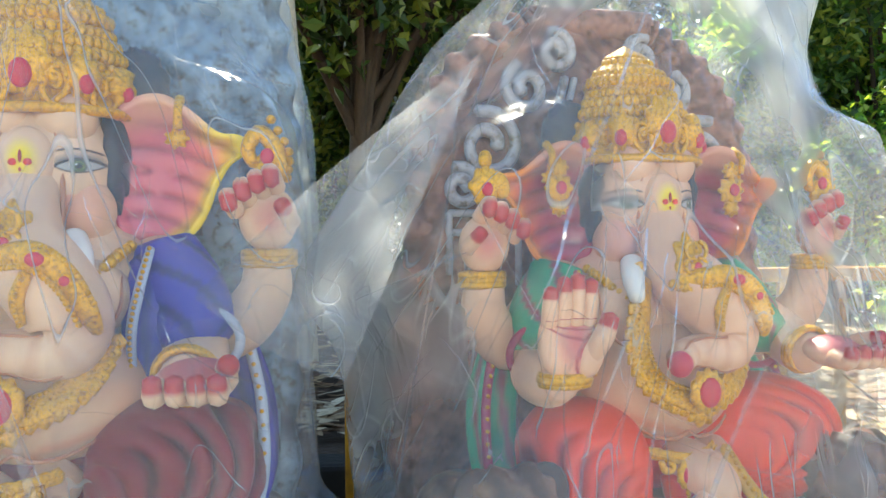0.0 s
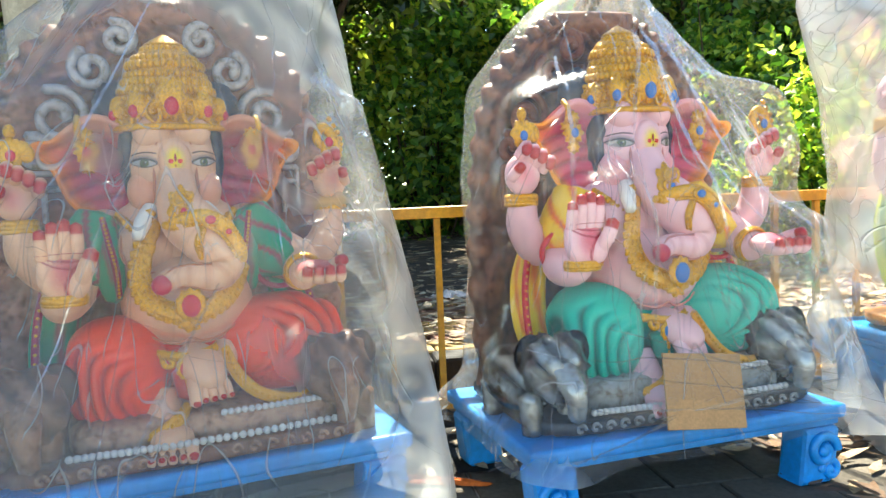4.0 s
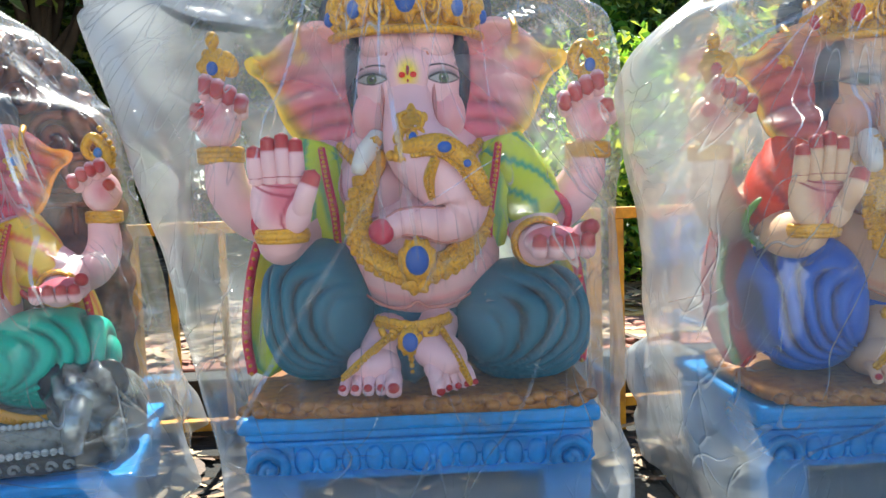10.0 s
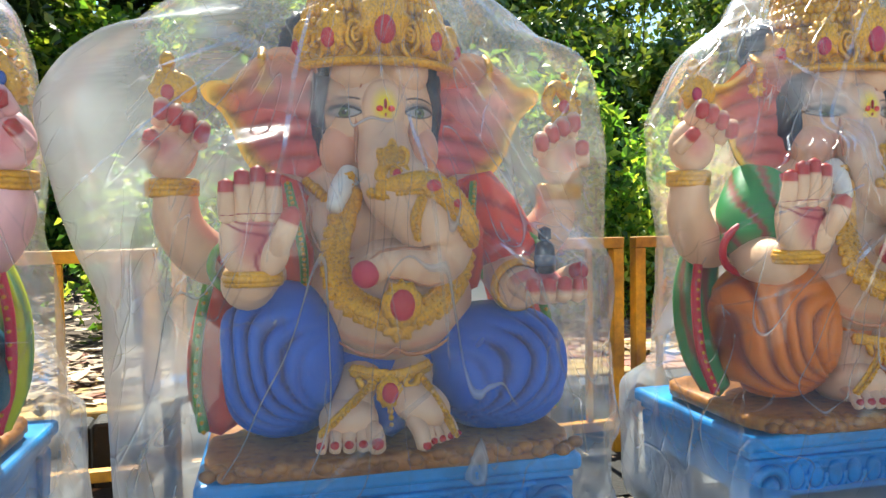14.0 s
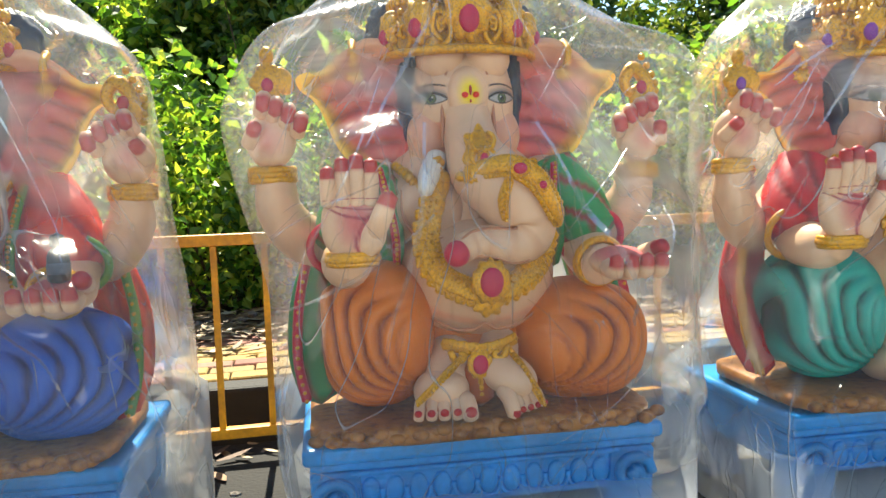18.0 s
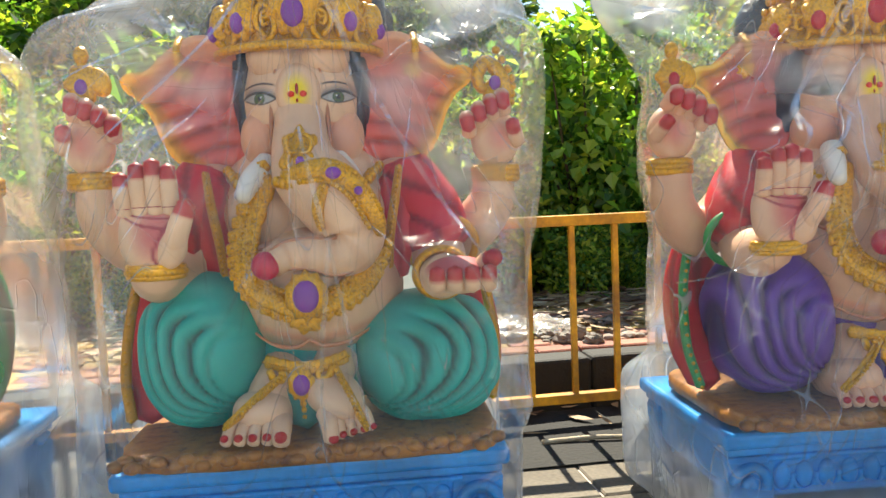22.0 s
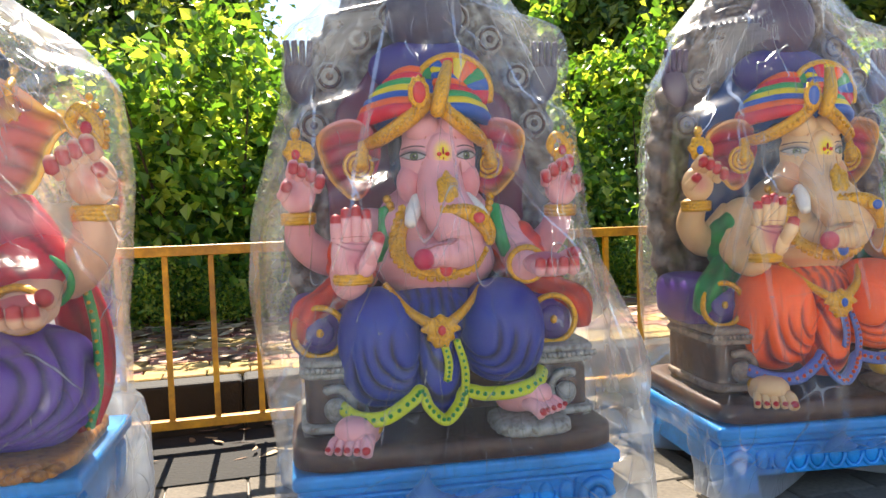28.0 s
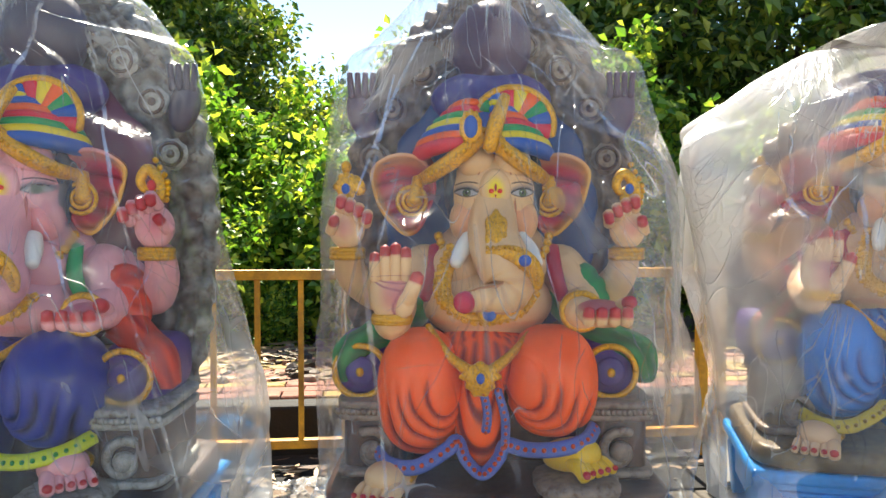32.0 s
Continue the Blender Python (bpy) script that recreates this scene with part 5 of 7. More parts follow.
    turban(S, T + np.array((-0.03, 0.145, 0.095)), 1.0, [lin("c8283c"), lin("e0651c"), lin("1f4f9c"), lin("d8c22c"), lin("1f8a4a")], gem)
    garland(S, [(-0.125, -0.02, 0.74), (-0.15, -0.05, 0.67), (-0.145, -0.075, 0.61), (-0.09, -0.10, 0.575), (-0.02, -0.11, 0.565), (0.05, -0.095, 0.578), (0.095, -0.06, 0.62)], 0.040, GOLD, 24)
    jewel(S, (-0.023, -0.135, 0.577), 0.034, gem)
    # belt chain to a pendant
    for x, z in ((-0.200, 0.528), (0.098, 0.506)):
        ch = [(x, -0.05, z), (x * 0.6 - 0.02, -0.125, 0.455), (-0.05 + 0.03 * (1 if x > 0 else -1), -0.155, 0.412)]
        S.tube(ch, [0.010, 0.013, 0.018], GOLD, 26, 8, slot=1)
        S.beads([(a, b - 0.010, c) for a, b, c in ch], 0.007, GOLD, 16)
    S.ball((-0.05, -0.165, 0.390), (0.058, 0.018, 0.050), GOLD, slot=1, nu=40, nv=18, disp=lambda U: (1 + 0.08 * np.cos(9 * np.arctan2(U[:, 0], U[:, 2]))) * (1 - 0.25 * (U[:, 2] < 0) * np.abs(U[:, 0])))
    jewel(S, (-0.05, -0.182, 0.398), 0.020, gem)
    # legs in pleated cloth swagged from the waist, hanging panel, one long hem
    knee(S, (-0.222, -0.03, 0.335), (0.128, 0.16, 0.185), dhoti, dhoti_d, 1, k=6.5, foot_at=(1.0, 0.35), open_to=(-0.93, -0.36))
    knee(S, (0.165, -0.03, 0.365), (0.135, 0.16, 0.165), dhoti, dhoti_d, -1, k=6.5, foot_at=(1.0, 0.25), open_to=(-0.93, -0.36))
    S.ball((-0.03, 0.06, 0.42), (0.17, 0.17, 0.11), dhoti, nu=60, nv=24, disp=lambda U: 1 - 0.03 * np.abs(np.sin(16 * U[:, 0])), colf=lambda U: mixc(dhoti, dhoti_d, smoothstep(0.75, 1.0, np.abs(np.cos(16 * U[:, 0])))))
    # The panel's pleats carry the same painted groove shade.
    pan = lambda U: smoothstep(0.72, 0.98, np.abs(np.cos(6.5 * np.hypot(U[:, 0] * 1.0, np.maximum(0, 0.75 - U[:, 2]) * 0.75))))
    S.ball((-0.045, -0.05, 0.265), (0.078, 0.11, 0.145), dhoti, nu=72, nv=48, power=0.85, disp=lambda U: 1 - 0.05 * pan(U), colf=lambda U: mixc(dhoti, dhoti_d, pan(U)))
    hm = [(-0.345, -0.09, 0.165), (-0.30, -0.165, 0.150), (-0.225, -0.195, 0.155), (-0.145, -0.175, 0.195), (-0.112, -0.155, 0.215), (-0.09, -0.160, 0.165), (-0.045, -0.172, 0.128), (0.0, -0.160, 0.165), (0.022, -0.155, 0.205), (0.08, -0.175, 0.198), (0.165, -0.195, 0.205), (0.245, -0.165, 0.222), (0.285, -0.09, 0.240)]
    S.tube(hm, [0.022] * len(hm), hem, 90, 10, flat=0.5)
    S.beads([(x, y - 0.012, z + 0.002) for x, y, z in hm], 0.007, hem_d, 40, slot=0)
    for q in ([(-0.045, -0.160, 0.37), (-0.030, -0.168, 0.30), (-0.035, -0.168, 0.245)], [(0.0, -0.150, 0.36), (0.020, -0.160, 0.28), (0.020, -0.158, 0.20)]):
        S.tube(q, [0.011, 0.013, 0.013], hem, 20, 8, flat=0.6)
        S.beads([(x, y - 0.010, z) for x, y, z in q], 0.005, hem_d, 9, slot=0)
    foot(S, (-0.318, -0.185, 0.085), 1.0, skin, NAIL, -1, -20)
    S.ball((0.225, -0.12, 0.090), (0.12, 0.12, 0.028), throne_hi, nu=48, nv=10, slot=2, power=0.6, disp=lambda U: 1 + 0.03 * np.cos(20 * np.arctan2(U[:, 1], U[:, 0])))
    foot(S, (0.238, -0.15, 0.145), 1.0, foot_col or skin, NAIL, 1, 34)
    for c in ((-0.295, -0.13, 0.115), (0.215, -0.095, 0.17)):
        ring = [(c[0] + 0.060 * math.cos(t), c[1] + 0.05 * math.sin(t), c[2] + 0.012 * math.sin(t)) for t in np.linspace(0, 2 * np.pi, 17)]
        S.tube(ring, [0.011] * 17, GOLD, 32, 8, slot=1)
    # arms
    S.tube([(-0.225, 0.14, 0.70), (-0.295, 0.07, 0.58), (-0.305, -0.04, 0.54), (-0.30, -0.10, 0.555)], [0.065, 0.062, 0.056, 0.046], skin, 28, 16)
    raised_hand(S, (-0.300, -0.135, 0.628), 0.78, skin, palm, NAIL)
    S.tube([(0.20, 0.14, 0.70), (0.265, 0.07, 0.59), (0.245, -0.03, 0.572), (0.255, -0.08, 0.568)], [0.065, 0.062, 0.055, 0.045], skin, 28, 16)
    giving_hand(S, (0.292, -0.14, 0.575), 0.88, skin, palm, NAIL, 1)
    ring = [np.array((0.25 + 0.055 * math.cos(t), -0.06, 0.572 + 0.052 * math.sin(t))) for t in np.linspace(0, 2 * np.pi, 21)]
    S.tube(ring, [0.011] * 21, GOLD, 38, 8, slot=1)
    for sd, thing in ((-1, "axe"), (1, "scroll")):
        S.tube([(0.23 * sd, 0.20, 0.70), (0.34 * sd, 0.20, 0.60), (0.42 * sd - 0.02, 0.13, 0.66), (0.43 * sd - 0.02, 0.08, 0.745)], [0.062, 0.060, 0.052, 0.043], skin, 28, 16)
        holding_hand(S, (0.43 * sd - 0.022, 0.05, 0.815), 0.92, skin, palm, NAIL, GOLD, thing, sd, gem)
        # Sleeve grooves get their shade from shawl_d in the colour.
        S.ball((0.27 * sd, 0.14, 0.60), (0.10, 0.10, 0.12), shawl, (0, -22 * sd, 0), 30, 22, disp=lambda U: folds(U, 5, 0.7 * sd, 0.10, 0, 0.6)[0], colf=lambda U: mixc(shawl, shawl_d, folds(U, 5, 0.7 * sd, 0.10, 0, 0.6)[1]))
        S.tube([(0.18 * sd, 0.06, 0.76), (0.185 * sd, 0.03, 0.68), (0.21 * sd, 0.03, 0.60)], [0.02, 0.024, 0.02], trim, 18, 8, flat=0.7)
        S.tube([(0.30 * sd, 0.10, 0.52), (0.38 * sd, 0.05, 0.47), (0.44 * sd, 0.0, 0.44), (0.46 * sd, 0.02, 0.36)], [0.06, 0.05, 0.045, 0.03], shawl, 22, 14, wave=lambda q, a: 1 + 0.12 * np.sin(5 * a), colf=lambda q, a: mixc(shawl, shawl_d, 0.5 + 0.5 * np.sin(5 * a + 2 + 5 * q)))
    return S.done(name, [M_PAINT, M_GOLD, M_CARVE])


# ---------- leaf and stone materials ----------
def leaf_material(name, dark, mid, bright, rough=0.42, trans=0.38):
    m, n, l, b = material(name)
    g = n.new("ShaderNodeNewGeometry")
    r = ramp(n, l, g.outputs["Random Per Island"], [(0.0, dark), (0.5, mid), (0.93, bright)])
    o = noise_tex(n, l, 1.3, 3)
    v = ramp(n, l, o.outputs[0], [(0.3, (0.75, 0.8, 0.75)), (0.7, (1.15, 1.12, 0.9))])
    col = mix_rgb(n, l, r.outputs[0], v.outputs[0], 1.0, "MULTIPLY")
    l.new(col, b.inputs["Base Color"])
    b.inputs["Roughness"].default_value = rough
    t = n.new("ShaderNodeBsdfTranslucent")
    hs = n.new("ShaderNodeHueSaturation")
    hs.inputs["Hue"].default_value, hs.inputs["Saturation"].default_value, hs.inputs["Value"].default_value = 0.485, 1.08, 1.85
    l.new(col, hs.inputs["Color"])
    l.new(hs.outputs[0], t.inputs[0])
    mx = n.new("ShaderNodeMixShader")
    mx.inputs[0].default_value = trans
    l.new(b.outputs[0], mx.inputs[1]); l.new(t.outputs[0], mx.inputs[2])
    l.new(mx.outputs[0], n["Material Output"].inputs["Surface"])
    return m


M_LEAF = leaf_material("sunlit_bush_leaves", lin("2a4a1c"), lin("5a8636"), lin("a0ae4c"), trans=0.46)
M_LEAF_D = leaf_material("dark_tree_leaves", lin("16290c"), lin("34501e"), lin("707a34"), trans=0.28)
# Foliage shade put into the colour: a darker, less translucent leaf copy.
M_LEAF_SHADE = leaf_material("far_tree_leaves", lin("1e3a10"), lin("446428"), lin("828c3c"), trans=0.26)
M_BARK = plain("pale_peeling_bark", lin("b3a78e"), 0.85, 0, 0.35, 3, 35, 0.5, 0.02, dark=lin("6e5f4c"), stretch=(1, 1, 0.35))
M_BARK_D = plain("brown_bark", lin("4a3a2a"), 0.9, 0, 0.4, 6, 40, 0.6, 0.02, stretch=(1, 1, 0.3))


def island_material(name, cols, rough=0.85, per_object=False, bumpy=0.4, fine=60):
    m, n, l, b = material(name)
    if per_object:
        src = n.new("ShaderNodeObjectInfo").outputs["Random"]
    else:
        src = n.new("ShaderNodeNewGeometry").outputs["Random Per Island"]
    k = len(cols)
    r = ramp(n, l, src, [(i / max(1, k - 1), c) for i, c in enumerate(cols)])
    t = noise_tex(n, l, fine, 4)
    big = noise_tex(n, l, 2.2, 4)
    g = ramp(n, l, t.outputs[0], [(0.3, (0.72, 0.72, 0.72)), (0.7, (1.1, 1.1, 1.1))])
    d = ramp(n, l, big.outputs[0], [(0.35, (0.7, 0.68, 0.66)), (0.6, (1.05, 1.05, 1.05))])
    c = mix_rgb(n, l, r.outputs[0], g.outputs[0], 1.0, "MULTIPLY")
    l.new(mix_rgb(n, l, c, d.outputs[0], 1.0, "MULTIPLY"), b.inputs["Base Color"])
    b.inputs["Roughness"].default_value = rough
    bump(n, l, t.outputs[0], b, bumpy, 0.006)
    return m


M_LITTER = island_material("dry_curled_leaves", [lin("4a3220"), lin("7a5a3c"), lin("a08560"), lin("c4b494")], 0.7)
M_PAVE_R = island_material("dusty_red_pavers", [lin("8a5a4c"), lin("a06c5a"), lin("98745f")], 0.9, True)
M_PAVE_Y = island_material("dusty_yellow_pavers", [lin("a88a4c"), lin("b89a58"), lin("98835a")], 0.9, True)
M_PAVE_RI = island_material("joined_red_pavers", [lin("8a5a4c"), lin("a06c5a"), lin("98745f")], 0.9)
M_PAVE_YI = island_material("joined_yellow_pavers", [lin("a88a4c"), lin("b89a58"), lin("98835a")], 0.9)
M_SLAB = island_material("grey_ground_slabs", [lin("565046"), lin("665e52"), lin("5e574c")], 0.92, True)
M_SLAB_I = island_material("joined_grey_slabs", [lin("565046"), lin("665e52"), lin("5e574c")], 0.92)
M_STONE = island_material("rubble_stones", [lin("3c3632"), lin("6a625a"), lin("8a8278"), lin("7c5a4a")], 0.9)

# ---------- ground, kerb, pavement ----------
GZ = 0.157
PZ = 0.405           # pavement level
KY = 1.30            # kerb face
ground = tagged(mesh_ob("ground", [(-400, -400, GZ - 0.012), (400, -400, GZ - 0.012), (400, 400, GZ - 0.012), (-400, 400, GZ - 0.012)], [(0, 1, 2, 3)], M_ROAD), "dusty grey paved roadside ground", "ground", kind="structure")


def wavy_strip(name, x0, x1, y0, y1, z, mat, nx, ny, amp, label, cat, freq=1.3, side=0.3):
    V, F = [], []
    for i in range(nx + 1):
        for j in range(ny + 1):
            x, y = x0 + (x1 - x0) * i / nx, y0 + (y1 - y0) * j / ny
            e = min(1, min(j, ny - j) / 2 + (1 if ny < 3 else 0))
            V.append((x, y, z + amp * e * (noise.noise(Vector((x * freq, y * freq, 3))) + 0.5 * noise.noise(Vector((x * freq * 4, y * freq * 4, 7))))))
    for i in range(nx):
        for j in range(ny):
            a = i * (ny + 1) + j
            F.append((a, a + ny + 1, a + ny + 2, a + 1))
    return tagged(mesh_ob(name, V, F, mat, smooth=True), label, cat, kind="structure")


# kerb stones, blackened, with worn rounded edges
kerb = tagged(new("kerb"), "soot-blackened concrete kerb with chipped top edge", "kerb", kind="structure")
_meshes = []
for v in range(3):
    bm = box_bm(0, 0.594, 0, 0.16, -(PZ - GZ) - 0.02, 0.0, 0.018, seg=2)
    for q in bm.verts:
        q.co += Vector((0, noise.noise(q.co * 9 + Vector((v * 5, 0, 0))) * 0.012, noise.noise(q.co * 7 + Vector((0, v * 3, 0))) * 0.010))
    _o = part("kerb_stone", bm, M_KERB, kerb)
    _o.location = (-9, KY, PZ)
    _meshes.append(_o.data)
for i in range(1, 60):
    o = new("kerb_stone", _meshes[i % 3])
    o.parent = kerb
    o.location = (-9 + i * 0.6, KY + 0.004 * math.sin(i * 2.1), PZ - 0.004 + 0.006 * math.sin(i * 1.3))
pavement = wavy_strip("pavement", -9, 27, KY + 0.14, 3.25, PZ - 0.035, M_SOIL, 120, 8, 0.008, "raised pavement bed of packed soil", "pavement")
woodland = wavy_strip("woodland_floor", -40, 60, 3.2, 60, PZ - 0.05, M_SOIL, 160, 60, 0.12, "dark woodland soil behind the pavement", "ground", 0.5)
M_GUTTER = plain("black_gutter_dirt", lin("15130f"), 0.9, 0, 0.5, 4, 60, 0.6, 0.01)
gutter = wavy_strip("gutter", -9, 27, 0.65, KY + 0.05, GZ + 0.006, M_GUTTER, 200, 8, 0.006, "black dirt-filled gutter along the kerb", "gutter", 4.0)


def paver_bm(w, d, h, bev=0.008):
    return box_bm(-w / 2, w / 2, -d / 2, d / 2, -h, 0, bev, seg=1)


# ---------- railing ----------
RY, RTOP, RLOW = 1.10, 1.02, 0.275


def railing(x0, x1, first):
    e = tagged(new("railing"), "worn yellow painted steel railing panel with rust spots", "railing", "railing panels")
    for x in (x0, x1):
        part("post", box_bm(x - 0.024, x + 0.024, RY - 0.024, RY + 0.024, GZ - 0.02, RTOP - 0.0205, 0.004), M_YELLOW, e)
    part("top_rail", box_bm(x0 - 0.024, x1 + 0.024, RY - 0.026, RY + 0.026, RTOP - 0.02, RTOP + 0.024, 0.004), M_YELLOW, e)
    part("bottom_rail", box_bm(x0 + 0.0245, x1 - 0.0245, RY - 0.022, RY + 0.022, RLOW - 0.02, RLOW + 0.02, 0.004), M_YELLOW, e)
    x = first
    while x < x1 - 0.06:
        if x > x0 + 0.06:
            part("bar", box_bm(x - 0.012, x + 0.012, RY - 0.012, RY + 0.012, RLOW + 0.0205, RTOP - 0.0205, 0.002), M_YELLOW, e)
        x += 0.188
    return e


for x0, x1, f in ((-2.7, -0.95, -2.5), (-0.85, 0.84, -0.66), (0.93, 2.62, 1.12), (2.71, 4.40, 2.845), (4.49, 6.24, 4.635), (6.33, 8.02, 6.58), (8.12, 9.80, 8.22), (9.89, 11.34, 9.90), (11.42, 15.25, 11.512), (15.34, 17.0, 15.53), (17.1, 18.8, 17.3)):
    railing(x0, x1, f)


# ---------- plants ----------
def leaf_cloud(name, mat, n, rng, centres, spread, size, droop=0.3, parent=None, long=1.7):
    """Many folded pointed leaves round the given clump centres, each its own island."""
    C = np.array(centres)
    k = rng.randint(0, len(C), n)
    P = C[k, :3] + rng.normal(0, 1, (n, 3)) * (C[k, 3:4] * spread)
    up = rng.normal(0, 1, (n, 3)) * np.array([0.75, 0.75, 0.5]) + np.array([0, -0.15, 0.75])
    up /= np.linalg.norm(up, axis=1)[:, None]
    d = rng.normal(0, 1, (n, 3)) + np.array([0, 0, -droop])
    d -= (d * up).sum(1)[:, None] * up
    d /= np.linalg.norm(d, axis=1)[:, None] + 1e-9
    s = np.cross(up, d)
    L = size * rng.uniform(0.6, 1.35, (n, 1))
    Wd = L / long / 2
    V = np.empty((n, 4, 3))
    V[:, 0] = P
    V[:, 1] = P + d * L * 0.45 + s * Wd + up * Wd * 0.35
    V[:, 2] = P + d * L - up * L * 0.12
    V[:, 3] = P + d * L * 0.45 - s * Wd + up * Wd * 0.35
    idx = np.arange(n) * 4
    F = np.concatenate([np.stack([idx, idx + 1, idx + 2], 1), np.stack([idx, idx + 2, idx + 3], 1)]).tolist()
    return mesh_ob(name, V.reshape(-1, 3).tolist(), F, mat, parent)


def limb_mesh(name, runs, mat, parent):
    S = Sculpt()
    for pts, rad in runs:
        S.tube(pts, rad, (0.3, 0.3, 0.3), max(8, len(pts) * 5), 9)
    V = np.vstack(S.v)
    return mesh_ob(name, V.tolist(), S.f, mat, parent, smooth=True)


def clumps(rng, n, rx, ry, rz, cz, lo=0.35, gap=0.0):
    out = []
    while len(out) < n:
        u = rng.normal(0, 1, 3)
        u /= np.linalg.norm(u)
        r = rng.uniform(lo, 1.0) ** 0.6
        p = u * r * np.array([rx, ry, rz]) + np.array([0, 0, cz])
        if p[2] < 0.05 or noise.noise(Vector(p * 1.1)) < gap - 0.4:
            continue
        out.append((*p, rng.uniform(0.6, 1.3)))
    return out


def bush(seed, w, d, h, n, size, mat, label):
    rng = np.random.RandomState(seed)
    e = tagged(new("bush"), label, "bush", "roadside bushes")
    cl = clumps(rng, 70, w / 2, d / 2, h * 0.55, h * 0.42)
    cl += [(rng.uniform(-w / 2, w / 2), rng.uniform(-d / 2, d / 4), h * rng.uniform(0.75, 1.15), 0.7) for _ in range(14)]
    leaf_cloud("foliage", mat, n, rng, cl, 0.15, size, 0.5, e, 1.35)
    runs = []
    for c in cl[::3]:
        b = (c[0] * 0.3, c[1] * 0.3, -0.05)
        runs.append(([b, (c[0] * 0.7, c[1] * 0.7, c[2] * 0.55), c[:3]], [0.014, 0.010, 0.004]))
    limb_mesh("branching_stem", runs, M_BARK_D, e)
    return e


def tree(seed, w, h, trunk_h, n, size, mat, bark, label, tr=0.16):
    rng = np.random.RandomState(seed)
    e = tagged(new("tree"), label, "tree", "roadside trees")
    ch = h - trunk_h
    cl = clumps(rng, 110, w / 2, w / 2, ch * 0.5, trunk_h + ch * 0.5, 0.3, 0.1)
    leaf_cloud("crown", mat, n, rng, cl, 0.24, size, 0.6, e)
    top = (rng.uniform(-0.3, 0.3), rng.uniform(-0.3, 0.3), trunk_h + ch * 0.55)
    runs = [([(0, 0, -0.15), (rng.uniform(-0.1, 0.1), 0, trunk_h * 0.5), (top[0] * 0.6, top[1] * 0.6, trunk_h), top], [tr, tr * 0.85, tr * 0.7, tr * 0.3])]
    for c in cl[::5]:
        s = rng.uniform(0.55, 1.0)
        b = (top[0] * 0.6 * s, top[1] * 0.6 * s, trunk_h * s + 0.1)
        mid = ((b[0] + c[0]) / 2, (b[1] + c[1]) / 2, (b[2] + c[2]) / 2 + 0.12)
        runs.append(([b, mid, c[:3]], [tr * 0.4, tr * 0.26, tr * 0.08]))
    limb_mesh("trunk", runs, bark, e)
    return e


bushes = [bush(11, 2.0, 1.1, 1.5, 7000, 0.085, M_LEAF, "sunlit green bush with small pointed leaves"),
          bush(12, 2.2, 1.0, 1.9, 8000, 0.095, M_LEAF, "tall sunlit vine-covered bush of broad green leaves"),
          bush(13, 1.6, 0.9, 1.0, 5000, 0.075, M_LEAF, "low green bush at the pavement edge"),
          bush(14, 2.4, 1.2, 2.4, 9000, 0.10, M_LEAF, "high green climbing bush with yellow young leaves"),
          bush(15, 2.4, 1.3, 2.5, 10000, 0.10, M_LEAF_SHADE, "tall climbing bush with shade painted into its green leaves")]
trees = [tree(21, 4.2, 8.6, 2.2, 15000, 0.17, M_LEAF_D, M_BARK_D, "tall dark-leaved woodland tree"),
         tree(22, 4.6, 6.0, 1.0, 15000, 0.16, M_LEAF_SHADE, M_BARK_D, "leafy roadside tree with a dense green crown"),
         tree(23, 3.4, 3.9, 0.5, 11000, 0.13, M_LEAF_SHADE, M_BARK_D, "small round-crowned green tree")]
B0 = PZ - 0.06
_used = set()


def put(kind, i, x, y, turn, s):
    src = kind[i]
    key = src.name
    m = pose(x, y, B0, 0, 0, turn)
    if key in _used:
        o = copy_thing(src, m)
    else:
        _used.add(key)
        o = src
        o.matrix_basis = m
    o.scale = (s, s, s)
    return o


for i, x, y, turn, s in ((2, 6.3, 3.75, 0, 0.9), (0, 7.5, 3.95, 40, 1.0), (1, 8.6, 4.25, 120, 0.95), (2, 9.3, 3.75, 80, 1.1), (4, 10.3, 6.2, 10, 1.15), (0, 11.0, 3.95, 200, 1.05),
                         (1, 11.9, 4.2, 60, 1.1), (3, 12.7, 4.8, 150, 0.8), (0, 13.4, 4.1, 310, 1.0), (2, 14.1, 3.8, 30, 1.2), (1, 14.8, 4.3, 250, 0.95), (3, 16.0, 4.5, 190, 1.0), (0, 17.1, 4.1, 90, 1.1),
                         (1, 18.4, 4.3, 10, 1.1), (3, 20.0, 4.8, 70, 1.1), (2, 10.1, 3.7, 300, 0.8), (2, 12.4, 3.7, 140, 0.85), (4, 9.3, 6.8, 20, 1.25), (3, 13.8, 6.0, 95, 1.0), (4, 11.4, 6.9, 285, 1.2),
                         (3, 5.0, 10.2, 15, 1.6), (3, 6.5, 9.4, 70, 1.6), (0, 7.0, 6.2, 130, 1.2), (3, 7.9, 9.0, 130, 1.5), (4, 2.4, 12.6, 200, 1.6), (4, 0.6, 11.0, 160, 1.5), (4, -0.6, 5.2, 40, 1.1), (4, -2.2, 4.8, 140, 1.1), (1, 5.8, 12.8, 70, 1.7), (3, 8.1, 6.8, 240, 1.1), (3, 15.2, 6.6, 30, 0.95),
                         (2, 8.3, 3.42, 10, 0.42), (2, 9.0, 3.35, 130, 0.36), (2, 10.7, 3.45, 250, 0.40), (2, 11.5, 3.38, 60, 0.48), (2, 12.0, 3.30, 190, 0.36), (2, 13.0, 3.42, 300, 0.42), (2, 13.9, 3.35, 20, 0.40), (2, 15.1, 3.4, 100, 0.45)):
    put(bushes, i, x, y, turn, s)
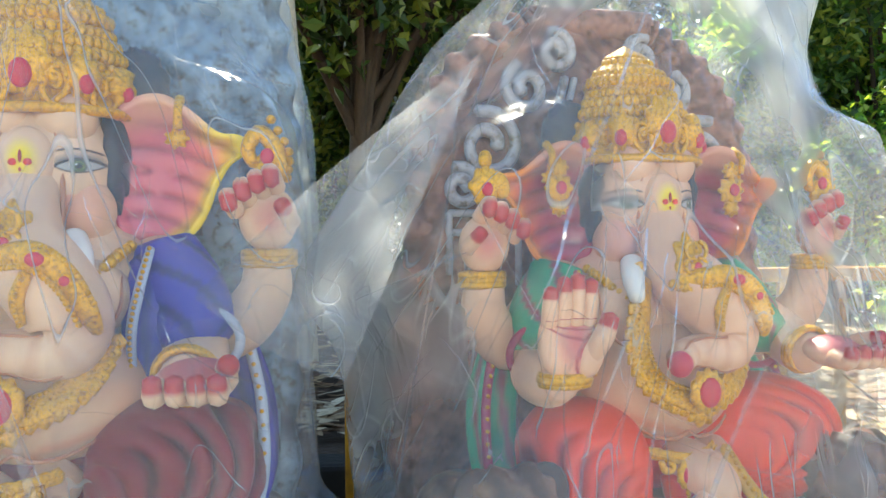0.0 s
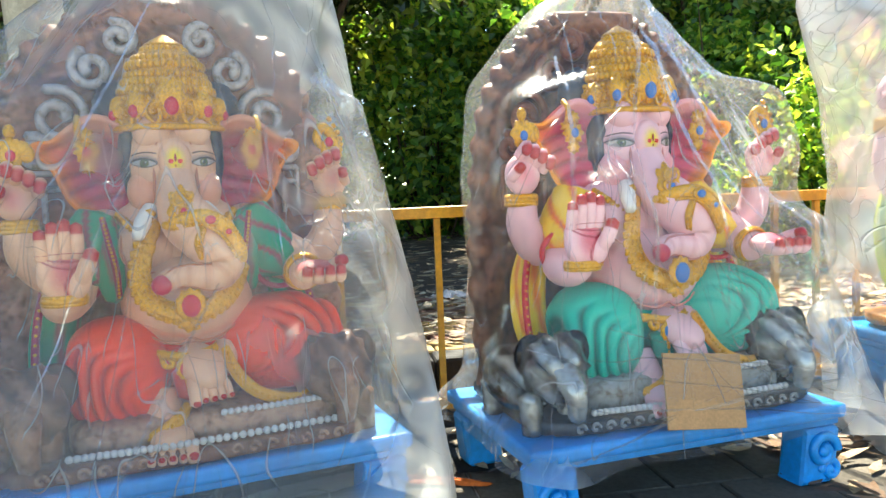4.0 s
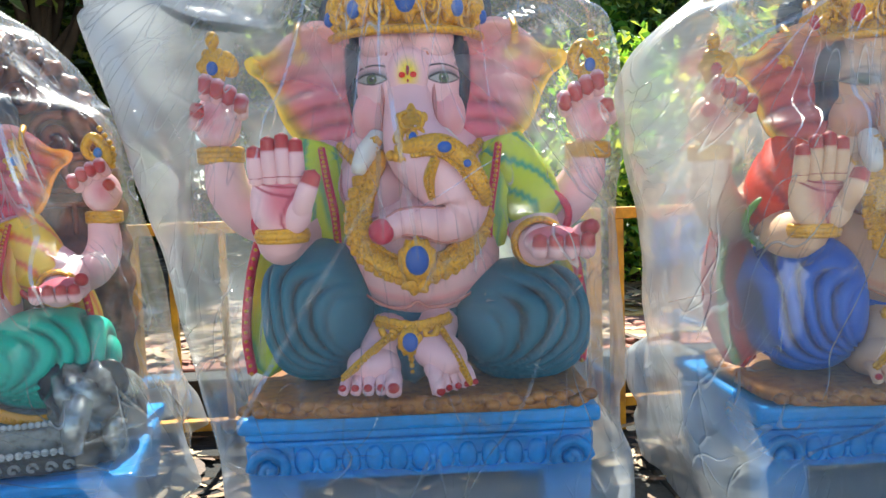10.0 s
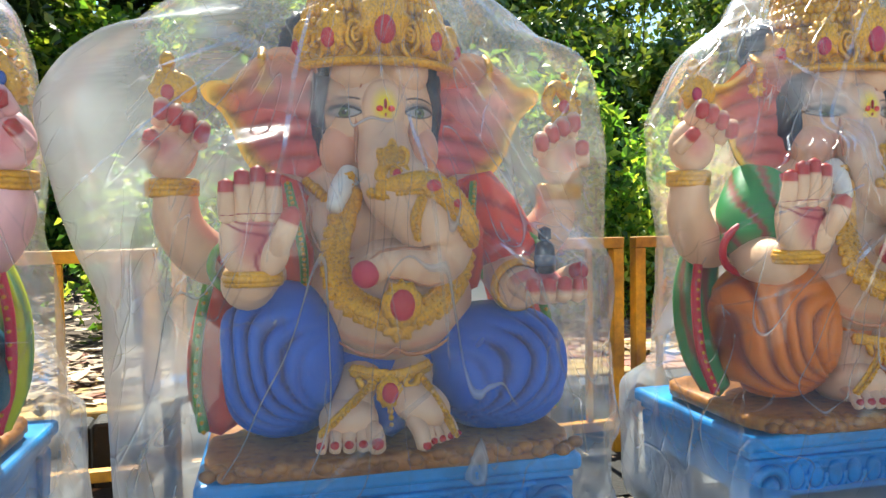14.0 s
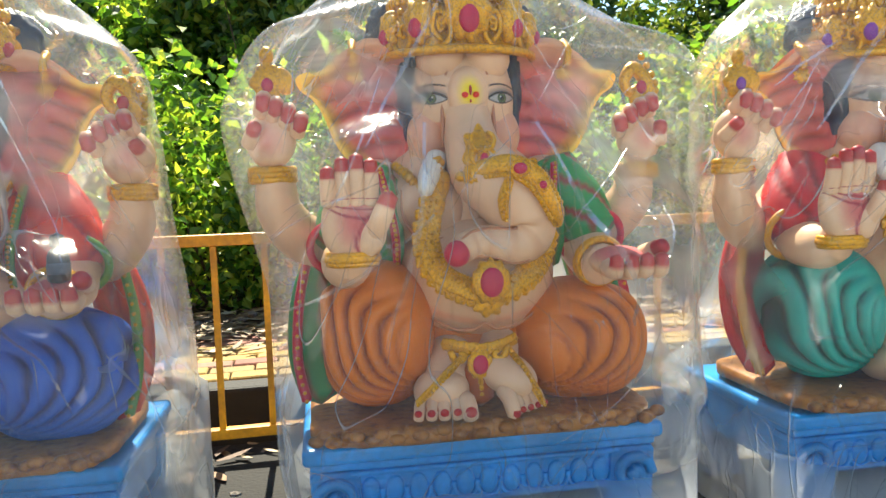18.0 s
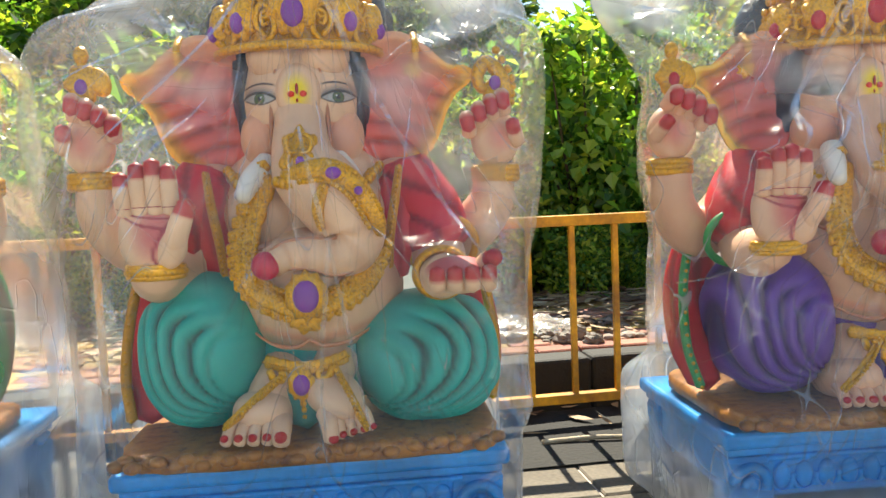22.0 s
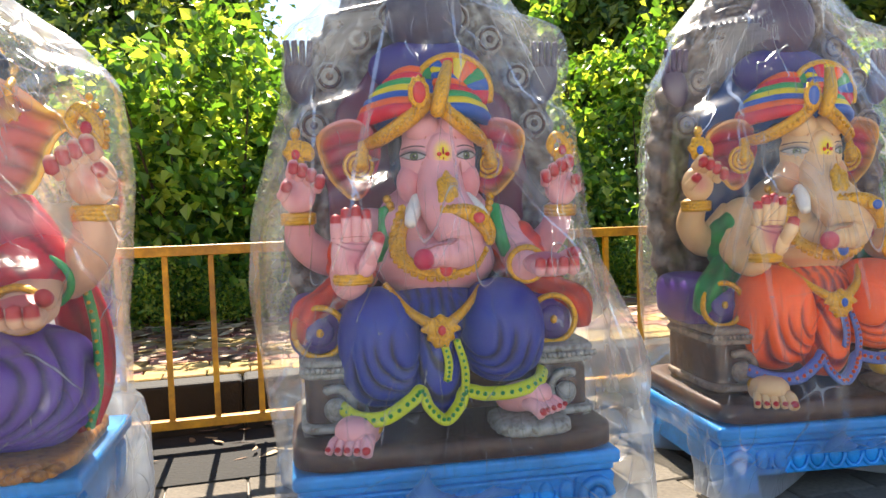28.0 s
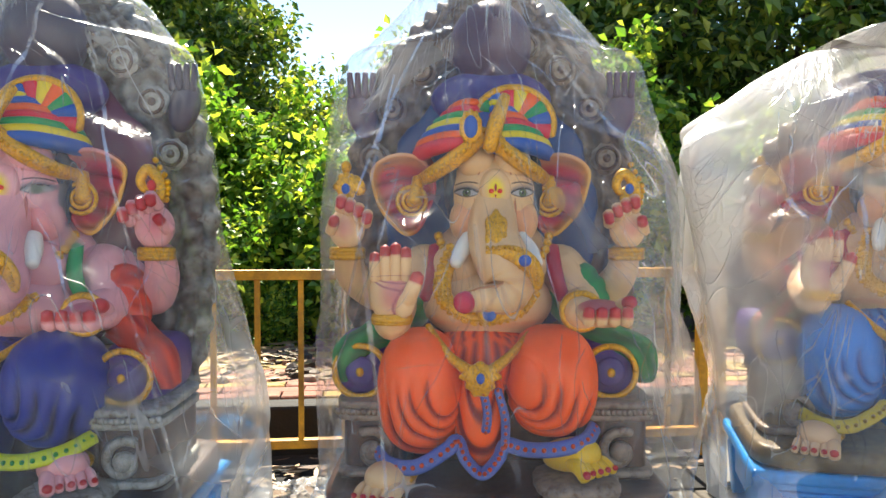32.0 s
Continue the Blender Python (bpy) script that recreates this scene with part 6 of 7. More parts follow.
for i, x, y, turn, s in ((0, -3.6, 6.3, 0, 1.0), (0, -0.8, 6.8, 70, 1.05), (0, 1.8, 7.0, 130, 1.0), (0, 3.0, 8.4, 200, 1.0), (0, 8.6, 10.4, 280, 0.95), (0, 0.1, 5.4, 150, 0.95), (0, 2.4, 13.5, 20, 1.0), (0, 4.4, 15.0, 110, 1.0), (1, 8.8, 8.8, 15, 1.0), (1, 10.9, 9.8, 100, 0.95), (2, 12.9, 10.4, 0, 0.85),
                         (2, 14.6, 11.2, 60, 0.9), (1, 17.2, 8.4, 220, 1.05), (1, 19.6, 7.8, 300, 1.15), (0, 22.0, 7.6, 40, 1.0), (1, 24.4, 8.0, 90, 1.2), (0, -6.5, 8.5, 90, 1.1), (1, 0.6, 13.5, 250, 1.3), (0, 6.0, 14.5, 30, 1.1), (1, 10.0, 14.8, 170, 1.1),
                         (1, 19.0, 14.0, 20, 1.25), (1, 27.5, 11.0, 130, 1.4), (2, 16.1, 13.4, 200, 1.1), (0, -1.6, 4.6, 210, 0.9)):
    put(trees, i, x, y, turn, s)
# the pale-barked trunk near the pavement
pale = tagged(new("tree"), "pale peeling eucalyptus trunk with high foliage", "tree", "roadside trees")
limb_mesh("trunk", [([(0, 0, -0.2), (-0.05, 0, 1.4), (-0.16, 0.02, 3.2), (-0.22, 0, 5.5)], [0.21, 0.185, 0.165, 0.12]), ([(-0.16, 0.02, 3.2), (0.3, 0.1, 4.2), (0.7, 0.1, 5.0)], [0.09, 0.07, 0.03])], M_BARK, pale)
_rng = np.random.RandomState(5)
leaf_cloud("crown", M_LEAF_D, 7000, _rng, [(c[0], c[1], c[2], c[3]) for c in clumps(_rng, 60, 1.9, 1.6, 1.5, 5.6, 0.2)], 0.25, 0.16, 0.9, pale, 3.2)
pale.location = (1.50, 3.5, B0)
# twigs and sprays of leaves that hang over the bushes
sprig = tagged(new("hanging_branch"), "overhanging leafy branch with large green leaves", "branch")
_rng = np.random.RandomState(9)
_cl = [(0.15 * i, 0.05 * math.sin(i), 0.06 * i - 0.012 * i * i, 0.55) for i in range(9)]
limb_mesh("twig", [([(c[0], c[1], c[2]) for c in _cl[::2]], [0.014, 0.012, 0.010, 0.008, 0.004])], M_BARK_D, sprig)
leaf_cloud("foliage", M_LEAF, 130, _rng, _cl, 0.16, 0.2, 1.4, sprig, 1.9)
sprig.location = (8.3, 4.0, 2.25)


# ---------- tables ----------
def scroll_leg(S_w, S_d, h, sx):
    """A thick scrolled bracket leg as one mesh."""
    bm = box_bm(-S_w / 2, S_w / 2, -S_d / 2, S_d / 2, 0, h, 0.016, seg=2)
    for v in bm.verts:
        u = v.co.z / h
        v.co.x += sx * (0.028 * math.sin(u * math.pi) - 0.02 * (1 - u) ** 2)
        v.co.y -= 0.014 * math.sin(u * math.pi)
    return bm


def volute(c, r, sx, thick):
    S = Sculpt()
    pts = [(c[0] + sx * r * (1 - 0.055 * i) * math.cos(0.55 * i), c[1], c[2] + r * (1 - 0.055 * i) * math.sin(0.55 * i)) for i in range(15)]
    S.tube(pts, [thick] * 15, (0, 0, 0), 44, 8)
    S.ball((c[0], c[1], c[2]), (r * 0.35, thick * 1.1, r * 0.35), (0, 0, 0), nu=12, nv=8)
    return np.vstack(S.v).tolist(), S.f


def blue_table(x, y, ztop, w=1.04, d=0.66, yaw=0, apron=True):
    e = tagged(new("low_table"), "low bright blue painted wooden table with scrolled legs" if not apron else "low bright blue painted table with a scalloped carved apron", "table", "statue tables")
    e.matrix_basis = pose(x, y, GZ, 0, 0, yaw)
    h = ztop - GZ - 0.004
    bm = box_bm(-w / 2, w / 2, -d / 2, d / 2, h - 0.045, h, 0.014, seg=3)
    box_bm(-w / 2 + 0.018, w / 2 - 0.018, -d / 2 + 0.018, d / 2 - 0.018, h - 0.066, h - 0.044, 0.006, bm)
    part("tabletop", bm, M_BLUE, e)
    lh = h - 0.066
    if apron:
        z0, z1 = lh - 0.115, lh - 0.0005
        for sy, yy in ((-1, -d / 2 + 0.045), (1, d / 2 - 0.045)):
            part("apron", box_bm(-w / 2 + 0.11, w / 2 - 0.11, yy - 0.014, yy + 0.014, z0, z1, 0.006), M_BLUE, e)
        for sx in (-1, 1):
            part("apron", box_bm(sx * (w / 2 - 0.045) - 0.014, sx * (w / 2 - 0.045) + 0.014, -d / 2 + 0.11, d / 2 - 0.11, z0, z1, 0.006), M_BLUE, e)
        # scallops along the front, each a raised oval with a rim
        S = Sculpt()
        nn = 11
        for i in range(nn):
            xx = -w / 2 + 0.17 + (w - 0.34) * i / (nn - 1)
            S.ball((xx, -d / 2 + 0.030, lh - 0.06), (0.025, 0.012, 0.036), (0, 0, 0), nu=14, nv=8)
            ring = [(xx + 0.034 * math.cos(t), -d / 2 + 0.029, lh - 0.058 + 0.046 * math.sin(t)) for t in np.linspace(math.pi, 2 * math.pi, 8)]
            S.tube(ring, [0.007] * 8, (0, 0, 0), 14, 6)
        S.tube([(-w / 2 + 0.12, -d / 2 + 0.028, lh - 0.012), (w / 2 - 0.12, -d / 2 + 0.028, lh - 0.012)], [0.008] * 3, (0, 0, 0), 6, 8)
        mesh_ob("carving", np.vstack(S.v).tolist(), S.f, M_BLUE, e, smooth=True)
    for sx in (-1, 1):
        for sy in (-1, 1):
            leg = part("leg", scroll_leg(0.13, 0.11, lh - 0.001, sx), M_BLUE, e)
            leg.location = (sx * (w / 2 - 0.085), sy * (d / 2 - 0.075), 0)
            if sy < 0:
                V, F = volute((0, -0.062, lh - 0.075), 0.055, sx, 0.015)
                mesh_ob("volute", V, F, M_BLUE, leg, smooth=True)
                V, F = volute((sx * 0.03, -0.058, 0.045), 0.036, -sx, 0.012)
                mesh_ob("volute", V, F, M_BLUE, leg, smooth=True)
    return e


# ---------- plastic covers ----------
from mathutils.bvhtree import BVHTree
from mathutils.kdtree import KDTree


def cover(points, m, mat, label, top, bottom_z, sil_l, sil_r, table_z=0.0, pad=0.018, seed=1, creases=(), hull=0.8, name="plastic_cover", depth=1.0):
    """Film thrown over a thing: taut between what sticks out, slack and rippled elsewhere.
    top: the gathered tip. sil_l, sil_r: rows (height, x) of its two hanging edges."""
    P = np.array([m @ Vector(p) for p in points])
    cx, cy = 0.5 * (P[:, 0].min() + P[:, 0].max()), P[:, 1].mean()
    top_z = top[2]
    bm = bmesh.new()
    for p in P[::max(1, len(P) // 8000)]:
        bm.verts.new(p)
    bm.verts.new(top)
    bmesh.ops.convex_hull(bm, input=bm.verts[:])
    tree_ = BVHTree.FromBMesh(bm)
    bm.free()
    nz, na = 120, 260
    zs = bottom_z + (top_z - 0.012 - bottom_z) * np.linspace(0, 1, nz)
    # more columns on the front
    A = np.linspace(0, 2 * np.pi, na, endpoint=False)
    A = A + 0.35 * np.sin(A + np.pi / 2) * 1.0 - 0.35
    D = np.stack([np.cos(A), np.sin(A)], 1)
    R = np.zeros((nz, na))
    SUP = np.zeros((nz, na))
    for i, z in enumerate(zs):
        o = Vector((cx, cy, z))
        for j in range(na):
            d = Vector((D[j, 0], D[j, 1], 0))
            hit, _, _, dist = tree_.ray_cast(o + d * 4, -d)
            R[i, j] = 4 - dist if hit and dist < 4 else 0.02
        sl = P[np.abs(P[:, 2] - z) < 0.08][:, :2] - np.array([cx, cy])
        if len(sl) > 8:
            near = P[np.abs(P[:, 2] - z) < 0.025][:, :2] - np.array([cx, cy])
            if len(near):
                SUP[i] = np.where(np.abs(near @ np.stack([-D[:, 1], D[:, 0]], 1).T) < 0.03, near @ D.T, 0).max(0)
            sl = sl[::max(1, len(sl) // 400)]
            dot = sl @ D.T
            perp = np.abs(sl @ np.stack([-D[:, 1], D[:, 0]], 1).T)
            sup = np.where(perp < 0.10, dot, 0.02).max(0)
            sup = np.clip(sup, 0.02, R[i])
            hf = 1.0 if z < table_z + 0.03 else hull
            R[i] = hf * R[i] + (1 - hf) * np.maximum(sup, R[i] * 0.6)
    for _ in range(3):
        R = (np.roll(R, 1, 1) + 2 * R + np.roll(R, -1, 1)) / 4
        R[1:-1] = (R[:-2] + 2 * R[1:-1] + R[2:]) / 4
    # stand clear of whatever juts out, by a rounded envelope
    S2 = SUP.copy()
    for dz in range(-3, 4):
        S2 = np.maximum(S2, np.roll(SUP, dz, 0) * (1 if abs(dz) < 3 else 0.97))
    S3 = S2.copy()
    for da in range(-7, 8):
        S3 = np.maximum(S3, np.roll(S2, da, 1) * math.cos(da * 0.024))
    R = np.maximum(R, S3 + 0.004)
    for _ in range(5):
        R = (np.roll(R, 1, 1) + 2 * R + np.roll(R, -1, 1)) / 4
        R[1:-1] = (R[:-2] + 2 * R[1:-1] + R[2:]) / 4
    zl, xl = np.array(sil_l).T if len(sil_l) else (None, None)
    zr, xr = np.array(sil_r).T if len(sil_r) else (None, None)
    V, K = [], []
    sd = seed * 7.3
    TL, TR, LO, HI = (np.zeros(nz) for _ in range(4))
    for i, z in enumerate(zs):
        X = cx + (R[i] + pad) * D[:, 0]
        lo, hi = X.min(), X.max()
        tl = np.interp(z, zl[::-1], xl[::-1])
        tr_ = np.interp(z, zr[::-1], xr[::-1])
        if z > zl[0]:
            q = (z - zl[0]) / (top_z - zl[0])
            tl = xl[0] * (1 - q) + top[0] * q
        if z > zr[0]:
            q = (z - zr[0]) / (top_z - zr[0])
            tr_ = xr[0] * (1 - q) + top[0] * q
        if z < table_z + 0.02:
            tl, tr_ = min(tl, lo), max(tr_, hi)
        nr = P[np.abs(P[:, 2] - z) < 0.05]
        if len(nr):
            tl, tr_ = min(tl, nr[:, 0].min() - 0.012), max(tr_, nr[:, 0].max() + 0.012)
        TL[i], TR[i], LO[i], HI[i] = tl, tr_, lo, hi
    for _ in range(9):
        TL[1:-1] = (TL[:-2] + 2 * TL[1:-1] + TL[2:]) / 4
        TR[1:-1] = (TR[:-2] + 2 * TR[1:-1] + TR[2:]) / 4
    B = P[:-24]
    kd = KDTree(len(B))
    for i, q in enumerate(B):
        kd.insert(q, i)
    kd.balance()
    SL = []
    for i, z in enumerate(zs):
        u = (z - bottom_z) / (top_z - bottom_z)
        rr = R[i] + pad
        X, Y = cx + rr * D[:, 0], cy + rr * D[:, 1] * depth
        lo, hi, tl, tr_ = LO[i], HI[i], TL[i], TR[i]
        mid = 0.5 * (lo + hi)
        X = np.where(X < mid, mid + (X - mid) * (mid - tl) / max(1e-3, mid - lo), mid + (X - mid) * (tr_ - mid) / max(1e-3, hi - mid))
        for j in range(na):
            c, s = D[j]
            q = Vector((c * 1.2 + sd, s * 1.2, z * 0.5))
            w = noise.noise(q * 2.2) * 0.006
            n1 = abs(noise.noise(Vector((c * 3.8 + sd, s * 3.8 + 0.5 * z, z * 0.8))))
            n2 = abs(noise.noise(Vector((c * 8 - sd, s * 8 - 1.3 * z, z * 2.2))))
            r1, r2 = max(0, 1 - n1 * 9), max(0, 1 - n2 * 7)
            w += 0.003 * r1 + 0.001 * r2
            w += math.sin(A[j] * 19 + 3 * math.sin(A[j] * 3 + sd)) * 0.008 * smoothstep(0.75, 0.97, u)
            k = 0.10 * r1 ** 4 + 0.05 * r2 ** 4
            V.append((X[j] + c * w, Y[j] + s * w, z + (0.02 * noise.noise(Vector((A[j] * 4, sd, 0))) if i == 0 else 0)))
            K.append(min(1, k))
            SL.append(min(1.0, smoothstep(0.10, 0.25, kd.find(V[-1])[2]) + 0.45 * smoothstep(0.80, 0.98, u)))
    F = []
    for i in range(nz - 1):
        for j in range(na):
            k = (j + 1) % na
            F.append((i * na + j, i * na + k, (i + 1) * na + k, (i + 1) * na + j))
    V.append(tuple(top))
    K.append(1.0)
    SL.append(1.0)
    F += [((nz - 1) * na + j, (nz - 1) * na + (j + 1) % na, len(V) - 1) for j in range(na)]
    ob = mesh_ob(name, V, F, mat, smooth=True)
    at = ob.data.attributes.new("fold", "FLOAT", "POINT")
    at.data.foreach_set("value", np.array(K, dtype=np.float32))
    at = ob.data.attributes.new("slack", "FLOAT", "POINT")
    at.data.foreach_set("value", np.array(SL, dtype=np.float32))
    # run of the pull: the angle and the way down from the gathered tip
    W = np.array(V)
    dx, dz = W[:, 0] - top[0], top[2] + 0.12 - W[:, 2]
    fan = np.stack([np.arctan2(dx, dz) * 1.6, np.hypot(dx, dz), 0.8 * W[:, 1]], 1)
    at = ob.data.attributes.new("fan", "FLOAT_VECTOR", "POINT")
    at.data.foreach_set("vector", fan.astype(np.float32).ravel())
    # long doubled folds and fine scratches lying on the sheet
    skin = BVHTree.FromPolygons(V, F)
    rng = random.Random(seed * 31)

    def ribbon(x0, z0, x1, z1, wide, bend):
        vs, fs = [], []
        dx, dz = x1 - x0, z1 - z0
        L = math.hypot(dx, dz)
        px, pz = -dz / L, dx / L
        N = max(6, int(L / 0.025))
        for i in range(N + 1):
            t = i / N
            wd = wide * (0.10 + 0.9 * math.sin(math.pi * min(1, t * 0.85 + 0.12)) ** 0.7) * (0.85 + 0.3 * noise.noise(Vector((t * 7, x0 * 5, z0))))
            o = bend * math.sin(math.pi * t) + 0.006 * noise.noise(Vector((t * 4, z1 * 5, seed)))
            for e in (-0.5, 0.5):
                x, z = x0 + dx * t + px * (o + e * wd), z0 + dz * t + pz * (o + e * wd)
                hit, nrm, _, _ = skin.ray_cast(Vector((x, -3, z)), Vector((0, 1, 0)))
                if hit is None:
                    return vs, fs
                vs.append((hit.x, hit.y - 0.004 - 0.003 * (e > 0), hit.z))
            if i:
                k = len(vs)
                fs.append((k - 4, k - 3, k - 1, k - 2))
        return vs, fs
    more = []
    for i in range(4):
        z0 = bottom_z + (top_z - bottom_z) * rng.uniform(0.45, 0.95)
        x0 = top[0] + rng.gauss(0, 0.16)
        an = (x0 - top[0]) * 2.2 + rng.gauss(0, 0.25)
        L = rng.uniform(0.35, 0.8)
        more.append((x0, z0, x0 + L * math.sin(an), max(bottom_z + 0.05, z0 - L * math.cos(an))))
    for x0, z0, x1, z1 in list(creases) + more:
        vs, fs = ribbon(x0, z0, x1, z1, rng.uniform(0.004, 0.018), rng.uniform(-0.015, 0.015))
        if fs:
            mesh_ob("fold", vs, fs, FOLD, ob, smooth=True)
    xs = sorted(v[0] for v in V)
    xa, xb = xs[len(xs) // 50], xs[-len(xs) // 50]
    vs, fs = [], []
    for i in range(70):
        z0 = bottom_z + (top_z - bottom_z) * (0.1 + 0.82 * rng.random() ** 0.7)
        x0 = rng.uniform(xa + 0.08, xb - 0.08)
        an = rng.gauss(0, 0.55) + (x0 - cx) * 0.6
        L = rng.uniform(0.05, 0.32)
        a, b = ribbon(x0, z0, x0 + L * math.sin(an), z0 - L * math.cos(an), rng.uniform(0.0012, 0.004), rng.uniform(-0.01, 0.01))
        if b:
            fs += [tuple(i + len(vs) for i in f) for f in b]
            vs += a
    tagged(mesh_ob("fine_creases", vs, fs, FOLD, ob, smooth=True), kind="stuff")
    return tagged(ob, label, "plastic cover", "plastic covers")


FOLD = film_material("doubled_film", 0.17, 17, 0.3, (0.62, 0.65, 0.68), fan=False)
# ---------- the row of statues ----------
PEACH, PINK, SALMON = lin("dab79a"), lin("e6bcc0"), lin("d9af93")
EAR_A = dict(ear_in=lin("d86e68"), ear_mid=lin("ea8c58"), ear_rim=lin("f4d470"))
EAR_P = dict(ear_in=lin("e07c88"), ear_mid=lin("f09a5a"), ear_rim=lin("f4d85c"))
COVERS = []


def place(made, tilak_h, tp, sc, yaw, label):
    ob, V = made
    base = Vector((tp[0], tp[1], tp[2])) - Euler((0, 0, radians(yaw))).to_matrix() @ Vector((0, -0.03 * sc, tilak_h * sc))
    m = Matrix.LocRotScale(base, Euler((0, 0, radians(yaw))), (sc, sc, sc))
    ob.matrix_basis = m
    tagged(ob, label, "statue", "wrapped statues")
    return ob, V, m, base


def wrapped(k, made, tilak_h, tp, sc, yaw, label, table, film, sil_l, sil_r, top, creases=(), bottom=GZ + 0.012, hull=0.8, film_label="thin milky polythene sheet draped over a painted statue"):
    ob, V, m, base = place(made, tilak_h, tp, sc, yaw, label)
    w, d, dy, apron = table
    off = Euler((0, 0, radians(yaw))).to_matrix() @ Vector((0, dy, 0))
    blue_table(base.x + off.x, base.y + off.y, base.z, w, d, yaw, apron)
    inv = m.inverted()
    pts = [tuple(v) for v in V[::5]]
    for sx in (-1, 1):
        for sy in (-1, 1):
            for z in np.linspace(GZ, base.z, 6):
                q = Euler((0, 0, radians(yaw))).to_matrix() @ Vector((sx * w / 2, dy + sy * d / 2, 0))
                pts.append(tuple(inv @ Vector((base.x + q.x, base.y + q.y, z))))
    haze, crease, tint = film
    haze *= 1.05 if 1 < k < 10 else 1.15
    mat = film_material("milky_film_" + "abcdefghijk"[k], haze, k + 1, crease, tint, slack=(0.22, 0.18, 0.28, 0.32, 0.25, 0.42, 0.46, 0.46, 0.36, 0.36, 0.46)[k], soft=0.6 if k < 3 or k > 7 else 0.85)
    COVERS.append(cover(pts, m, mat, film_label, top, bottom, sil_l, sil_r, base.z, seed=k + 1, creases=creases, hull=hull))
    return ob, m


WT = (0.60, 0.63, 0.66)
TAB = (0.96, 0.64, 0.18, True)
# figure in front of a blue-grey carved slab, red wrap
wrapped(0, arched_statue("seated_statue", 0.80, 0.06, lin("5a6c84"), lin("90a2b4"), None, lin("6a5a50"), lin("8a7a6c"), None, [(0.0, 0.40), (0.5, 0.41), (0.9, 0.41), (1.2, 0.37), (1.36, 0.28), (1.44, 0.16)], royal=False, skin=PEACH, dhoti=lin("7a1226"), dhoti_d=lin("36060f"), shawl=lin("3f3a96"), shawl_d=lin("1c1a50"), trim=lin("b8bcc8"), gem=lin("b81c3c"), **EAR_P),
        0.80, (1.59, 0.10, 1.28), 1.0, 6, "painted elephant-headed statue in dark red before a blue-grey slab", (1.06, 0.70, 0.12, False), (0.16, 0.35, (0.60, 0.65, 0.68)),
        [(1.72, 1.05), (1.4, 0.98), (0.8, 0.95), (0.2, 0.92)], [(1.72, 1.96), (1.53, 2.01), (1.37, 2.04), (1.27, 2.04), (0.86, 2.05), (0.54, 2.08), (0.2, 2.1)], (1.5, 0.4, 2.0))
wrapped(1, arched_statue("seated_statue", 0.78, 0.06, lin("6a4438"), lin("a87c6c"), lin("b9b4b8"), lin("6e4c40"), lin("a08070"), (lin("8a6a58"), lin("4a342a")), [(0.0, 0.48), (0.4, 0.48), (0.7, 0.45), (0.95, 0.42), (1.10, 0.35), (1.20, 0.22), (1.24, 0.14)], skin=SALMON, dhoti=lin("e2481c"), dhoti_d=lin("8e1c0c"), shawl=lin("1f8a62"), shawl_d=lin("8a2444"), trim=lin("8a2444"), gem=lin("b81c3c"), ear_in=lin("a83a4a"), ear_mid=lin("d8622c"), ear_rim=lin("e08a34")),
        0.782, (2.788, 0.345, 1.219), 1.0, 14, "painted elephant-headed statue in orange cloth before a brown carved arch", (1.14, 0.72, 0.14, False), (0.16, 0.45, (0.62, 0.65, 0.65)),
        [(1.92, 2.66), (1.76, 2.47), (1.56, 2.31), (1.51, 2.25), (1.30, 2.14), (1.06, 1.98), (1.0, 1.99), (0.92, 2.08), (0.8, 2.10), (0.45, 2.11), (0.17, 2.10)], [(1.94, 3.15), (1.78, 3.22), (1.62, 3.26), (1.34, 3.3), (1.05, 3.37), (0.69, 3.44), (0.31, 3.5), (0.17, 3.51)], (2.88, 0.55, 2.10),
        [(2.78, 1.7, 2.45, 1.0), (2.75, 1.1, 2.6, 0.4), (2.36, 1.5, 2.18, 0.5), (2.9, 0.9, 2.55, 0.25)])
# a loose corner of that sheet, drawn out sideways
_v, _f = [], []
for i in range(29):
    u = 0.015 + 0.985 * i / 28
    for j in range(25):
        t = j / 24
        e = Vector((2.37, 0.10, 1.46)) * (1 - t) + Vector((2.13, 0.10, 0.90)) * t
        q = Vector((1.89, 0.04, 1.05)) * (1 - u) + e * u
        q.y += 0.018 * math.sin(t * 9 + 1) * u + 0.010 * noise.noise(Vector((u * 6, t * 14, 3)))
        q.z += 0.02 * math.sin(math.pi * u) * (1 - 2 * t)
        _v.append(tuple(q))
        if i and j:
            k = i * 25 + j
            _f.append((k - 26, k - 25, k, k - 1))
mesh_ob("loose_corner", _v, _f, FOLD, COVERS[-1], "loose corner of the milky sheet", smooth=True)
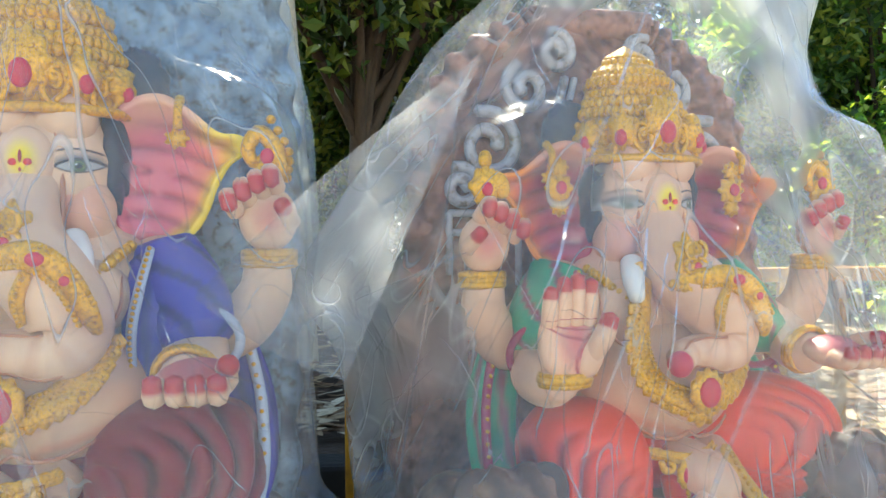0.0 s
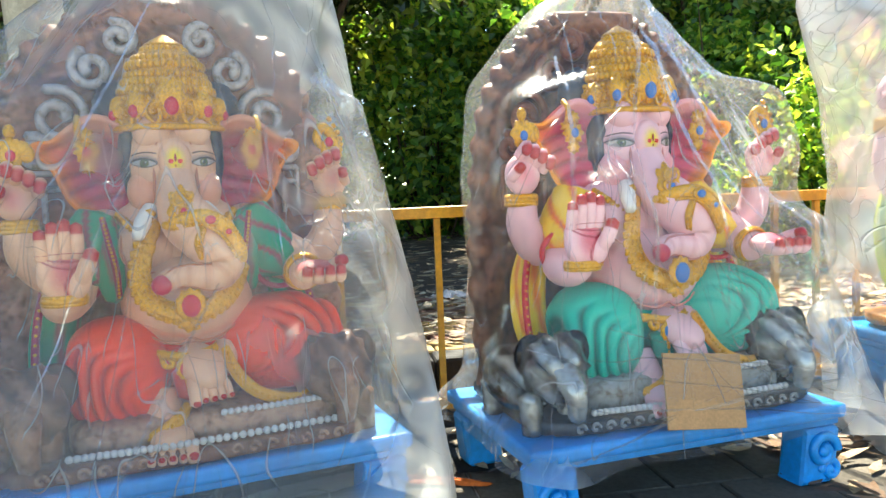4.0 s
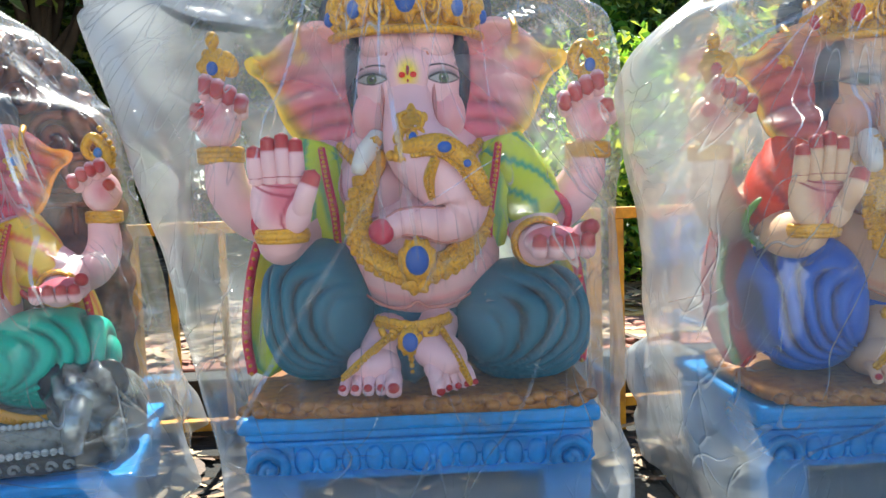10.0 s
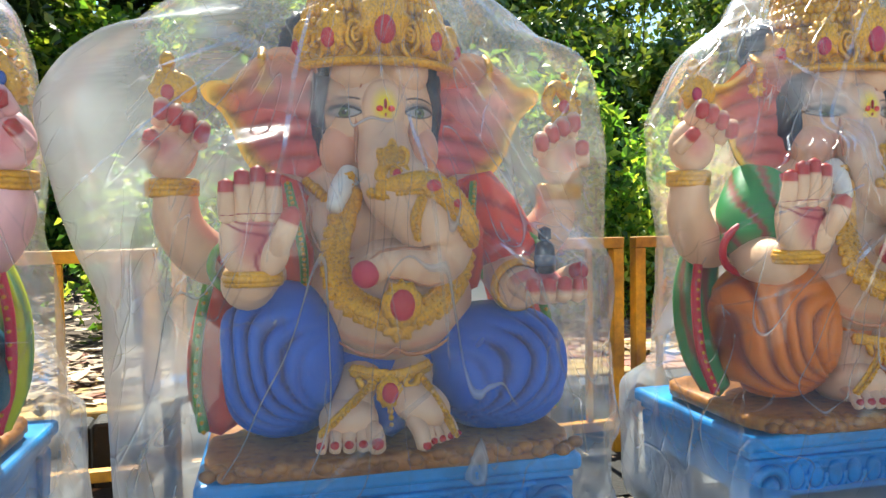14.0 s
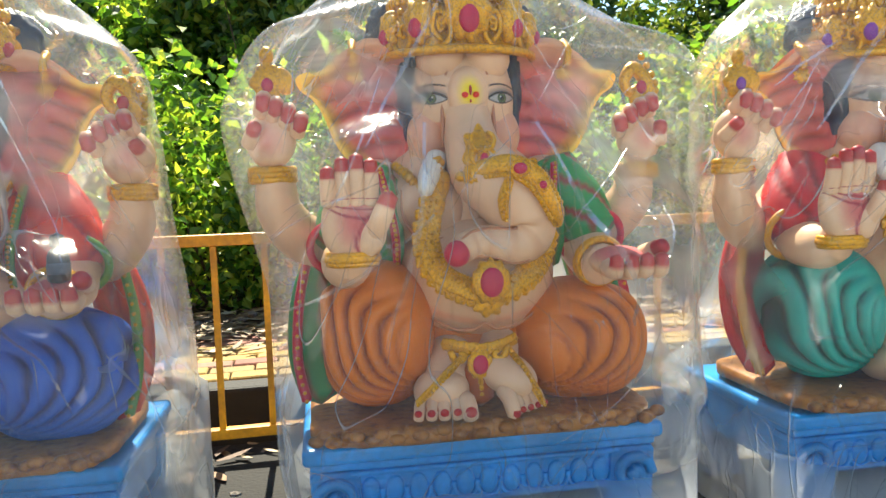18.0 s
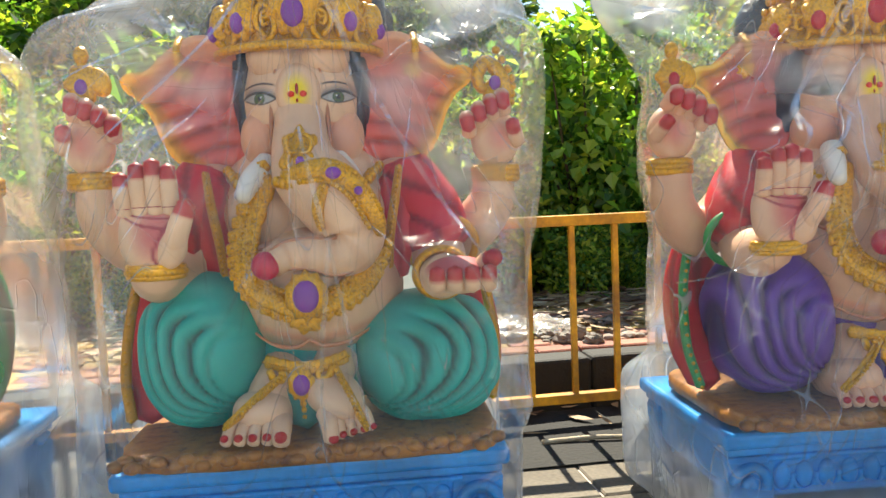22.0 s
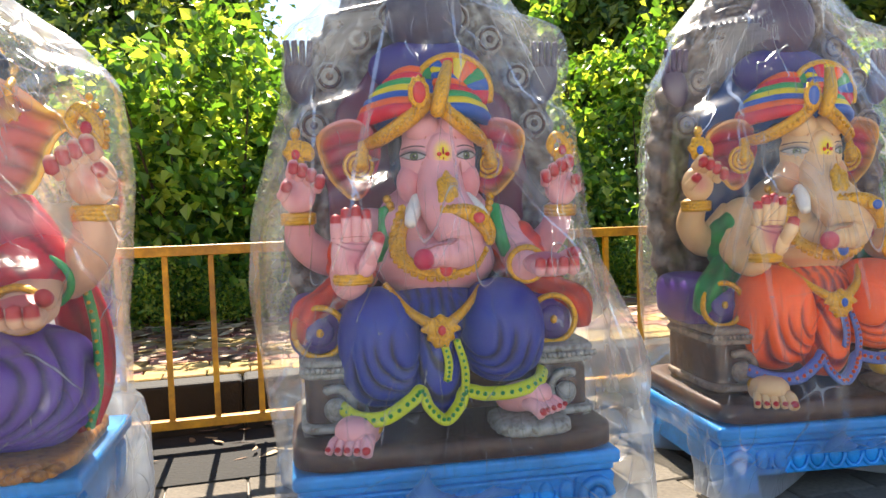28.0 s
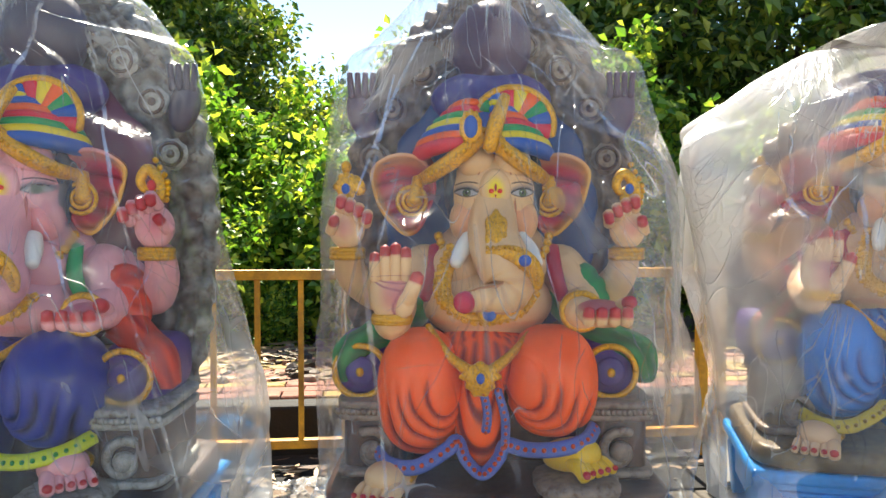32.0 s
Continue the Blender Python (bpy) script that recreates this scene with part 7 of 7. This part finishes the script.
wrapped(2, arched_statue("seated_statue", 0.81, 0.075, lin("3e2a22"), lin("8a5e48"), lin("7a4c3a"), lin("3a3a3c"), lin("8c8f92"), (SILVER, SILVER_D), [(0.0, 0.42), (0.4, 0.44), (0.7, 0.43), (0.95, 0.39), (1.10, 0.31), (1.20, 0.20), (1.24, 0.12)], skin=PINK, dhoti=lin("2bb59c"), dhoti_d=lin("0e6e60"), shawl=lin("e8c01c"), shawl_d=lin("d8581c"), trim=lin("c02030"), gem=lin("3a6cae"), ear_in=lin("cc5068"), ear_mid=lin("e0742c"), ear_rim=lin("eda23c"), palm=lin("c02848")),
        0.825, (4.165, 0.40, 1.235), 1.0, 9, "painted elephant-headed statue in turquoise cloth with silver beasts", (1.06, 0.72, 0.12, False), (0.08, 0.4, WT),
        [(1.68, 3.89), (1.56, 3.76), (1.43, 3.635), (1.12, 3.6), (0.82, 3.62), (0.57, 3.65), (0.31, 3.68)], [(1.68, 4.33), (1.46, 4.53), (1.32, 4.62), (0.88, 4.73), (0.47, 4.83), (0.31, 4.88)], (4.12, 0.62, 1.86),
        [(4.10, 1.75, 4.35, 0.78), (4.14, 1.7, 4.05, 1.2), (4.35, 1.45, 4.58, 0.86), (3.75, 0.53, 4.75, 0.40), (3.75, 0.62, 4.6, 0.44), (4.2, 1.7, 4.42, 1.1), (3.70, 0.66, 4.80, 0.50), (3.69, 0.48, 4.82, 0.46), (3.72, 0.40, 4.84, 0.56), (3.72, 0.36, 4.7, 0.62), (3.9, 0.72, 4.8, 0.42)], bottom=0.335)
wrapped(3, seated_statue(skin=PINK, dhoti=lin("045e72"), dhoti_d=lin("011620"), shawl=lin("c0cc30"), shawl_d=lin("2c8c74"), trim=lin("c02c44"), gem=lin("2350a0"), palm=lin("c8284c"), **EAR_P),
        0.89, (5.497, 0.27, 1.454), 1.0, -3, "painted pink-skinned elephant-headed statue in deep teal cloth", TAB, (0.08, 0.4, WT),
        [(1.95, 4.62), (1.64, 4.64), (1.51, 4.68), (1.37, 4.73), (1.18, 4.77), (0.82, 4.85), (0.48, 4.95), (0.21, 4.98)], [(1.65, 6.03), (1.55, 6.05), (1.23, 6.05), (0.97, 6.08), (0.24, 6.1)], (5.42, 0.42, 2.12),
        [(5.42, 1.75, 5.32, 1.05), (5.40, 1.15, 4.98, 0.48), (5.9, 0.95, 5.6, 0.35), (5.45, 1.8, 5.62, 1.3)])
wrapped(4, seated_statue(skin=PEACH, dhoti=lin("0a5cbc"), dhoti_d=lin("041c54"), shawl=lin("d2472a"), shawl_d=lin("8c1c10"), trim=lin("5c8a3c"), gem=lin("b02434"), **EAR_A),
        0.89, (6.887, 0.22, 1.418), 1.0, -3, "painted elephant-headed statue in bright blue cloth", TAB, (0.14, 0.45, (0.52, 0.55, 0.57)),
        [(1.80, 6.5), (1.63, 6.29), (1.53, 6.14), (1.41, 6.07), (1.16, 6.12), (0.91, 6.2), (0.79, 6.2), (0.47, 6.23), (0.2, 6.28)], [(1.74, 7.23), (1.56, 7.43), (1.35, 7.47), (1.02, 7.5), (0.7, 7.52), (0.31, 7.52)], (6.9, 0.42, 2.05),
        [(6.95, 1.75, 7.32, 1.02), (6.80, 1.7, 6.35, 1.48), (6.95, 0.75, 6.4, 0.35), (7.0, 1.7, 7.2, 1.35)])
wrapped(5, seated_statue(skin=PEACH, dhoti=lin("cc741a"), dhoti_d=lin("783008"), shawl=lin("2c8646"), shawl_d=lin("8c2028"), trim=lin("b8283c"), gem=lin("b0284a"), **EAR_A),
        0.89, (8.283, 0.091, 1.434), 1.0, -3, "painted elephant-headed statue in amber orange cloth", TAB, (0.09, 0.4, WT),
        [(1.80, 8.0), (1.67, 7.87), (1.54, 7.7), (1.39, 7.63), (1.21, 7.66), (0.92, 7.74), (0.49, 7.74), (0.2, 7.78)], [(1.80, 8.5), (1.69, 8.67), (1.54, 8.93), (1.2, 8.94), (0.76, 8.94), (0.19, 8.93)], (8.30, 0.3, 2.06),
        [(8.26, 1.75, 7.97, 1.28), (8.33, 1.75, 8.68, 1.03), (7.95, 1.55, 8.15, 1.38), (8.60, 1.55, 8.9, 1.5), (8.0, 1.2, 7.72, 1.05)])
wrapped(6, seated_statue(skin=PEACH, dhoti=lin("35a094"), dhoti_d=lin("08403e"), shawl=lin("c4343c"), shawl_d=lin("7a1420"), trim=lin("c08a20"), gem=lin("7a3a94"), ear_in=lin("dc6e62"), ear_mid=lin("ea7e50"), ear_rim=lin("f4c060")),
        0.89, (9.60, 0.0, 1.42), 1.0, -3, "painted elephant-headed statue in sea-green cloth", TAB, (0.07, 0.4, WT),
        [(1.80, 9.3), (1.68, 9.11), (1.55, 8.97), (1.31, 8.95), (0.97, 9.0), (0.65, 9.03), (0.35, 9.04), (0.2, 9.05)], [(1.69, 10.21), (1.46, 10.23), (1.15, 10.21), (0.83, 10.18), (0.28, 10.16)], (9.62, 0.22, 2.02),
        [(9.55, 1.72, 9.16, 1.30), (9.64, 1.72, 9.98, 1.02), (9.30, 1.55, 9.05, 1.42), (9.98, 1.0, 10.15, 0.8), (9.1, 1.3, 9.02, 1.0)])
wrapped(7, seated_statue(skin=SALMON, dhoti=lin("5b3c8e"), dhoti_d=lin("2a1750"), shawl=lin("c02c36"), shawl_d=lin("701018"), trim=lin("2f8a4a"), gem=lin("b02434"), **EAR_A),
        0.89, (11.115, -0.071, 1.402), 1.0, -4, "painted elephant-headed statue in purple cloth", TAB, (0.08, 0.4, WT),
        [(1.80, 10.6), (1.67, 10.36), (1.53, 10.47), (1.41, 10.54), (1.14, 10.55), (0.81, 10.58), (0.5, 10.58), (0.2, 10.6)], [(1.67, 11.6), (1.54, 11.71), (1.28, 11.73), (1.04, 11.71), (0.87, 11.68), (0.25, 11.68)], (11.12, 0.15, 2.0),
        [(11.08, 1.70, 10.76, 1.27), (11.16, 1.65, 11.62, 1.08), (10.9, 1.30, 10.68, 1.12), (10.4, 1.66, 10.75, 1.5), (11.6, 1.1, 11.7, 0.9)])
wrapped(8, throne_statue("throne_statue", lin("dba2a4"), lin("182c84"), lin("070c30"), lin("d84e1c"), lin("8a2208"), lin("2f8a4a"), lin("c03838"), lin("b8c020"), lin("2c7a34"), lin("5a1c34"), throne_hi=lin("9a9a98"), back=lin("3c3444")),
        0.93, (12.632, -0.026, 1.342), 1.0, -5, "painted elephant-headed statue with a striped turban and navy trousers", (1.0, 0.70, 0.16, True), (0.07, 0.4, WT),
        [(1.83, 12.26), (1.53, 12.16), (1.16, 12.05), (0.9, 12.03), (0.53, 12.08), (0.2, 12.14)], [(1.86, 12.98), (1.62, 13.11), (1.34, 13.16), (0.94, 13.27), (0.64, 13.33), (0.17, 13.34)], (12.62, 0.26, 2.16),
        [(12.5, 1.80, 12.25, 1.0), (12.25, 1.55, 12.2, 1.1), (12.85, 1.75, 13.05, 1.1), (13.05, 1.0, 13.2, 0.4), (12.3, 1.35, 12.45, 0.8)])
wrapped(9, throne_statue("throne_statue", lin("d9b48a"), lin("ff6a00"), lin("7a1c00"), lin("2c8646"), lin("0f4a22"), lin("9a2838"), lin("2350a0"), lin("54609a"), lin("b84a1c"), lin("1f3a6a"), throne=lin("4a3228"), back=lin("4a3448"), foot_col=lin("d8b02c")),
        0.93, (14.038, -0.068, 1.339), 1.0, -7.5, "painted elephant-headed statue with a striped turban and vivid orange trousers", (1.02, 0.70, 0.16, True), (0.07, 0.4, WT),
        [(1.8, 13.64), (1.64, 13.55), (1.29, 13.51), (0.77, 13.51), (0.29, 13.54)], [(1.82, 14.45), (1.53, 14.66), (1.34, 14.74), (0.89, 14.72), (0.16, 14.64)], (13.98, 0.24, 2.18),
        [(13.85, 1.85, 13.62, 1.3), (13.62, 1.3, 13.72, 0.3), (14.2, 1.8, 14.55, 1.35), (13.75, 1.7, 13.58, 0.9), (14.4, 0.95, 14.55, 0.3)])
wrapped(10, throne_statue("throne_statue", lin("d8b492"), lin("2474c4"), lin("0c3f80"), lin("b02038"), lin("2f7a4a"), lin("a02038"), lin("c8a030"), lin("b8a030"), lin("8a6a20"), lin("b08a50"), throne=lin("6a5a44"), back=lin("b89a60"), tall=False),
        0.93, (15.42, -0.03, 1.385), 1.0, -20, "painted elephant-headed statue in blue cloth behind clouded film", (1.02, 0.70, 0.16, True), (0.13, 0.4, (0.78, 0.77, 0.74)),
        [(1.84, 15.2), (1.76, 15.04), (1.63, 14.85), (1.5, 14.70), (1.28, 14.74), (1.14, 14.78), (0.94, 14.80), (0.55, 14.83), (0.3, 14.83), (0.2, 14.88)], [(1.82, 15.75), (1.5, 16.0), (1.0, 16.05), (0.2, 16.05)], (15.28, 0.2, 1.88),
        [(15.05, 1.28, 14.85, 1.05), (15.05, 1.28, 15.2, 1.75), (15.05, 1.28, 15.05, 0.5), (15.05, 1.28, 14.9, 1.5), (15.3, 1.8, 15.15, 1.3)], film_label="heavily clouded damp polythene sheet draped over a statue")


# ---------- small things ----------
def stuff_mesh(name, V, F, mat, label, cat):
    return tagged(mesh_ob(name, V, F, mat), label, cat, kind="stuff")


# cardboard square tucked before the silver-beast statue
bm = box_bm(-0.133, 0.133, -0.004, 0.004, -0.105, 0.105, 0.0015, seg=1)
for v in bm.verts:
    v.co.y += 0.008 * math.sin(v.co.x * 14) + 0.004 * math.sin(v.co.z * 20)
card = tagged(part("cardboard_sheet", bm, M_CARD, None), "plain brown corrugated cardboard square against the statue base", "cardboard")
card.matrix_basis = pose(4.203, 0.185, 0.512, -14, 6, 7)

# small black bottle standing on the held-out palm
M_BLACKP = plain("black_plastic", lin("16171a"), 0.35, 0, 0.2, 20, 90, 0.1, 0.001)
M_GREYP = plain("grey_label", lin("5a6470"), 0.5, 0, 0.2, 20, 90, 0.1, 0.001)
bottle = tagged(new("bottle"), "small black plastic bottle standing on the open palm", "bottle")
S = Sculpt()
S.tube([(0, 0, 0.006), (0, 0, 0.05), (0, 0, 0.072), (0, 0, 0.082)], [0.026, 0.026, 0.022, 0.014], (0, 0, 0), 16, 18)
mesh_ob("body", np.vstack(S.v).tolist(), S.f, M_BLACKP, bottle, smooth=True)
S = Sculpt()
S.tube([(0, 0, 0.088), (0, 0, 0.112)], [0.0165, 0.016], (0, 0, 0), 8, 16)
mesh_ob("cap", np.vstack(S.v).tolist(), S.f, M_BLACKP, bottle, smooth=True)
S = Sculpt()
S.tube([(0, 0, 0.022), (0, 0, 0.048)], [0.0268, 0.0268], (0, 0, 0), 6, 18)
mesh_ob("paper_band", np.vstack(S.v).tolist(), S.f, M_GREYP, bottle, "grey paper band", smooth=True)
bottle.location = (7.255, 0.075, 0.99)


def litter(seed, n, boxes, z, size, name, label, mat=None, curl=0.5):
    """Dry curled strips of leaf strewn over the given patches (x0, x1, y0, y1, weight)."""
    rng = np.random.RandomState(seed)
    V, F = [], []
    ws = np.array([b[4] for b in boxes], float)
    for i in range(n):
        b = boxes[rng.choice(len(boxes), p=ws / ws.sum())]
        x, y = rng.uniform(b[0], b[1]), rng.uniform(b[2], b[3])
        a, L = rng.uniform(0, 2 * math.pi), size * rng.uniform(0.5, 1.5)
        w = L * rng.uniform(0.09, 0.18)
        tilt, bend = rng.uniform(-0.25, 0.35), rng.uniform(-0.6, 0.6)
        k0 = len(V)
        z0 = z + rng.uniform(0.002, 0.022)
        for q in range(4):
            t = q / 3
            ww = w * (1 - (2 * t - 0.9) ** 2 * 0.85)
            aa = a + bend * t
            px, py = x + math.cos(aa) * L * (t - 0.5), y + math.sin(aa) * L * (t - 0.5)
            pz = z0 + max(0, tilt) * L * t * 0.5 + curl * L * 0.25 * (t - 0.5) ** 2
            V.append((px - math.sin(aa) * ww, py + math.cos(aa) * ww, pz + 0.25 * ww))
            V.append((px + math.sin(aa) * ww, py - math.cos(aa) * ww, pz))
        for q in range(3):
            F.append((k0 + 2 * q, k0 + 2 * q + 1, k0 + 2 * q + 3, k0 + 2 * q + 2))
    return stuff_mesh(name, V, F, mat or M_LITTER, label, "leaf litter")


litter(3, 9500, [(0.5, 6.6, 1.55, 3.3, 3.0), (-1.0, 7.5, 3.3, 6.5, 2.0), (0.5, 6.5, 6.5, 9.5, 1.0), (6.6, 8.0, 2.3, 3.3, 0.35), (9.5, 12.5, 2.6, 3.3, 0.5), (7.0, 16.0, 1.75, 3.3, 1.3)], PZ + 0.004, 0.13, "leaf_litter", "thick litter of dry curled brown leaves on the pavement")
litter(4, 800, [(2.4, 6.6, 0.55, 1.3, 2.0), (6.6, 15.5, 0.85, 1.3, 1.6), (4.6, 5.1, -0.3, 0.8, 0.5), (6.2, 6.5, 0.0, 0.9, 0.3), (13.2, 13.5, 0.4, 1.1, 0.5)], GZ + 0.003, 0.10, "leaf_litter", "scattered dry leaves along the foot of the railing")


def rocks(seed, n, boxes, z, s0, s1, name, label):
    rng = np.random.RandomState(seed)
    V, F = [], []
    ico = [(0, 0, 1), (0.89, 0, 0.45), (0.28, 0.85, 0.45), (-0.72, 0.53, 0.45), (-0.72, -0.53, 0.45), (0.28, -0.85, 0.45), (0.72, 0.53, -0.45), (-0.28, 0.85, -0.45), (-0.89, 0, -0.45), (-0.28, -0.85, -0.45), (0.72, -0.53, -0.45), (0, 0, -1)]
    fa = [(0, 1, 2), (0, 2, 3), (0, 3, 4), (0, 4, 5), (0, 5, 1), (1, 6, 2), (2, 6, 7), (2, 7, 3), (3, 7, 8), (3, 8, 4), (4, 8, 9), (4, 9, 5), (5, 9, 10), (5, 10, 1), (1, 10, 6), (6, 11, 7), (7, 11, 8), (8, 11, 9), (9, 11, 10), (10, 11, 6)]
    for i in range(n):
        b = boxes[rng.randint(len(boxes))]
        s = s0 + (s1 - s0) * rng.uniform(0, 1) ** 2.5
        c = np.array((rng.uniform(b[0], b[1]), rng.uniform(b[2], b[3]), z + s * 0.3))
        k0 = len(V)
        sc = s * rng.uniform(0.6, 1.2, 3) * np.array((1, 1, 0.65))
        for p in ico:
            V.append(tuple(c + np.array(p) * sc * rng.uniform(0.75, 1.2)))
        F += [(a + k0, bb + k0, cc + k0) for a, bb, cc in fa]
    return stuff_mesh(name, V, F, M_STONE, label, "rubble")


rocks(5, 900, [(9.9, 11.0, 2.1, 3.1), (10.4, 11.2, 1.6, 2.2), (7.6, 9.4, 2.5, 3.2), (6.4, 8.0, 2.6, 3.2), (12.9, 14.0, 1.8, 3.1)], PZ, 0.008, 0.05, "rubble", "dark broken stones and grit on the pavement")
rocks(6, 260, [(8.8, 15.2, -0.2, 1.25), (4.8, 9.0, 0.0, 1.2)], GZ, 0.004, 0.022, "gravel", "small loose stones on the dusty ground")
# single larger stones that can be told apart
for x, y, s in ((10.78, 1.62, 0.055), (10.86, 1.72, 0.07), (10.72, 1.75, 0.045), (10.9, 1.55, 0.05), (6.46, 1.22, 0.03), (13.42, 0.62, 0.06), (4.98, 0.9, 0.04)):
    S = Sculpt()
    S.ball((0, 0, 0.35), (1, 0.8, 0.6), (0, 0, 0), nu=12, nv=8, disp=lambda U: 1 + 0.18 * np.sin(7 * U[:, 0] + 5 * U[:, 2] + 9 * x) + 0.1 * np.cos(9 * U[:, 1]))
    st = tagged(mesh_ob("stone", np.vstack(S.v).tolist(), S.f, M_STONE, None), "rough grey broken stone lying loose", "stone", "loose stones")
    st.location, st.scale = (x, y, PZ if y > KY else GZ), (s, s, s)


def crumpled(name, x, y, z, w, d, h, seed, mat, label, turn=0):
    """A crumpled discarded film sheet."""
    n = 46
    V, F = [], []
    for i in range(n + 1):
        for j in range(n + 1):
            u, v = i / n - 0.5, j / n - 0.5
            q = Vector((u * 5 + seed, v * 5, seed))
            e = max(0, 1 - 1.6 * math.hypot(u, v)) ** 0.6
            r = 1 + 0.35 * noise.noise(Vector((math.atan2(v, u) * 1.2, seed, 0)))
            zz = h * e * (0.5 + abs(noise.noise(q)) * 1.3 + 0.6 * abs(noise.noise(q * 2.7))) + 0.004
            V.append((u * w * r, v * d * r, zz))
    for i in range(n):
        for j in range(n):
            a = i * (n + 1) + j
            F.append((a, a + n + 1, a + n + 2, a + 1))
    o = tagged(mesh_ob(name, V, F, mat, smooth=True), label, "plastic scrap", "discarded scraps")
    o.matrix_basis = pose(x, y, z, 0, 0, turn)
    return o


M_SCRAP = film_material("crumpled_film", 0.32, 21, 0.6, (0.62, 0.62, 0.61), fan=False)
M_CLOTHR = plain("maroon_cloth", lin("5a1c24"), 0.85, 0, 0.3, 8, 80, 0.3, 0.004)
M_CLOTHO = plain("orange_cloth", lin("c8641c"), 0.8, 0, 0.3, 8, 80, 0.3, 0.004)
M_CLOTHW = plain("white_rag", lin("c8c4ba"), 0.8, 0, 0.2, 8, 80, 0.3, 0.004)
crumpled("plastic_scrap", 10.52, 1.95, PZ, 0.85, 0.42, 0.085, 3, M_SCRAP, "crumpled clear polythene sheet discarded on the pavement", 4)
crumpled("cloth_bundle", 10.75, 3.3, PZ, 0.55, 0.35, 0.20, 5, M_CLOTHR, "maroon cloth bundle lying under the bush")
crumpled("cloth_strip", 3.42, 0.62, GZ, 0.42, 0.05, 0.02, 8, M_CLOTHO, "narrow orange cloth strip on the ground", -18)
crumpled("white_rag", 3.95, 3.0, PZ, 0.25, 0.16, 0.05, 9, M_CLOTHW, "white rag among dry leaves")
crumpled("plastic_scrap", 13.42, 0.75, GZ, 0.4, 0.3, 0.06, 12, M_SCRAP, "torn polythene scrap beside the railing foot", 30)
crumpled("white_rag", 3.55, 2.7, PZ, 0.18, 0.12, 0.05, 15, M_CLOTHR, "red rag among dry leaves", 50)
# bamboo stick along the kerb
S = Sculpt()
S.tube([(-0.22, 0, 0), (0, 0.01, 0.008), (0.24, 0, 0.0)], [0.011, 0.010, 0.009], (0, 0, 0), 14, 8)
stick = tagged(mesh_ob("stick", np.vstack(S.v).tolist(), S.f, M_BARK, None, smooth=True), "short pale wooden stick lying on the ground", "stick")
stick.matrix_basis = pose(10.66, 0.86, GZ + 0.012, 0, 0, -8)

# ---------- pavers and ground slabs, piece by piece ----------
def lay(parent, name, x0, x1, y0, y1, w, d, z, h, mats, joined, pick, seed, colour, label, jitter=0.004, gap=0.008):
    """Running-bond pieces; those inside pick are separate pieces, the rest one joined mesh per colour."""
    rng = random.Random(seed)
    shared = {}
    JV = {0: [], 1: []}
    JF = {0: [], 1: []}
    count = 0
    ny = int((y1 - y0) / d)
    for r in range(ny):
        y = y0 + (r + 0.5) * d
        nx = int((x1 - x0) / w)
        for c in range(nx):
            x = x0 + (c + 0.5 + 0.5 * (r % 2)) * w
            col = colour(x, y, r, c)
            zz = z + rng.uniform(-jitter, jitter)
            if pick[0] < x < pick[1] and pick[2] < y < pick[3] and count < 300:
                key = (col, rng.randint(0, 2))
                if key not in shared:
                    bm = paver_bm(w - gap, d - gap, h, 0.006)
                    for v in bm.verts:
                        v.co.z += 0.002 * math.sin(v.co.x * 60 + key[1] * 2)
                    me = bpy.data.meshes.new(name)
                    bm.to_mesh(me)
                    bm.free()
                    me.materials.append(mats[col])
                    shared[key] = me
                o = new(name, shared[key])
                o.parent = parent
                o.location = (x + rng.uniform(-0.002, 0.002), y, zz)
                o.rotation_euler = (rng.uniform(-0.012, 0.012), rng.uniform(-0.012, 0.012), rng.uniform(-0.012, 0.012))
                count += 1
            else:
                k0 = len(JV[col])
                a, b, e = (w - gap) / 2, (d - gap) / 2, 0.006
                for sx, sy in ((-1, -1), (1, -1), (1, 1), (-1, 1)):
                    JV[col].append((x + sx * a, y + sy * b, zz - h))
                for sx, sy in ((-1, -1), (1, -1), (1, 1), (-1, 1)):
                    JV[col].append((x + sx * a, y + sy * b, zz - e))
                for sx, sy in ((-1, -1), (1, -1), (1, 1), (-1, 1)):
                    JV[col].append((x + sx * (a - e), y + sy * (b - e), zz))
                for q in range(4):
                    n = (q + 1) % 4
                    JF[col].append((k0 + q, k0 + n, k0 + 4 + n, k0 + 4 + q))
                    JF[col].append((k0 + 4 + q, k0 + 4 + n, k0 + 8 + n, k0 + 8 + q))
                JF[col].append((k0 + 8, k0 + 9, k0 + 10, k0 + 11))
    for col in (0, 1):
        if JV[col]:
            o = mesh_ob(name + "_field", JV[col], JF[col], joined[col], parent)
            tagged(o, label, kind="stuff")


def band(x, y, r, c):
    if r < 2:
        return 1 if (int((x + 40) / 1.05) % 2) else 0
    return 1 if (int((x + 40) / 0.62) + r // 3) % 2 else 0


lay(pavement, "paver", 2.4, 17.0, KY + 0.165, 3.2, 0.205, 0.125, PZ, 0.03, [M_PAVE_R, M_PAVE_Y], [M_PAVE_RI, M_PAVE_YI], (9.6, 13.2, 1.4, 3.2), 1, band, "weathered red and yellow pavement bricks")
lay(ground, "paving_slab", 1.5, 17.0, -1.42, 0.69, 0.30, 0.30, GZ, 0.03, [M_SLAB, M_SLAB], [M_SLAB_I, M_SLAB_I], (9.0, 14.6, -0.5, 1.28), 2, lambda x, y, r, c: 0, "dusty grey ground slabs", 0.003, 0.007)
